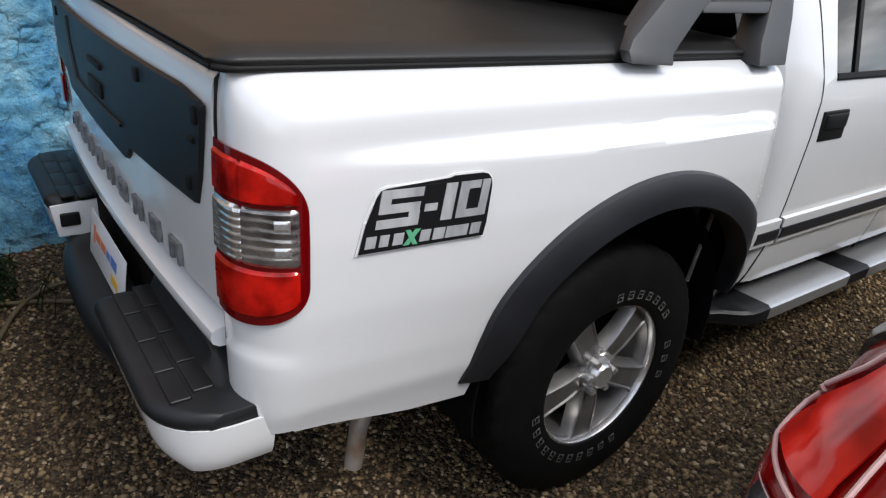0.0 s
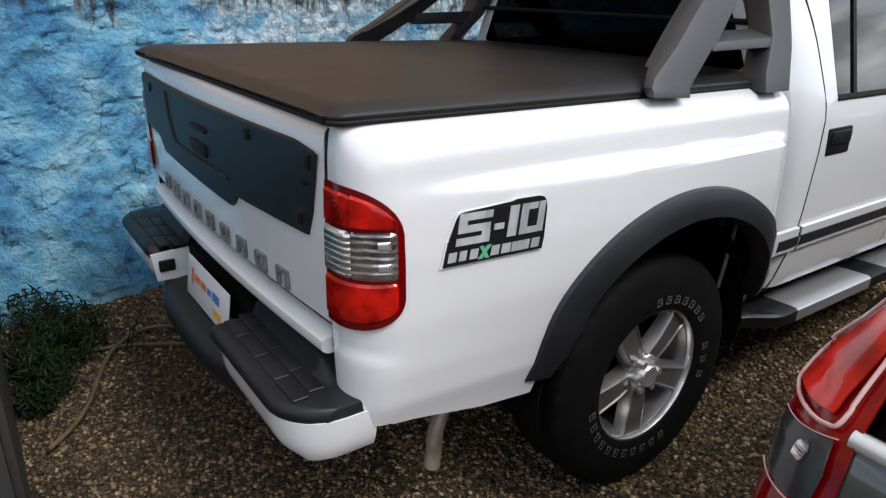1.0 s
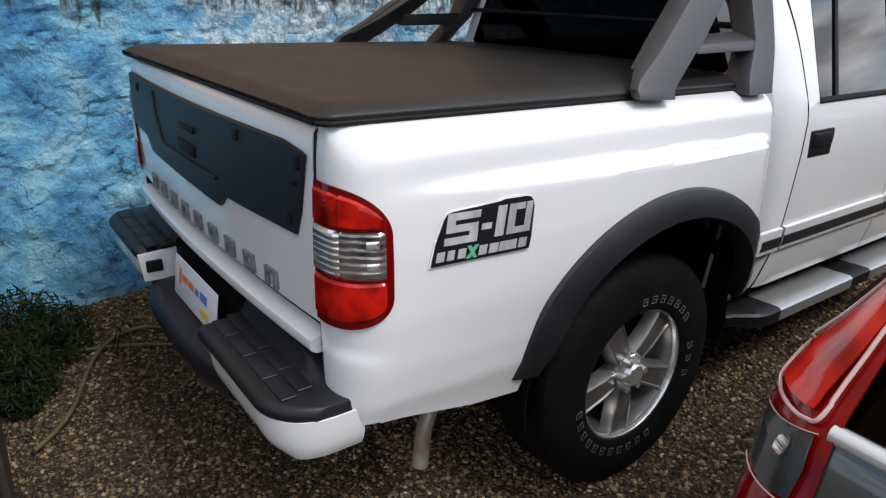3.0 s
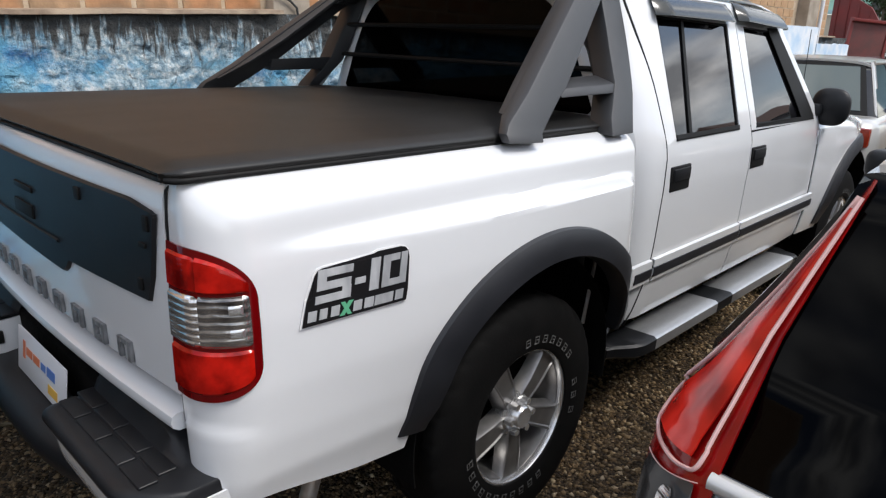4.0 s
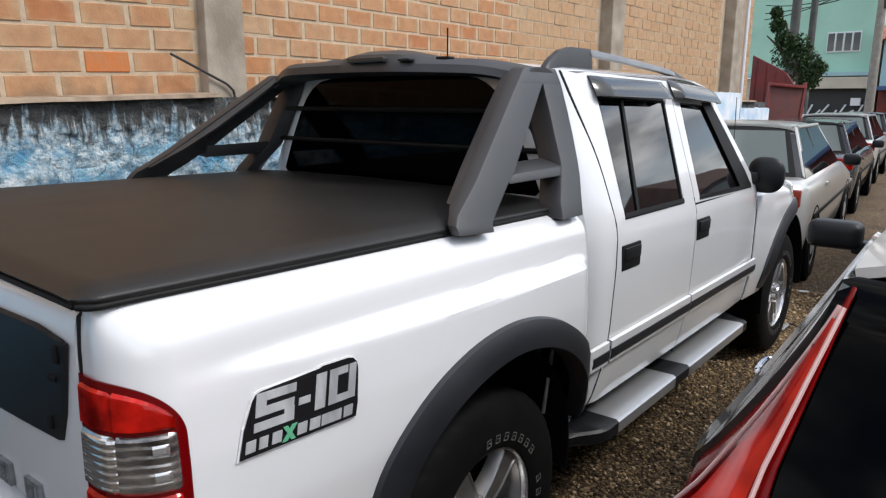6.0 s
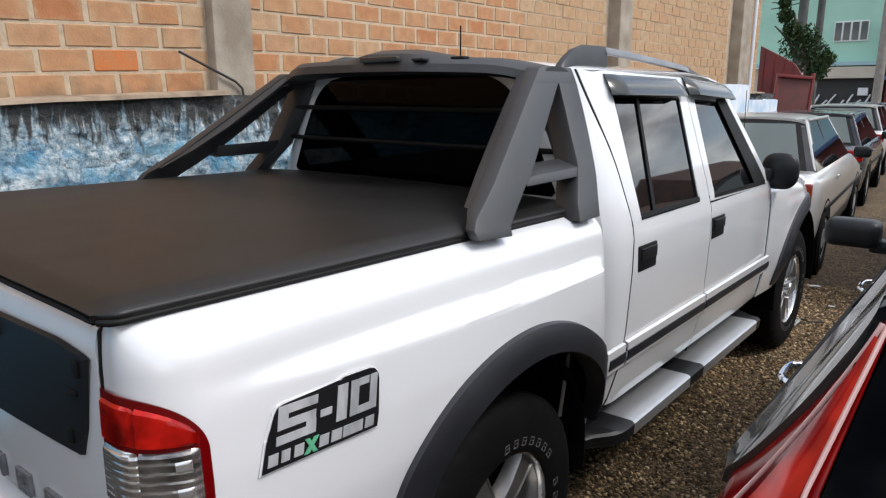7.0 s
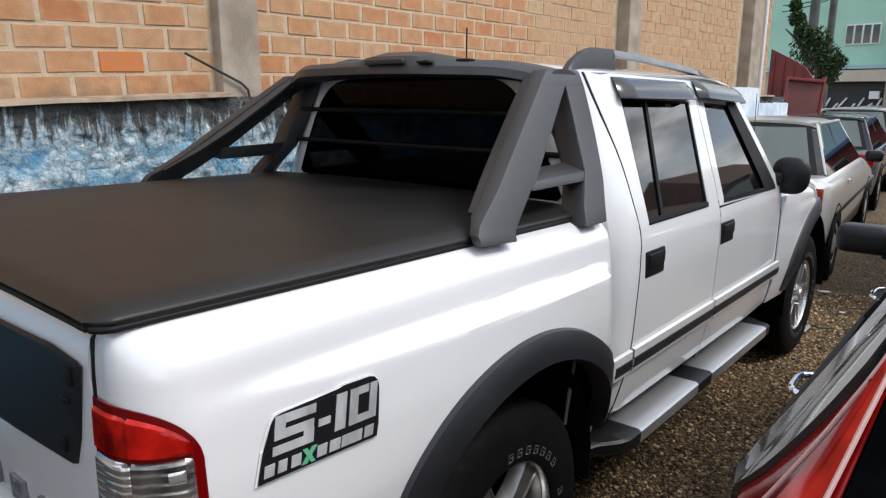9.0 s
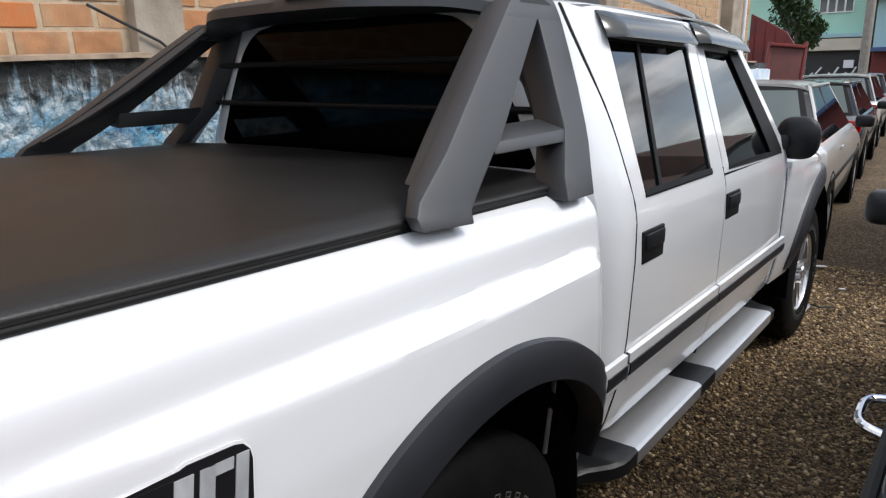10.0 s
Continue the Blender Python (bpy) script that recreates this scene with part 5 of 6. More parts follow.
def hub_cap():
    bm = bmesh.new()
    lathe_x([(0.05, 0.070), (0.080, 0.068), (0.086, 0.060), (0.087, 0.042), (0.108, 0.037), (0.115, 0.031), (0.113, 0.022), (0.114, 0.001)], 40, bm)
    return bm


WHEEL_MESHES = {}


def wheel_nut():
    bm = bmesh.new()
    bmesh.ops.create_cone(bm, cap_ends=True, segments=6, radius1=0.0125, radius2=0.011, depth=0.024, matrix=pose(0, 0, 0, 0, 90))
    return bm



def wheel(x, y, sign, spin):
    """A wheel: rim with spokes, tyre, hub cap and the tyre's raised letters as plain bars."""
    if not WHEEL_MESHES:
        b = rim_body()
        for nm, bm, mt in (("wheel", b, ALLOY), ("spoke", spoke(), ALLOY), ("tyre", tyre(), RUBBER), ("hub_cap", hub_cap(), BRIGHT_ALLOY), ("wheel_nut", wheel_nut(), BRIGHT_ALLOY), ("rim_lip", lathe_x([(0.086, 0.201), (0.100, 0.2025), (0.107, 0.206), (0.107, 0.212), (0.100, 0.216), (0.086, 0.216)], 72), BRIGHT_ALLOY), ("brake_drum", lathe_x([(-0.06, 0.172), (0.015, 0.172), (0.02, 0.165), (0.02, 0.02)], 40), DARK)):
            me_ob = part(nm, bm, mt)
            WHEEL_MESHES[nm] = me_ob.data
            bpy.data.objects.remove(me_ob)
        bar = bmesh.new()
        for yy, zz, sy, sz in ((-0.009, 0, 0.0028, 0.024), (0.009, 0, 0.0028, 0.024), (0, 0.0106, 0.0156, 0.0028), (0, -0.0106, 0.0156, 0.0028), (0, 0.001, 0.0156, 0.0022)):
            box(0, yy, zz, 0.002, sy, sz, bm=bar)
        ob = part("letter_bar", bar, LETTER)
        WHEEL_MESHES["letter_bar"] = ob.data
        bpy.data.objects.remove(ob)
    w = new("wheel", WHEEL_MESHES["wheel"])
    w.parent = truck
    w.matrix_parent_inverse = truck_offset
    w.matrix_basis = pose(x, y, HUB_Z, 0, 0, 0 if sign > 0 else 180) @ pose(0, 0, 0, spin)
    w["label"] = "silver five-spoke alloy wheel with dark all-terrain tyre"
    for nm in ("tyre", "hub_cap", "brake_drum", "rim_lip"):
        o = new(nm, WHEEL_MESHES[nm])
        o.parent = w
    for k in range(6):
        a = 2 * math.pi * (k + 0.5) / 6
        o = new("wheel_nut", WHEEL_MESHES["wheel_nut"])
        o.parent = w
        o.location = (0.098, 0.049 * math.cos(a), 0.049 * math.sin(a))
    for k in range(5):
        o = new("spoke", WHEEL_MESHES["spoke"])
        o.parent = w
        o.matrix_basis = Matrix.Rotation(2 * math.pi * k / 5, 4, "X")
    if sign > 0:
        for a in [100 + 10.0 * i for i in range(11)] + [3 - 9.5 * i for i in range(7)] + [-82, -93, -105]:
            o = new("letter_bar", WHEEL_MESHES["letter_bar"])
            o.parent = w
            o.matrix_basis = Matrix.Rotation(radians(a - spin), 4, "X") @ pose(0.1205, 0, 0.246, 0, 0, 0)
    return w


wheel(0.740, HUB_R, 1, 30)
wheel(-0.748, HUB_R, -1, 40)
wheel(0.715, HUB_F, 1, 50)
wheel(-0.735, HUB_F, -1, 5)
tpart("rear_axle", tube([(-0.66, HUB_R, HUB_Z), (0.66, HUB_R, HUB_Z)], 0.05, 14), DARK)


# ---- other cars ----
def car(name, at, yaw, label, paint, w, length, belt, roof_z, rear_base, rear_top, front_top, front_base, deck, rear_glass_low=None, lamp_mat=AMBER, wheel_r=0.29, notch=0.0):
    """A parked car, its own y running forwards from the rear bumper: body shell, glasshouse, roof, pillars, lamps, bumpers, wheels, mirrors."""
    c = thing(name, at, label, "car")
    c.rotation_euler = (0, 0, radians(yaw))

    def p(nm, bm, m, parent=None, lab="", **kw):
        return part(nm, bm, m, parent or c, lab, **kw)

    hw = w / 2

    def top(y):
        return table(y, [0.0, 0.06, 0.14, rear_base, front_base, length - 0.25, length - 0.05, length], [deck - 0.14, deck - 0.04, deck, belt if notch == 0 else deck, belt, belt - 0.16, belt - 0.28, belt - 0.36])

    rows = []
    for y in [0.0, 0.03, 0.08, 0.16, 0.30, 0.5, 0.75, 1.0, 1.3, 1.7, 2.1, 2.5, 2.9, 3.2, 3.45] + span(3.6, length, 5):
        e = 1 - 0.10 * (1 - S(0, 0.22, y)) ** 2 - 0.14 * S(length - 0.45, length, y) ** 2
        t = top(y)
        zb = 0.20 + 0.10 * (1 - S(0, 0.2, y))
        half = [(0.0, zb), (hw * 0.86 * e, zb), (hw * 0.95 * e, zb + 0.05), (hw * 0.985 * e, 0.42), (hw * e, 0.58), (hw * e, t - 0.16), (hw * 0.975 * e, t - 0.06), (hw * 0.93 * e, t - 0.012), (hw * 0.85 * e, t), (0, t + 0.015)]
        rows.append([(x, y, z) for x, z in half] + [(-x, y, z) for x, z in half[-2:0:-1]])
    bm = sheet(rows, close=True)
    bmesh.ops.holes_fill(bm, edges=bm.edges)
    body = p("body", bm, paint, sharp=50)
    # glasshouse
    gb, gt = hw * 0.90, hw * 0.68
    base_z = belt - 0.01
    rz0 = rear_glass_low or base_z
    rows = []
    for t in span(0, 1, 6):
        y0, y1 = rear_base + (rear_top - rear_base) * t, front_base + (front_top - front_base) * t
        z = base_z + (roof_z - 0.02 - base_z) * t
        x = gb + (gt - gb) * t
        ring_ = []
        for u in span(-1, 1, 9):
            ring_.append((u * x, y0 - 0.05 * (1 - u * u), z))
        for v in span(0, 1, 9)[1:-1]:
            ring_.append((x, y0 + (y1 - y0) * v, z))
        for u in span(1, -1, 9):
            ring_.append((u * x, y1 + 0.08 * (1 - u * u), z))
        for v in span(1, 0, 9)[1:-1]:
            ring_.append((-x, y0 + (y1 - y0) * v, z))
        rows.append(ring_)
    bm = sheet(rows, close=True)
    bmesh.ops.holes_fill(bm, edges=bm.edges)
    p("glasshouse", bm, GLASS, sharp=50)

    def rear_pane(t0, t1, side, out):
        rows_ = []
        for t in span(t0, t1, 6):
            y0 = rear_base + (rear_top - rear_base) * t
            x = gb + (gt - gb) * t
            z = base_z + (roof_z - 0.02 - base_z) * t
            rows_.append([(u * x, y0 - 0.05 * (1 - u * u) - out, z + out * 0.5) for u in span(-side, side, 11)])
        return sheet(rows_, thick=0.003)

    surround = p("rear_window", rear_pane(0.03, 0.97, 0.90, 0.006), SEAL)
    p("pane", rear_pane(0.10, 0.90, 0.83, 0.011), PALE_GLASS, surround)
    p("boot_lid_seam", tube([(-hw * 0.72, 0.145, deck + 0.006), (-hw * 0.4, 0.140, deck + 0.012), (hw * 0.4, 0.140, deck + 0.012), (hw * 0.72, 0.145, deck + 0.006)], 0.005, 6), SEAL)
    rows = []
    for y in [rear_top - 0.05, rear_top - 0.03, rear_top + 0.05] + span(rear_top + 0.2, front_top - 0.1, 6) + [front_top + 0.06]:
        drop = 0.020 * (1 - S(rear_top - 0.05, rear_top + 0.3, y)) + 0.03 * S(front_top - 0.4, front_top + 0.06, y)
        rows.append([(u * (gt + 0.012), y, roof_z + 0.02 * (1 - u * u) - drop - 0.025 * abs(u) ** 8) for u in span(-1, 1, 17)])
    p("roof", sheet(rows, thick=0.02), paint)
    for sx in (1, -1):
        def line(y_b, y_t, wide, nm="pillar", m=paint):
            a = Vector((sx * (gb + 0.004), y_b, base_z - 0.02))
            b = Vector((sx * (gt + 0.004), y_t, roof_z - 0.02))
            q = [a, a + Vector((0, wide, 0)), b + Vector((0, wide * 0.8, 0)), b]
            p(nm, slab(q, (-sx * 0.02, 0, 0), 0.004), m)
        line(rear_base - 0.02, rear_top - 0.03, 0.13)
        line((rear_base + front_base) / 2 - 0.25, (rear_top + front_top) / 2 - 0.12, 0.09, m=SEAL)
        line(front_base - 0.02, front_top + 0.02, 0.07)
        p("roof_edge", tube([(sx * (gt + 0.006), rear_top - 0.02, roof_z - 0.025), (sx * (gt + 0.006), front_top + 0.03, roof_z - 0.03)], 0.018, 8), paint)
        p("tail_lamp", box(sx * hw * 0.80, 0.050, deck - 0.125, hw * 0.30, 0.10, 0.145, 0.02), lamp_mat)
        p("door_mirror", box(sx * (hw + 0.07), front_base - 0.28, belt + 0.03, 0.17, 0.10, 0.12, 0.045, 4), BLACK_PLASTIC)
        p("door_handle", box(sx * (hw + 0.004), rear_base + 0.75, belt - 0.10, 0.02, 0.15, 0.03, 0.008), paint)
        p("side_moulding", box(sx * (hw + 0.002), length * 0.5, 0.56, 0.016, length * 0.72, 0.035, 0.006), SEAL)
        for y in (0.72, length - 0.80):
            wb = bmesh.new()
            lathe_x([(-0.08, 0.19), (-0.08, wheel_r - 0.02), (-0.06, wheel_r), (0.06, wheel_r), (0.085, wheel_r - 0.025), (0.085, 0.20), (0.06, 0.185)], 40, wb)
            tq = p("tyre", wb, RUBBER)
            tq.matrix_basis = pose(sx * (hw - 0.075), y, wheel_r)
            hb = lathe_x([(0.06, 0.19), (0.075, 0.18), (0.07, 0.10), (0.082, 0.05), (0.082, 0.001)], 30)
            bmesh.ops.scale(hb, vec=(sx, 1, 1), verts=hb.verts)
            p("wheel_trim", hb, ALU, tq)
            p("wheel_arch", lathe_x([(-0.05, 0.02), (-0.05, wheel_r + 0.05), (0.012, wheel_r + 0.05), (0.016, wheel_r + 0.035), (0.010, wheel_r + 0.03), (0.010, 0.02)], 40), DARK).matrix_basis = pose(sx * (hw - 0.012), y, wheel_r + 0.01, 0, 0, 0 if sx > 0 else 180)
    p("rear_bumper", box(0, 0.02, 0.45, w * 0.97, 0.16, 0.20, 0.05, 3), paint)
    p("bumper_strip", box(0, -0.058, 0.50, w * 0.93, 0.016, 0.045, 0.006), ALU)
    p("bumper_gap", box(0, 0.018, 0.562, w * 0.955, 0.12, 0.018, 0.004), SEAL)
    p("number_plate", box(0, 0.004, deck - 0.19, 0.40, 0.012, 0.13, 0.002), PLATE)
    p("front_bumper", box(0, length - 0.03, 0.42, w * 0.93, 0.16, 0.24, 0.05, 3), paint)
    return c, p


silver, sp = car("car", (-0.21, 5.40, 0), 4.5, "silver sedan with orange-red tail lamps parked ahead of the pickup", SILVER, 1.66, 4.1, 0.88, 1.315, 0.55, 1.00, 2.25, 2.95, 0.885)
sp("aerial", tube([(0.10, 0.75, 1.05), (0.10, 0.70, 1.55)], 0.003, 6), SEAL)
car("car", (-0.56, 9.9, 0), 4.5, "dark grey hatchback with dark red tail lamps", DARKCAR, 1.62, 3.9, 0.84, 1.26, 0.25, 0.55, 2.2, 2.9, 0.84, lamp_mat=RED_LENS)
car("car", (-0.95, 14.4, 0), 4.0, "pale silver estate car parked in the row", SILVER, 1.62, 3.9, 0.84, 1.30, 0.25, 0.55, 2.2, 2.9, 0.84, lamp_mat=RED_LENS)
car("car", (-1.30, 19.0, 0), 3.0, "dark hatchback parked in the row", DARKCAR, 1.62, 3.9, 0.84, 1.28, 0.25, 0.55, 2.2, 2.9, 0.84, lamp_mat=RED_LENS)
car("car", (2.02, 5.3, 0), 0, "grey hatchback parked beside the silver sedan", GREYCAR, 1.66, 3.9, 0.96, 1.42, 0.25, 0.60, 2.2, 2.9, 0.95, lamp_mat=RED_LENS)

# ---- hatchback beside the pickup, its rear corner close to the camera ----
HX, HY = 2.315, 0.20
hatch = thing("hatchback_car", (HX, HY, 0), "grey hatchback with tall red pillar lamps and dark rear glass", "car")


def hpart(nm, bm, m, parent=None, lab="", **kw):
    """A part of the hatchback, its points in the world's metres."""
    ob = part(nm, bm, m, parent or hatch, lab, **kw)
    if parent is None:
        ob.matrix_parent_inverse = Matrix.Translation((-HX, -HY, 0))
    return ob


def h_half(z):
    return table(z, [0.22, 0.35, 0.60, 0.80, 0.87, 0.95, 1.00, 1.15, 1.23, 1.32, 1.36], [0.75, 0.812, 0.840, 0.850, 0.854, 0.816, 0.785, 0.705, 0.664, 0.620, 0.59])


def h_in(z):
    """Rear glass or panel edge: distance from the centre line and place along the car."""
    x = table(z, [0.2, 0.60, 0.93, 1.08, 1.32], [0.63, 0.655, 0.662, 0.655, 0.612])
    y = table(z, [0.22, 0.45, 0.58, 0.70, 0.80, 0.90, 0.93], [0.18, 0.10, 0.10, 0.165, 0.215, 0.25, 0.27]) if z < 0.93 else 0.27 + (z - 0.93) / 1.2
    return x, y


def h_corner(z, u, out=0.0):
    """Rounded rear corner at a height: u = 0 beside the rear glass, 1 on the flank."""
    xi, yi = h_in(z)
    e = 0.975 if z < 0.95 else 0.985
    xf = h_half(z) * e
    a = u * math.pi / 2
    return xi + (xf - xi) * math.sin(a) + out * math.sin(a), yi + 0.35 * (1 - math.cos(a)) - out * math.cos(a)


def h_top(y):
    return table(y, [0.2, 2.75, 3.30, 3.95, 4.1], [0.93, 0.93, 0.92, 0.72, 0.60])


def hatch_body():
    zs = [0.22, 0.28, 0.38, 0.48, 0.58, 0.66, 0.74, 0.80, 0.86, 0.90, 0.932]
    rows = []
    us = span(0, 1, 12)
    ends = [0.75, 1.0, 1.3, 1.7, 2.1, 2.5, 2.9, 3.2, 3.5, 3.75, 3.92, 4.02]
    tip = [0.985, 1, 1, 1, 1, 1, 1, 1, 0.985, 0.955, 0.90, 0.80]
    for k in range(2 + len(us) + len(ends)):
        row = []
        for z in zs:
            xi, yi = h_in(z)
            if k < 2:
                x, y = (0.0, yi - 0.025) if k == 0 else (xi * 0.6, yi - 0.012)
            elif k < 2 + len(us):
                x, y = h_corner(z, us[k - 2])
            else:
                j = k - 2 - len(us)
                x, y = h_half(z) * tip[j], max(ends[j], yi + 0.36)
            row.append((x, y, min(z, h_top(y))))
        rows.append(row)
    full = [[(HX + x, y, z) for x, y, z in r] for r in rows[::-1]] + [[(HX - x, y, z) for x, y, z in r] for r in rows[1:]]
    return sheet(full, thick=0.008)


h_body = hpart("body", hatch_body(), GREYCAR, sharp=45)
hpart("floor_pan", box(HX, 2.1, 0.40, 1.40, 3.5, 0.30, 0.02), DARK)
hpart("bonnet", sheet([[(HX + u * 0.80 * (1 if y < 3.8 else 0.92), y, h_top(y) + 0.03 * (1 - u * u) + 0.001) for u in span(-1, 1, 13)] for y in (3.0, 3.3, 3.6, 3.95, 4.02)], thick=0.006), GREYCAR)


def hatch_glasshouse():
    rows = []
    for z in span(0.925, 1.276, 7):
        t = (z - 0.925) / 0.351
        xi, y0 = h_in(z)
        y1 = 3.28 - 0.95 * t
        x = h_half(z) - 0.016
        r = [(u * (xi + 0.02), y0 + 0.006 - 0.02 * (1 - u * u)) for u in span(-1, 1, 9)]
        side = [(min(x, h_corner(z, u)[0] - 0.012), h_corner(z, u)[1] + 0.01) for u in (0.35, 0.7, 1.0)] + [(x, y0 + 0.4 + (y1 - y0 - 0.4) * v) for v in span(0.15, 1, 7)[:-1]]
        r += side + [(u * x * 0.97, y1 + 0.10 * (1 - u * u)) for u in span(1, -1, 9)] + [(-p, q) for p, q in side[::-1]]
        rows.append([(HX + p, q, z) for p, q in r])
    bm = sheet(rows, close=True)
    bmesh.ops.holes_fill(bm, edges=bm.edges)
    return bm


hpart("glasshouse", hatch_glasshouse(), DEEP_GLASS, lab="black tinted windows", sharp=50)
rows = []
for y, z, w_ in [(0.604, 1.296, 0.624), (0.582, 1.302, 0.628), (0.588, 1.315, 0.632), (0.70, 1.327, 0.634), (0.9, 1.336, 0.630), (1.4, 1.346, 0.626), (1.8, 1.344, 0.622), (2.2, 1.330, 0.616), (2.45, 1.300, 0.61)]:
    rows.append([(HX + u * w_, y + 0.012 * abs(u) ** 3 * (1 if y < 1 else 0), z + 0.010 * (1 - u * u) - 0.030 * abs(u) ** 7) for u in span(-1, 1, 21)])
h_roof = hpart("roof", sheet(rows, thick=0.012), ROOF_GLARE_GREY, lab="grey roof coloured lighter for sky glare, with a spoiler lip")


def hatch_rail(sx):
    """Raised roof rail: a curved rear foot running into a slim bar."""
    rows = []
    for y in [0.72, 0.735, 0.76, 0.80, 0.85, 0.92, 1.02, 1.2, 1.5, 1.9, 2.15, 2.25]:
        top = table(y, [0.72, 0.76, 0.80, 0.85, 1.0, 1.36, 1.9, 2.15, 2.25], [1.332, 1.372, 1.408, 1.436, 1.452, 1.462, 1.444, 1.40, 1.33])
        low = max(1.322, top - table(y, [0.72, 0.92, 1.05, 1.9, 2.0], [0.12, 0.12, 0.034, 0.034, 0.10]))
        x = HX + sx * (0.565 - 0.004 * (top - 1.33) / 0.1)
        rows.append([(x - 0.024, y, low), (x - 0.018, y, top - 0.004), (x, y, top), (x + 0.018, y, top - 0.004), (x + 0.024, y, low)])
    bm = sheet(rows, close=True)
    bmesh.ops.holes_fill(bm, edges=bm.edges)
    return bm


for sx in (-1, 1):
    hr = hpart("roof_rail", hatch_rail(sx), FLARE, lab="raised grey plastic roof rail")
    hpart("rail_screw", box(HX + sx * 0.565, 0.795, 1.404, 0.016, 0.010, 0.012, 0.003), SEAL, hr)


def lamp_u(z):
    return table(z, [0.60, 0.93, 1.00, 1.08, 1.17, 1.27, 1.32], [1.0, 0.98, 0.78, 0.60, 0.42, 0.14, 0.06])


def pillar_lamp(sx, z0, z1, a, b, out, n=16):
    """A strip of lens on the corner; a, b are shares of the lamp's breadth."""
    rows = []
    for z in span(z0, z1, n):
        rows.append([(HX + sx * x, y, z) for x, y in [h_corner(z, lamp_u(z) * (a + (b - a) * k / 7), out) for k in range(8)]])
    return sheet(rows, thick=0.004)


def upper_edge(s):
    """Lower edge of the upper red lens at a share of the lamp's breadth."""
    return table(s, [0.0, 0.12, 0.30, 0.50, 0.80], [0.928, 0.923, 0.913, 0.900, 0.873])


def lamp_band(sx, lo, hi, s0, s1, out, power=5.0):
    """A piece of lens between two shares of the breadth, its lower and upper edges given along them."""
    rows = []
    for s in span(s0, s1, 24):
        t = abs(2 * (s - s0) / (s1 - s0) - 1)
        e = max(0.03, (1 - t ** power) ** (1 / power)) if power else 1.0
        mid, h = (lo(s) + hi(s)) / 2, (hi(s) - lo(s)) / 2 * e
        rows.append([(HX + sx * x, y, z) for z in span(mid - h, mid + h, 32) for x, y in [h_corner(z, lamp_u(z) * s, out)]])
    return sheet(rows, thick=0.003)


def lamp_line(sx, pts, r=0.0028):
    """A moulded bead on the lamp through (height, share of breadth)."""
    path = []
    for z, s, _ in smooth_path([(z, s, 0) for z, s in pts], 14):
        x, y = h_corner(z, lamp_u(z) * s, 0.0170)
        path.append((HX + sx * x, y, z))
    return tube(path, r, 8)


def smooth_path(pts, n):
    out = []
    P = [Vector(p) for p in pts]
    for i in range(len(P) - 1):
        a, b, c, d = P[max(i - 1, 0)], P[i], P[i + 1], P[min(i + 2, len(P) - 1)]
        for t in [k / n for k in range(n)]:
            out.append(0.5 * ((2 * b) + (c - a) * t + (2 * a - 5 * b + 4 * c - d) * t * t + (3 * b - a - 3 * c + d) * t ** 3))
    return out + [P[-1]]


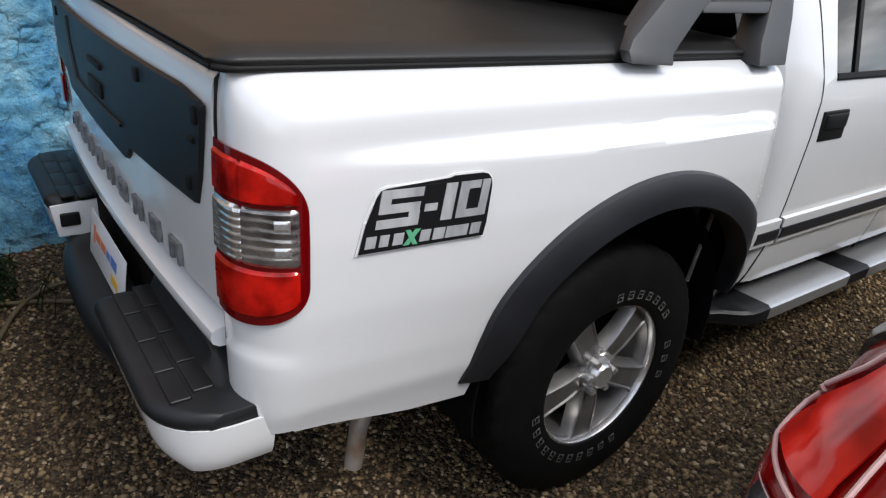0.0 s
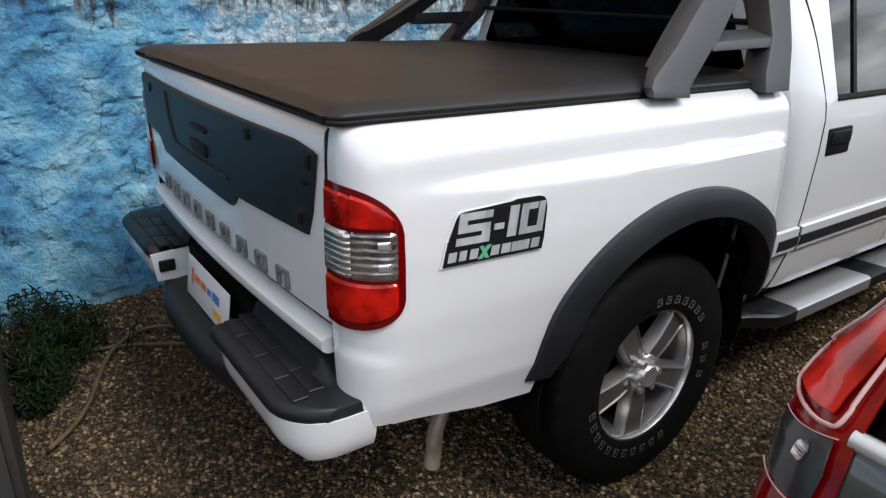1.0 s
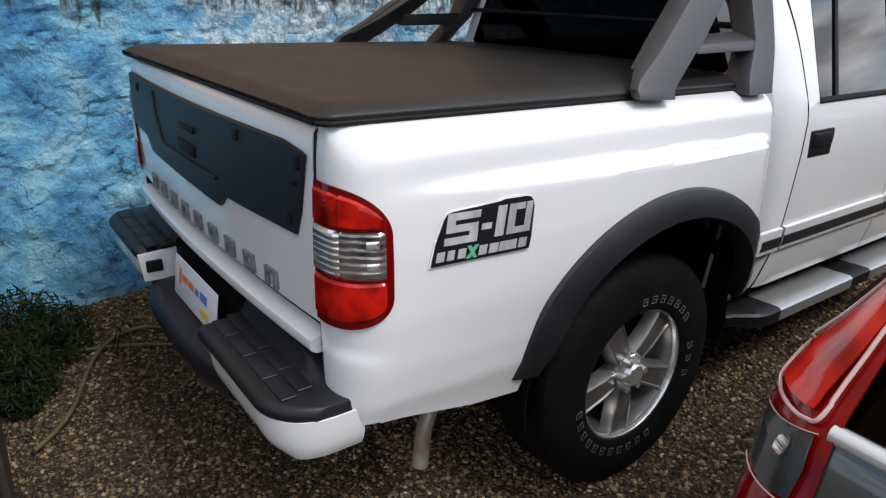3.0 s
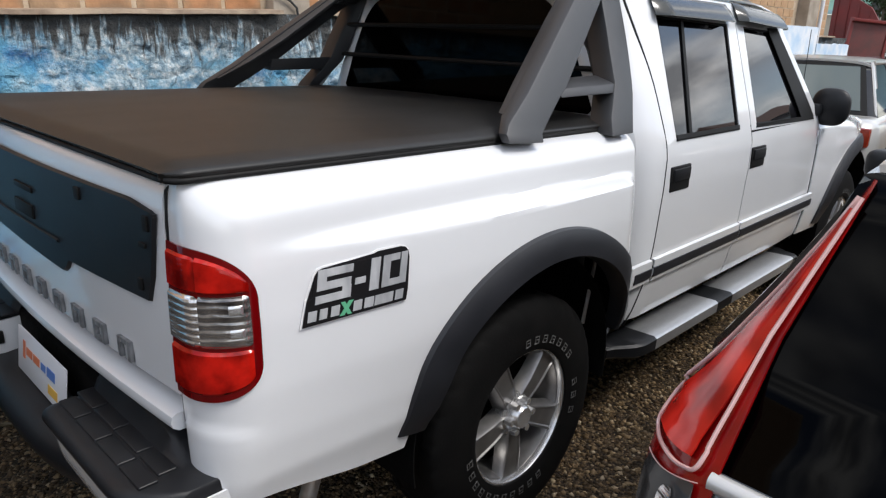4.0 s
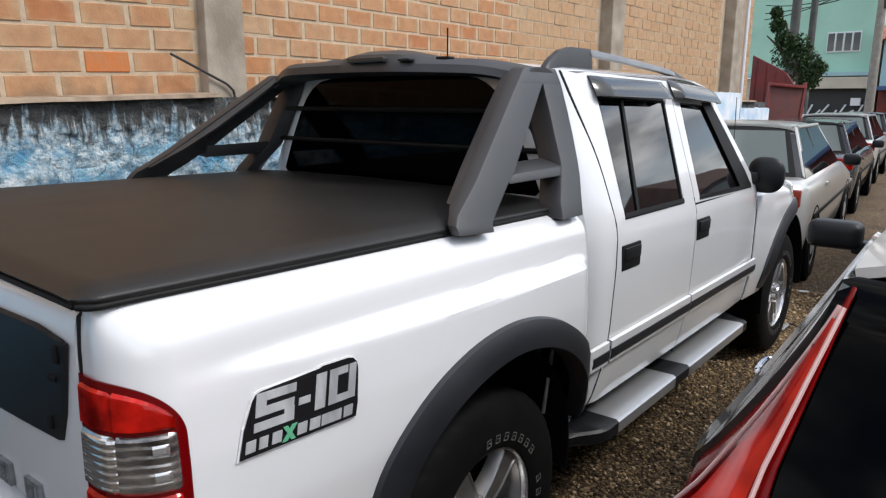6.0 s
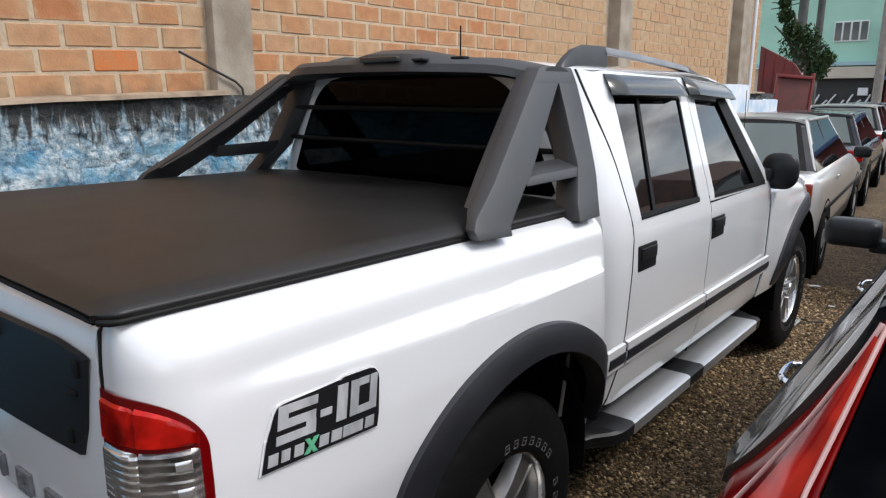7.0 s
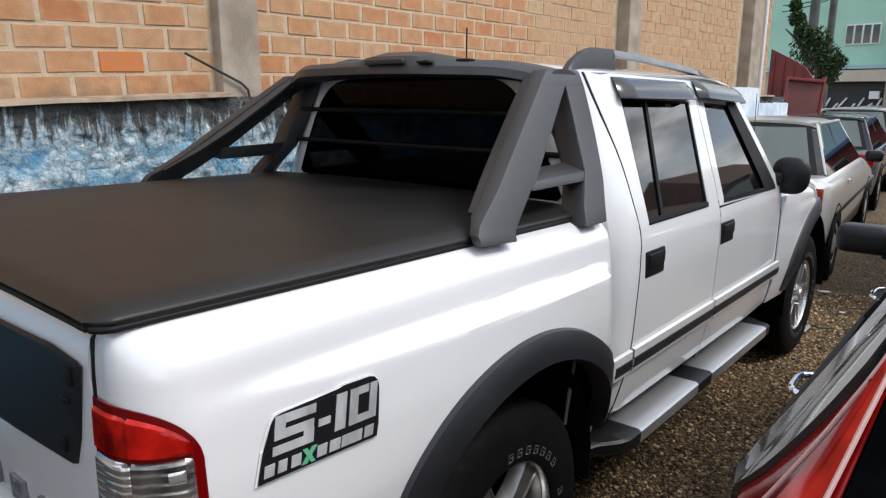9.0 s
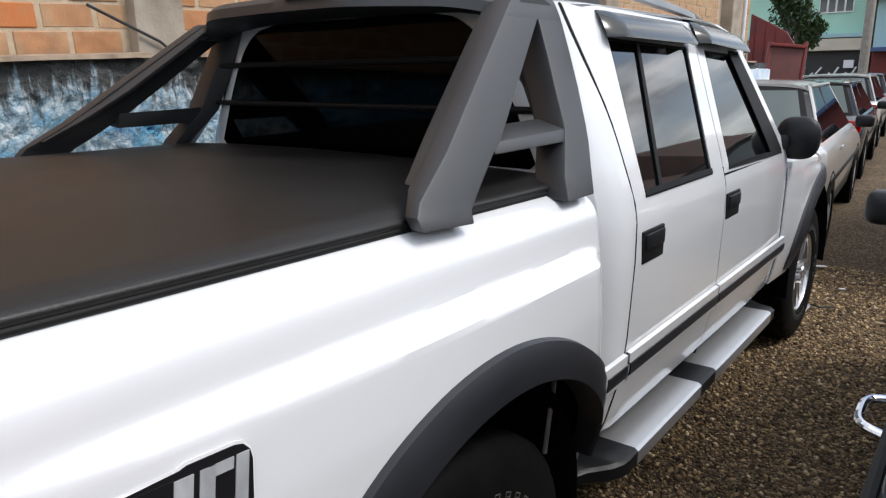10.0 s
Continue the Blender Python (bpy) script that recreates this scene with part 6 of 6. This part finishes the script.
BEAD = mat("pale_lens_bead", (0.60, 0.36, 0.34), 0.15, coat=0.5, specular=0.6)
for sx in (-1, 1):
    hl = hpart("tail_lamp", pillar_lamp(sx, 0.60, 1.272, 0.0, 1.0, 0.008, 40), HATCH_RED, lab="tall red pillar tail lamp with a smoked lower lens")
    hpart("red_lens", lamp_band(sx, lambda s: upper_edge(s) + 0.014, lambda s: 1.235, 0.17, 0.62, 0.0140, 0), HATCH_LENS, hl)
    hpart("smoked_lens", lamp_band(sx, lambda s: 0.832 - 0.055 * s, lambda s: 0.922 - 0.078 * s, 0.07, 0.47, 0.0145, 9.0), SMOKED_LENS, hl)
    hpart("bulb_reflector", lamp_band(sx, lambda s: 0.866 - 0.06 * (s - 0.2), lambda s: 0.894 - 0.08 * (s - 0.2), 0.17, 0.24, 0.0170, 2.4), CLEAR_LENS, hl)
    hpart("lens_bead", lamp_line(sx, [(1.25, 0.74), (1.10, 0.73), (1.0, 0.71), (0.935, 0.68), (0.905, 0.62), (0.906, 0.52), (0.914, 0.35), (0.922, 0.18), (0.934, 0.105), (0.985, 0.115), (1.04, 0.13), (1.12, 0.15), (1.25, 0.20)], 0.0032), BEAD, hl)
    hpart("lens_bead", lamp_line(sx, [(0.803, 0.49), (0.808, 0.40), (0.818, 0.20), (0.824, 0.06)], 0.0013), BEAD, hl)
    hpart("lens_bead", lamp_line(sx, [(0.887, 0.47), (0.894, 0.38), (0.908, 0.20), (0.918, 0.07)], 0.0009), BEAD, hl)
    # quarter pillar between lamp and rear door, then door pillars
    rows = []
    for z in span(0.925, 1.268, 12):
        u0 = lamp_u(min(z, 1.31))
        row = [h_corner(z, u0 + (1 - u0) * k / 5, 0.002) for k in range(6)]
        xe, ye = row[-1]
        row += [(h_half(z) + 0.002, ye + d * (1 - 0.5 * (z - 0.925) / 0.41)) for d in (0.08, 0.17)]
        rows.append([(HX + sx * x, y, z) for x, y in row])
    hpart("pillar", sheet(rows, thick=0.014), GREYCAR)
    for y_b, y_t, wide in [(1.72, 1.62, 0.10), (3.22, 2.36, 0.09)]:
        rows = []
        for z in span(0.925, 1.278, 9):
            t = (z - 0.925) / 0.41
            y0 = y_b + (y_t - y_b) * t
            rows.append([(HX + sx * (h_half(z) + 0.002), y0 + wide * (1 - 0.45 * t) * s, z) for s in (0, 0.25, 0.5, 0.75, 1)])
        hpart("pillar", sheet(rows, thick=0.014), GREYCAR)
    hpart("roof_drip", tube([(HX + sx * 0.632, 0.72, 1.290), (HX + sx * 0.628, 1.5, 1.306), (HX + sx * 0.612, 2.42, 1.268)], 0.006, 8), SEAL)
    hpart("belt_strip", tube([(HX + sx * 0.834, 0.72, 0.930), (HX + sx * 0.837, 1.7, 0.932), (HX + sx * 0.837, 3.1, 0.930)], 0.009, 8), SEAL)
    hpart("door_mirror", box(HX + sx * 0.975, 2.50, 1.015, 0.185, 0.11, 0.105, 0.040, 4), BLACK_PLASTIC, lab="black door mirror")
    hpart("mirror_arm", box(HX + sx * 0.86, 2.53, 0.968, 0.12, 0.07, 0.05, 0.015), BLACK_PLASTIC)
    for y in (1.24, 2.20):
        hpart("door_handle", tube(smooth_path([(HX + sx * 0.847, y - 0.055, 0.882), (HX + sx * 0.880, y - 0.040, 0.886), (HX + sx * 0.887, y, 0.890), (HX + sx * 0.880, y + 0.045, 0.894), (HX + sx * 0.842, y + 0.06, 0.896)], 5), 0.0075, 10), CHROME, lab="chrome door handle")
hpart("hatch_edge", tube([(HX - 0.670, 0.264, 0.918), (HX - 0.3, 0.246, 0.918), (HX + 0.3, 0.246, 0.918), (HX + 0.670, 0.264, 0.918)], 0.013, 24), SILVER)
hpart("rear_wiper", tube([(HX, 0.25, 0.97), (HX - 0.25, 0.31, 1.02), (HX - 0.30, 0.345, 1.04)], 0.006, 8), SEAL)
hpart("rear_bumper", box(HX, 0.17, 0.44, 1.56, 0.18, 0.26, 0.06, 3), GREYCAR)
hpart("number_plate", box(HX, 0.13, 0.76, 0.40, 0.010, 0.13, 0.002), PLATE)
for sx in (-1, 1):
    for y in (0.95, 3.35):
        wb = lathe_x([(-0.08, 0.19), (-0.08, 0.27), (-0.06, 0.29), (0.06, 0.29), (0.085, 0.265), (0.085, 0.20), (0.06, 0.185)], 40)
        o = hpart("wheel", wb, RUBBER)
        o.matrix_basis = pose(HX + sx * 0.79, y, 0.29)
        hb = lathe_x([(0.06, 0.19), (0.075, 0.18), (0.07, 0.10), (0.082, 0.05), (0.082, 0.001)], 30)
        bmesh.ops.scale(hb, vec=(sx, 1, 1), verts=hb.verts)
        hpart("wheel_trim", hb, ALU, o)


# ---- far end of the street ----
green = thing("house", (-7.05, 40, 0), "mint green two-storey house with a shop below", "house")
green.scale = (1, 1, 0.91)
GI = Matrix.Translation((6.3, -40, 0))


def gpart(nm, bm, m, lab="", sm=False):
    o = part(nm, bm, m, green, lab, smooth=sm)
    o.matrix_parent_inverse = GI
    return o


gpart("wall", box(-6.6, 43, 6.1, 6.2, 6, 5.8), GREEN_WALL)
gpart("parapet", box(-6.6, 42.95, 9.2, 6.4, 6.2, 0.4, 0.02), CREAM)
gpart("ledge", box(-6.4, 39.8, 3.25, 5.9, 0.5, 0.22, 0.02), BLUE_HOUSE)
gpart("shop_sign", box(-5.3, 39.75, 2.78, 3.8, 0.35, 0.62, 0.02), CREAM)
gpart("shop_void", box(-5.0, 40.4, 1.2, 3.4, 0.6, 2.5), IRON)
gpart("ground_wall", box(-8.3, 43, 1.55, 2.9, 6, 3.1), CREAM)
gpart("side_wall", box(-5.0, 43.6, 1.55, 3.4, 5, 3.1), CREAM)
for i, (x, y, w, h) in enumerate([(-4.80, 39.98, 1.52, 1.08)]):
    wf = gpart("window", box(x, y, 4.98, w, 0.12, h, 0.01), PLATE)
    for k in range(4):
        o = part("pane", box(x - w / 2 + w * (k + 0.5) / 4, y - 0.07, 4.98, w / 4 - 0.09, 0.03, h - 0.14), GLASS, wf, smooth=False)
for k in range(7):
    gpart("shop_fitting", tube([(-6.3 + 0.38 * k, 39.95, 0.6 + 0.2 * (k % 3)), (-5.9 + 0.38 * k, 39.95, 1.6 - 0.3 * (k % 2))], 0.05, 6), PLATE, sm=True)
gpart("shop_box", box(-3.95, 39.9, 1.75, 0.45, 0.2, 0.42, 0.03), PLATE)

blue = thing("house", (-1.33, 39, 0), "pale blue house with a terracotta tile roof", "house")
blue.scale = (1, 1, 0.91)
BI = Matrix.Translation((0.6, -39, 0))


def bpart(nm, bm, m, lab="", sm=False):
    o = part(nm, bm, m, blue, lab, smooth=sm)
    o.matrix_parent_inverse = BI
    return o


bpart("wall", box(0.2, 42.5, 3.8, 6.4, 6, 2.6), BLUE_HOUSE)
bpart("roof", slab([(-3.3, 39.0, 4.95), (-3.3, 42.5, 6.2), (-3.3, 46, 4.95)], (7.0, 0, 0)), TERRACOTTA)
for k in range(17):
    bpart("roof_tile_row", tube([(-3.25 + 0.42 * k, 38.95, 5.0), (-3.25 + 0.42 * k, 42.5, 6.25)], 0.09, 6), TERRACOTTA, sm=True)
bpart("awning", box(0.2, 39.1, 2.45, 6.4, 1.0, 0.22, 0.03), mat("blue_awning", (0.06, 0.10, 0.22), 0.7))
bpart("ground_wall", box(0.2, 42.5, 1.2, 6.4, 5.8, 2.4), RED_METAL)
bw = bpart("window", box(-1.45, 39.45, 4.0, 0.8, 0.1, 1.0, 0.01), PLATE)
part("pane", box(-1.45, 39.38, 4.0, 0.66, 0.02, 0.86), GLASS, bw, smooth=False)
bpart("vent_slot", box(-2.1, 39.46, 4.45, 0.6, 0.06, 0.10), IRON)


def pole(x, y, h, r, label, tone=POLE):
    t = thing("utility_pole", (x, y, 0), label, "pole")
    o = part("pole", tube([(0, 0, 0), (0, 0, h * 0.5), (0, 0, h)], [r, r * 0.9, r * 0.75], 14), tone, t)
    part("crossarm", box(0, 0, h - 0.7, 1.4, 0.1, 0.12, 0.01), POLE, t)
    part("insulator_rack", box(0.12, -0.1, h * 0.62, 0.12, 0.1, 0.7, 0.02), IRON, t)
    return t


pole(-3.52, 36.0, 9.5, 0.20, "grey concrete utility pole at the street corner")
pole(-2.37, 17.0, 8.0, 0.11, "slim dark utility pole beside the red hoarding", SLIM_POLE)
pole(-2.12, 17.5, 8.0, 0.085, "slim dark utility pole beside the red hoarding", SLIM_POLE)


def cable(a, b, sag):
    a, b = Vector(a), Vector(b)
    pts = [a.lerp(b, t) - Vector((0, 0, 4 * sag * t * (1 - t))) for t in span(0, 1, 14)]
    tagged(part("cable", tube(pts, 0.024, 6), CABLE), "thin black overhead cable sagging between poles", "cable")


for i, (za, zb, sag) in enumerate([(7.4, 8.6, 1.5), (6.9, 8.2, 1.2), (6.6, 7.3, 0.9), (6.3, 6.6, 0.6), (6.1, 6.2, 0.4)]):
    cable((-2.37 + 0.06 * i, 17.0, za), (-3.52, 36.0, zb), sag)

for za, zb, sag in [(6.9, 7.6, 0.5), (6.4, 6.9, 0.7), (6.0, 6.5, 0.3), (5.7, 7.2, 0.6)]:
    cable((-9.0, 38.5, za), (-3.52, 36.0, zb), sag * 0.6)
    cable((-3.52, 36.0, zb), (6.0, 34.0, za + 0.4), sag)

# red hoarding and gate past the end of the block wall
hoard = thing("hoarding", (-1.51, 13.0, 0), "dark red sheet-metal hoarding", "hoarding")
part("sheet", slab([(-0.60, 0.2, 0), (0.28, 0.2, 0), (0.28, 0.2, 1.62), (0.0, 0.2, 2.03), (-0.22, 0.2, 2.16), (-0.60, 0.2, 2.36)], (0, 0.05, 0), 0.006), RED_METAL, hoard)
for k in range(5):
    x = -0.52 + 0.17 * k
    h = table(x, [-0.60, -0.22, 0.0, 0.28], [2.36, 2.16, 2.03, 1.62]) - 0.02
    part("rib", box(x, 0.19, h / 2, 0.012, 0.02, h, 0.004), RED_METAL, hoard)
gate2 = thing("metal_gate", (-1.44, 12.85, 0), "leaning red metal gate panel with a pale edge", "gate")
GATE_TURN = pose(0, 0, 0, 0, 4, 48)
part("gate_sheet", box(0, 0, 0.92, 0.66, 0.03, 1.72, 0.005, m=GATE_TURN), mat("rust_red_metal", (0.13, 0.03, 0.025), 0.6, var=(0.09, 0.03, 0.025), scale=6), gate2)
for k in (-1, 1):
    at = GATE_TURN @ Vector((0.33 * k, 0, 0))
    part("gate_post", box(at.x, at.y, 0.93, 0.05, 0.06, 1.86, 0.008, m=GATE_TURN), RED_METAL, gate2)
part("gate_rail", box(0.06, 0, 1.80, 0.66, 0.06, 0.05, 0.008, m=GATE_TURN), RED_METAL, gate2)


def leaf_cloud(n, centres, size, seed, wide=0.22):
    """Many small bent leaves round a set of clump centres."""
    rng = random.Random(seed)
    bm = bmesh.new()
    for _ in range(n):
        cx, cy, cz, r = rng.choice(centres)
        d = Vector((rng.gauss(0, 1), rng.gauss(0, 1), rng.gauss(0, 1))).normalized() * r * rng.random() ** 0.4
        p = Vector((cx, cy, cz)) + d
        m = Euler((rng.uniform(-1.2, 1.2), rng.uniform(-1.2, 1.2), rng.uniform(0, 6.3))).to_matrix()
        s = size * rng.uniform(0.6, 1.4)
        q = [p + m @ Vector(v) * s for v in ((-0.5, 0, 0), (0, -wide, 0.06), (0.5, 0, -0.05), (0, wide, 0.06))]
        bm.faces.new([bm.verts.new(v) for v in q])
    return bm


tree = thing("tree", (-2.16, 15.6, 0), "small dark green street tree behind the red hoarding", "tree")
part("trunk", tube([(0.42, 0, 0), (0.41, 0, 1.2), (0.28, 0, 2.2), (-0.1, 0.1, 3.2)], [0.10, 0.085, 0.06, 0.02], 10), BARK, tree)
for a, b in [((0.12, 0, 2.0), (0.6, 0.1, 2.5)), ((0.05, 0, 2.3), (-0.4, 0, 2.9)), ((0.15, 0, 1.8), (0.7, -0.1, 2.1))]:
    part("limb", tube([a, [(p + q) / 2 + 0.04 for p, q in zip(a, b)], b], [0.04, 0.03, 0.012], 8), BARK, tree)
part("crown", leaf_cloud(3400, [(0.05, 0, 2.5, 0.34), (0.3, 0.1, 2.3, 0.38), (0.5, 0, 2.15, 0.32), (-0.05, 0, 2.8, 0.20), (-0.2, 0, 3.1, 0.16), (-0.25, 0, 3.35, 0.12), (0.66, 0, 2.2, 0.16), (0.25, 0, 2.65, 0.26), (0.5, 0, 1.95, 0.2)], 0.11, 5, 0.16), LEAF, tree, smooth=False)

weed = thing("weed_clump", (-0.88, -0.42, 0), "low dark green weeds growing from the gravel", "weeds")
part("leaves", leaf_cloud(2600, [(0, 0, 0.07, 0.13), (0.20, -0.08, 0.06, 0.11), (-0.12, 0.08, 0.08, 0.13), (-0.28, -0.06, 0.10, 0.14), (0.05, -0.12, 0.06, 0.10), (-0.20, 0.02, 0.09, 0.14), (0.30, -0.12, 0.04, 0.07)], 0.050, 9, 0.10), WEED, weed, smooth=False)


def stems():
    rng = random.Random(3)
    bm = bmesh.new()
    for _ in range(26):
        x, y = rng.uniform(-0.22, 0.18), rng.uniform(-0.25, 0.28)
        tube([(x, y, 0), (x + rng.uniform(-0.03, 0.03), y + rng.uniform(-0.03, 0.03), 0.08), (x + rng.uniform(-0.08, 0.08), y + rng.uniform(-0.08, 0.08), 0.19)], [0.003, 0.0025, 0.001], 5, bm)
    return bm


tagged(part("stems", stems(), WEED, weed), kind="stuff")

hose_pts = [(-0.55, 0.32, 0.015), (-0.76, 0.19, 0.015), (-0.908, 0.055, 0.015), (-0.985, -0.03, 0.015), (-0.965, -0.14, 0.018), (-0.845, -0.249, 0.02), (-0.651, -0.333, 0.015), (-0.51, -0.384, 0.015), (-0.381, -0.456, 0.015), (-0.29, -0.54, 0.015)]


tagged(part("garden_hose", tube(smooth_path(hose_pts, 8), 0.0085, 10), HOSE), "olive-brown garden hose lying on the gravel", "hose")
tagged(part("garden_hose", tube(smooth_path([(-0.50, 0.40, 0.012), (-0.65, 0.17, 0.012), (-0.785, 0.0, 0.012), (-0.874, -0.158, 0.012), (-0.92, -0.30, 0.012)], 8), 0.008, 10), HOSE), "olive-brown garden hose lying on the gravel", "hose")

# steel rod standing out of the coping beside the column
rod = thing("steel_rod", (-1.50, 1.80, WALL_TOP + 0.035), "thin bent dark steel rod sticking out of the wall", "rod")
part("rod", tube([(0.02, 0.0, -0.05), (0.02, -0.01, 0.02), (0.02, -0.05, 0.055), (0.02, -0.36, 0.195)], 0.007, 8), IRON, rod)

# daubed white sheets above the far stretch of the low wall
for y0, y1, top in [(7.3, 8.15, 1.66), (8.2, 9.9, 1.64), (9.95, 11.45, 1.43)]:
    rows = []
    for y in span(y0, y1, 12):
        t = top + 0.03 * noise.noise((y * 6, 3, 1))
        rows.append([(-1.30 + 0.02 * noise.noise((y * 3, z, 0)), y, z) for z in span(-0.02, t, 14)])
    tagged(part("wall_sheet", sheet(rows, thick=0.03), WHITE_WALL), "white sheet daubed with blue, fixed along the low wall", "sheet")
tagged(part("drain_pipe", tube([(-1.42, 10.38, 0.2), (-1.42, 10.38, 4.2)], 0.028, 10), PLATE), "slim white drain pipe on the end column", "pipe")
for x, y, s in [(0.657, 5.57, 0.05), (0.88, 5.05, 0.025)]:
    tagged(part("litter", box(x, y, 0.012, s * 1.6, s * 0.6, 0.006, 0.001, m=pose(0, 0, 0, 4, 3, 35)), STRAW), "small scrap of white litter on the gravel", "litter")

rows = []
for u in span(0, 1, 9):
    rows.append([(0.68 + 0.11 * u + 0.01 * noise.noise((u * 5, v * 5, 2)), 4.42 + 0.14 * v, 0.012 + 0.022 * abs(noise.noise((u * 4, v * 4, 7)))) for v in span(0, 1, 9)])
tagged(part("plastic_scrap", sheet(rows, thick=0.001), mat("cloudy_plastic", (0.42, 0.42, 0.41), 0.25, transmission=0.4), sharp=20), "crumpled scrap of clear plastic on the gravel", "litter")
tagged(part("twig", tube([(0.74, 4.55, 0.012), (0.79, 4.58, 0.016), (0.84, 4.56, 0.012), (0.91, 4.61, 0.014)], 0.006, 6), IRON), "dark twig lying on the gravel", "twig")

# opposite side of the street, seen mirrored in the truck's windows
for at_y, half_len, eave, ridge, tone in [(5, 6.5, 2.7, 4.3, CREAM), (19, 5.5, 2.5, 3.5, BLUE_HOUSE), (30, 4.5, 2.9, 4.6, CREAM), (41, 5.5, 2.6, 3.9, CREAM), (53, 5.0, 3.0, 4.8, BLUE_HOUSE)]:
    opp = thing("house", (11, at_y, 0), "low rendered house with a terracotta roof across the street", "house")
    part("wall", box(0, 0, eave / 2, 5, half_len * 2, eave), tone, opp, smooth=False)
    part("roof", slab([(-3.0, -half_len - 0.4, eave - 0.1), (0, -half_len - 0.4, ridge), (3.0, -half_len - 0.4, eave - 0.1)], (0, half_len * 2 + 0.8, 0)), OLD_TILE, opp, smooth=False)
    part("gate", box(-2.52, -half_len * 0.6, 1.1, 0.06, half_len * 0.5, 2.2, 0.01), IRON, opp)
    for k in range(2):
        f = part("window", box(-2.53, half_len * (0.1 + 0.45 * k), 1.6, 0.08, 1.4, 1.1, 0.01), PLATE, opp)
        part("pane", box(-2.59, half_len * (0.1 + 0.45 * k), 1.6, 0.03, 1.25, 0.95), GLASS, f, smooth=False)
# dark panel added for an unidentified dark edge; it also shades the gravel
shade_panel = thing("dark_shade_panel", (-0.52, -0.62, 0), "dark panel added behind the pickup for a dark edge and shade", "screen")
part("sheet", box(0, 0, 0.42, 1.70, 0.02, 0.84, 0.004), mat("dark_panel", (0.02, 0.018, 0.016), 0.6, var=(0.035, 0.03, 0.025), scale=5), shade_panel)
for x in (-0.84, 0.0, 0.84):
    part("post", box(x, -0.03, 0.43, 0.05, 0.04, 0.86, 0.004), IRON, shade_panel)
# added wall out of view, holding back sky light from behind
tagged(part("unseen_south_wall", box(3.0, -9.0, 1.5, 16.0, 0.2, 3.0), CONCRETE, smooth=False), "unseen plain wall added behind the camera to block low sky", "wall", kind="structure")

# ---- clay blocks of the tall wall ----
def brick_mesh(wy, wz):
    bm = box(0, 0, 0, 0.10, wy, wz, 0.004, 1)
    me = bpy.data.meshes.new("brick")
    bm.to_mesh(me)
    bm.free()
    me.materials.append(BRICK)
    return me


def course_rise(y):
    """The first bay's courses run with the falling wall top."""
    return 0.036 * (min(y, 1.7) - 1.7)


full_brick, half_brick = brick_mesh(PITCH_Y - 0.021, PITCH_Z - 0.013), brick_mesh(PITCH_Y * 0.5 - 0.021, PITCH_Z - 0.013)
rest = bmesh.new()
rng = random.Random(11)
made = 0
for b0, b1 in BAYS:
    for c in range(COURSES):
        z = BRICK_Z0 + PITCH_Z * (c + 0.5)
        y = b0 - (PITCH_Y * 0.5 if c % 2 else 0) - 0.0445 * (b0 < 0)
        while y < b1 - 0.03:
            a, b = max(y, b0), min(y + PITCH_Y, b1)
            if b - a > 0.05:
                near = -0.6 < (a + b) / 2 < 4.6 and z < 2.55
                x = BRICK_X + 0.5 * 0 - 0.045 + rng.uniform(-0.003, 0.003)
                whole = b - a > PITCH_Y * 0.8
                if near and made < 300 and (whole or abs(b - a - PITCH_Y * 0.5) < 0.02):
                    o = new("brick", full_brick if whole else half_brick)
                    if whole and abs((a + b) / 2 - 1.11) < 0.115 and c == 2:
                        o.data = full_brick.copy()
                        o.data.materials.clear()
                        o.data.materials.append(ORANGE_BRICK)
                    o.parent = wall_core
                    o.location = (x, (a + b) / 2, z + course_rise((a + b) / 2) + rng.uniform(-0.002, 0.002))
                    o.rotation_euler = (rng.uniform(-0.008, 0.008) + (0.036 if b < 1.7 else 0.0), 0, rng.uniform(-0.006, 0.006))
                    made += 1
                else:
                    vs = [rest.verts.new((x + i * 0.05, (a + b) / 2 + j * ((b - a) / 2 - 0.010), z + course_rise((a + b) / 2) + k * (PITCH_Z / 2 - 0.0065))) for i in (-1, 1) for j in (-1, 1) for k in (-1, 1)]
                    for f in ((4, 6, 7, 5), (4, 5, 1, 0), (6, 2, 3, 7), (5, 7, 3, 1), (4, 0, 2, 6)):
                        rest.faces.new([vs[q] for q in f])
            y += PITCH_Y
tagged(part("brick_courses", rest, BRICK, wall_core, smooth=False), kind="stuff")
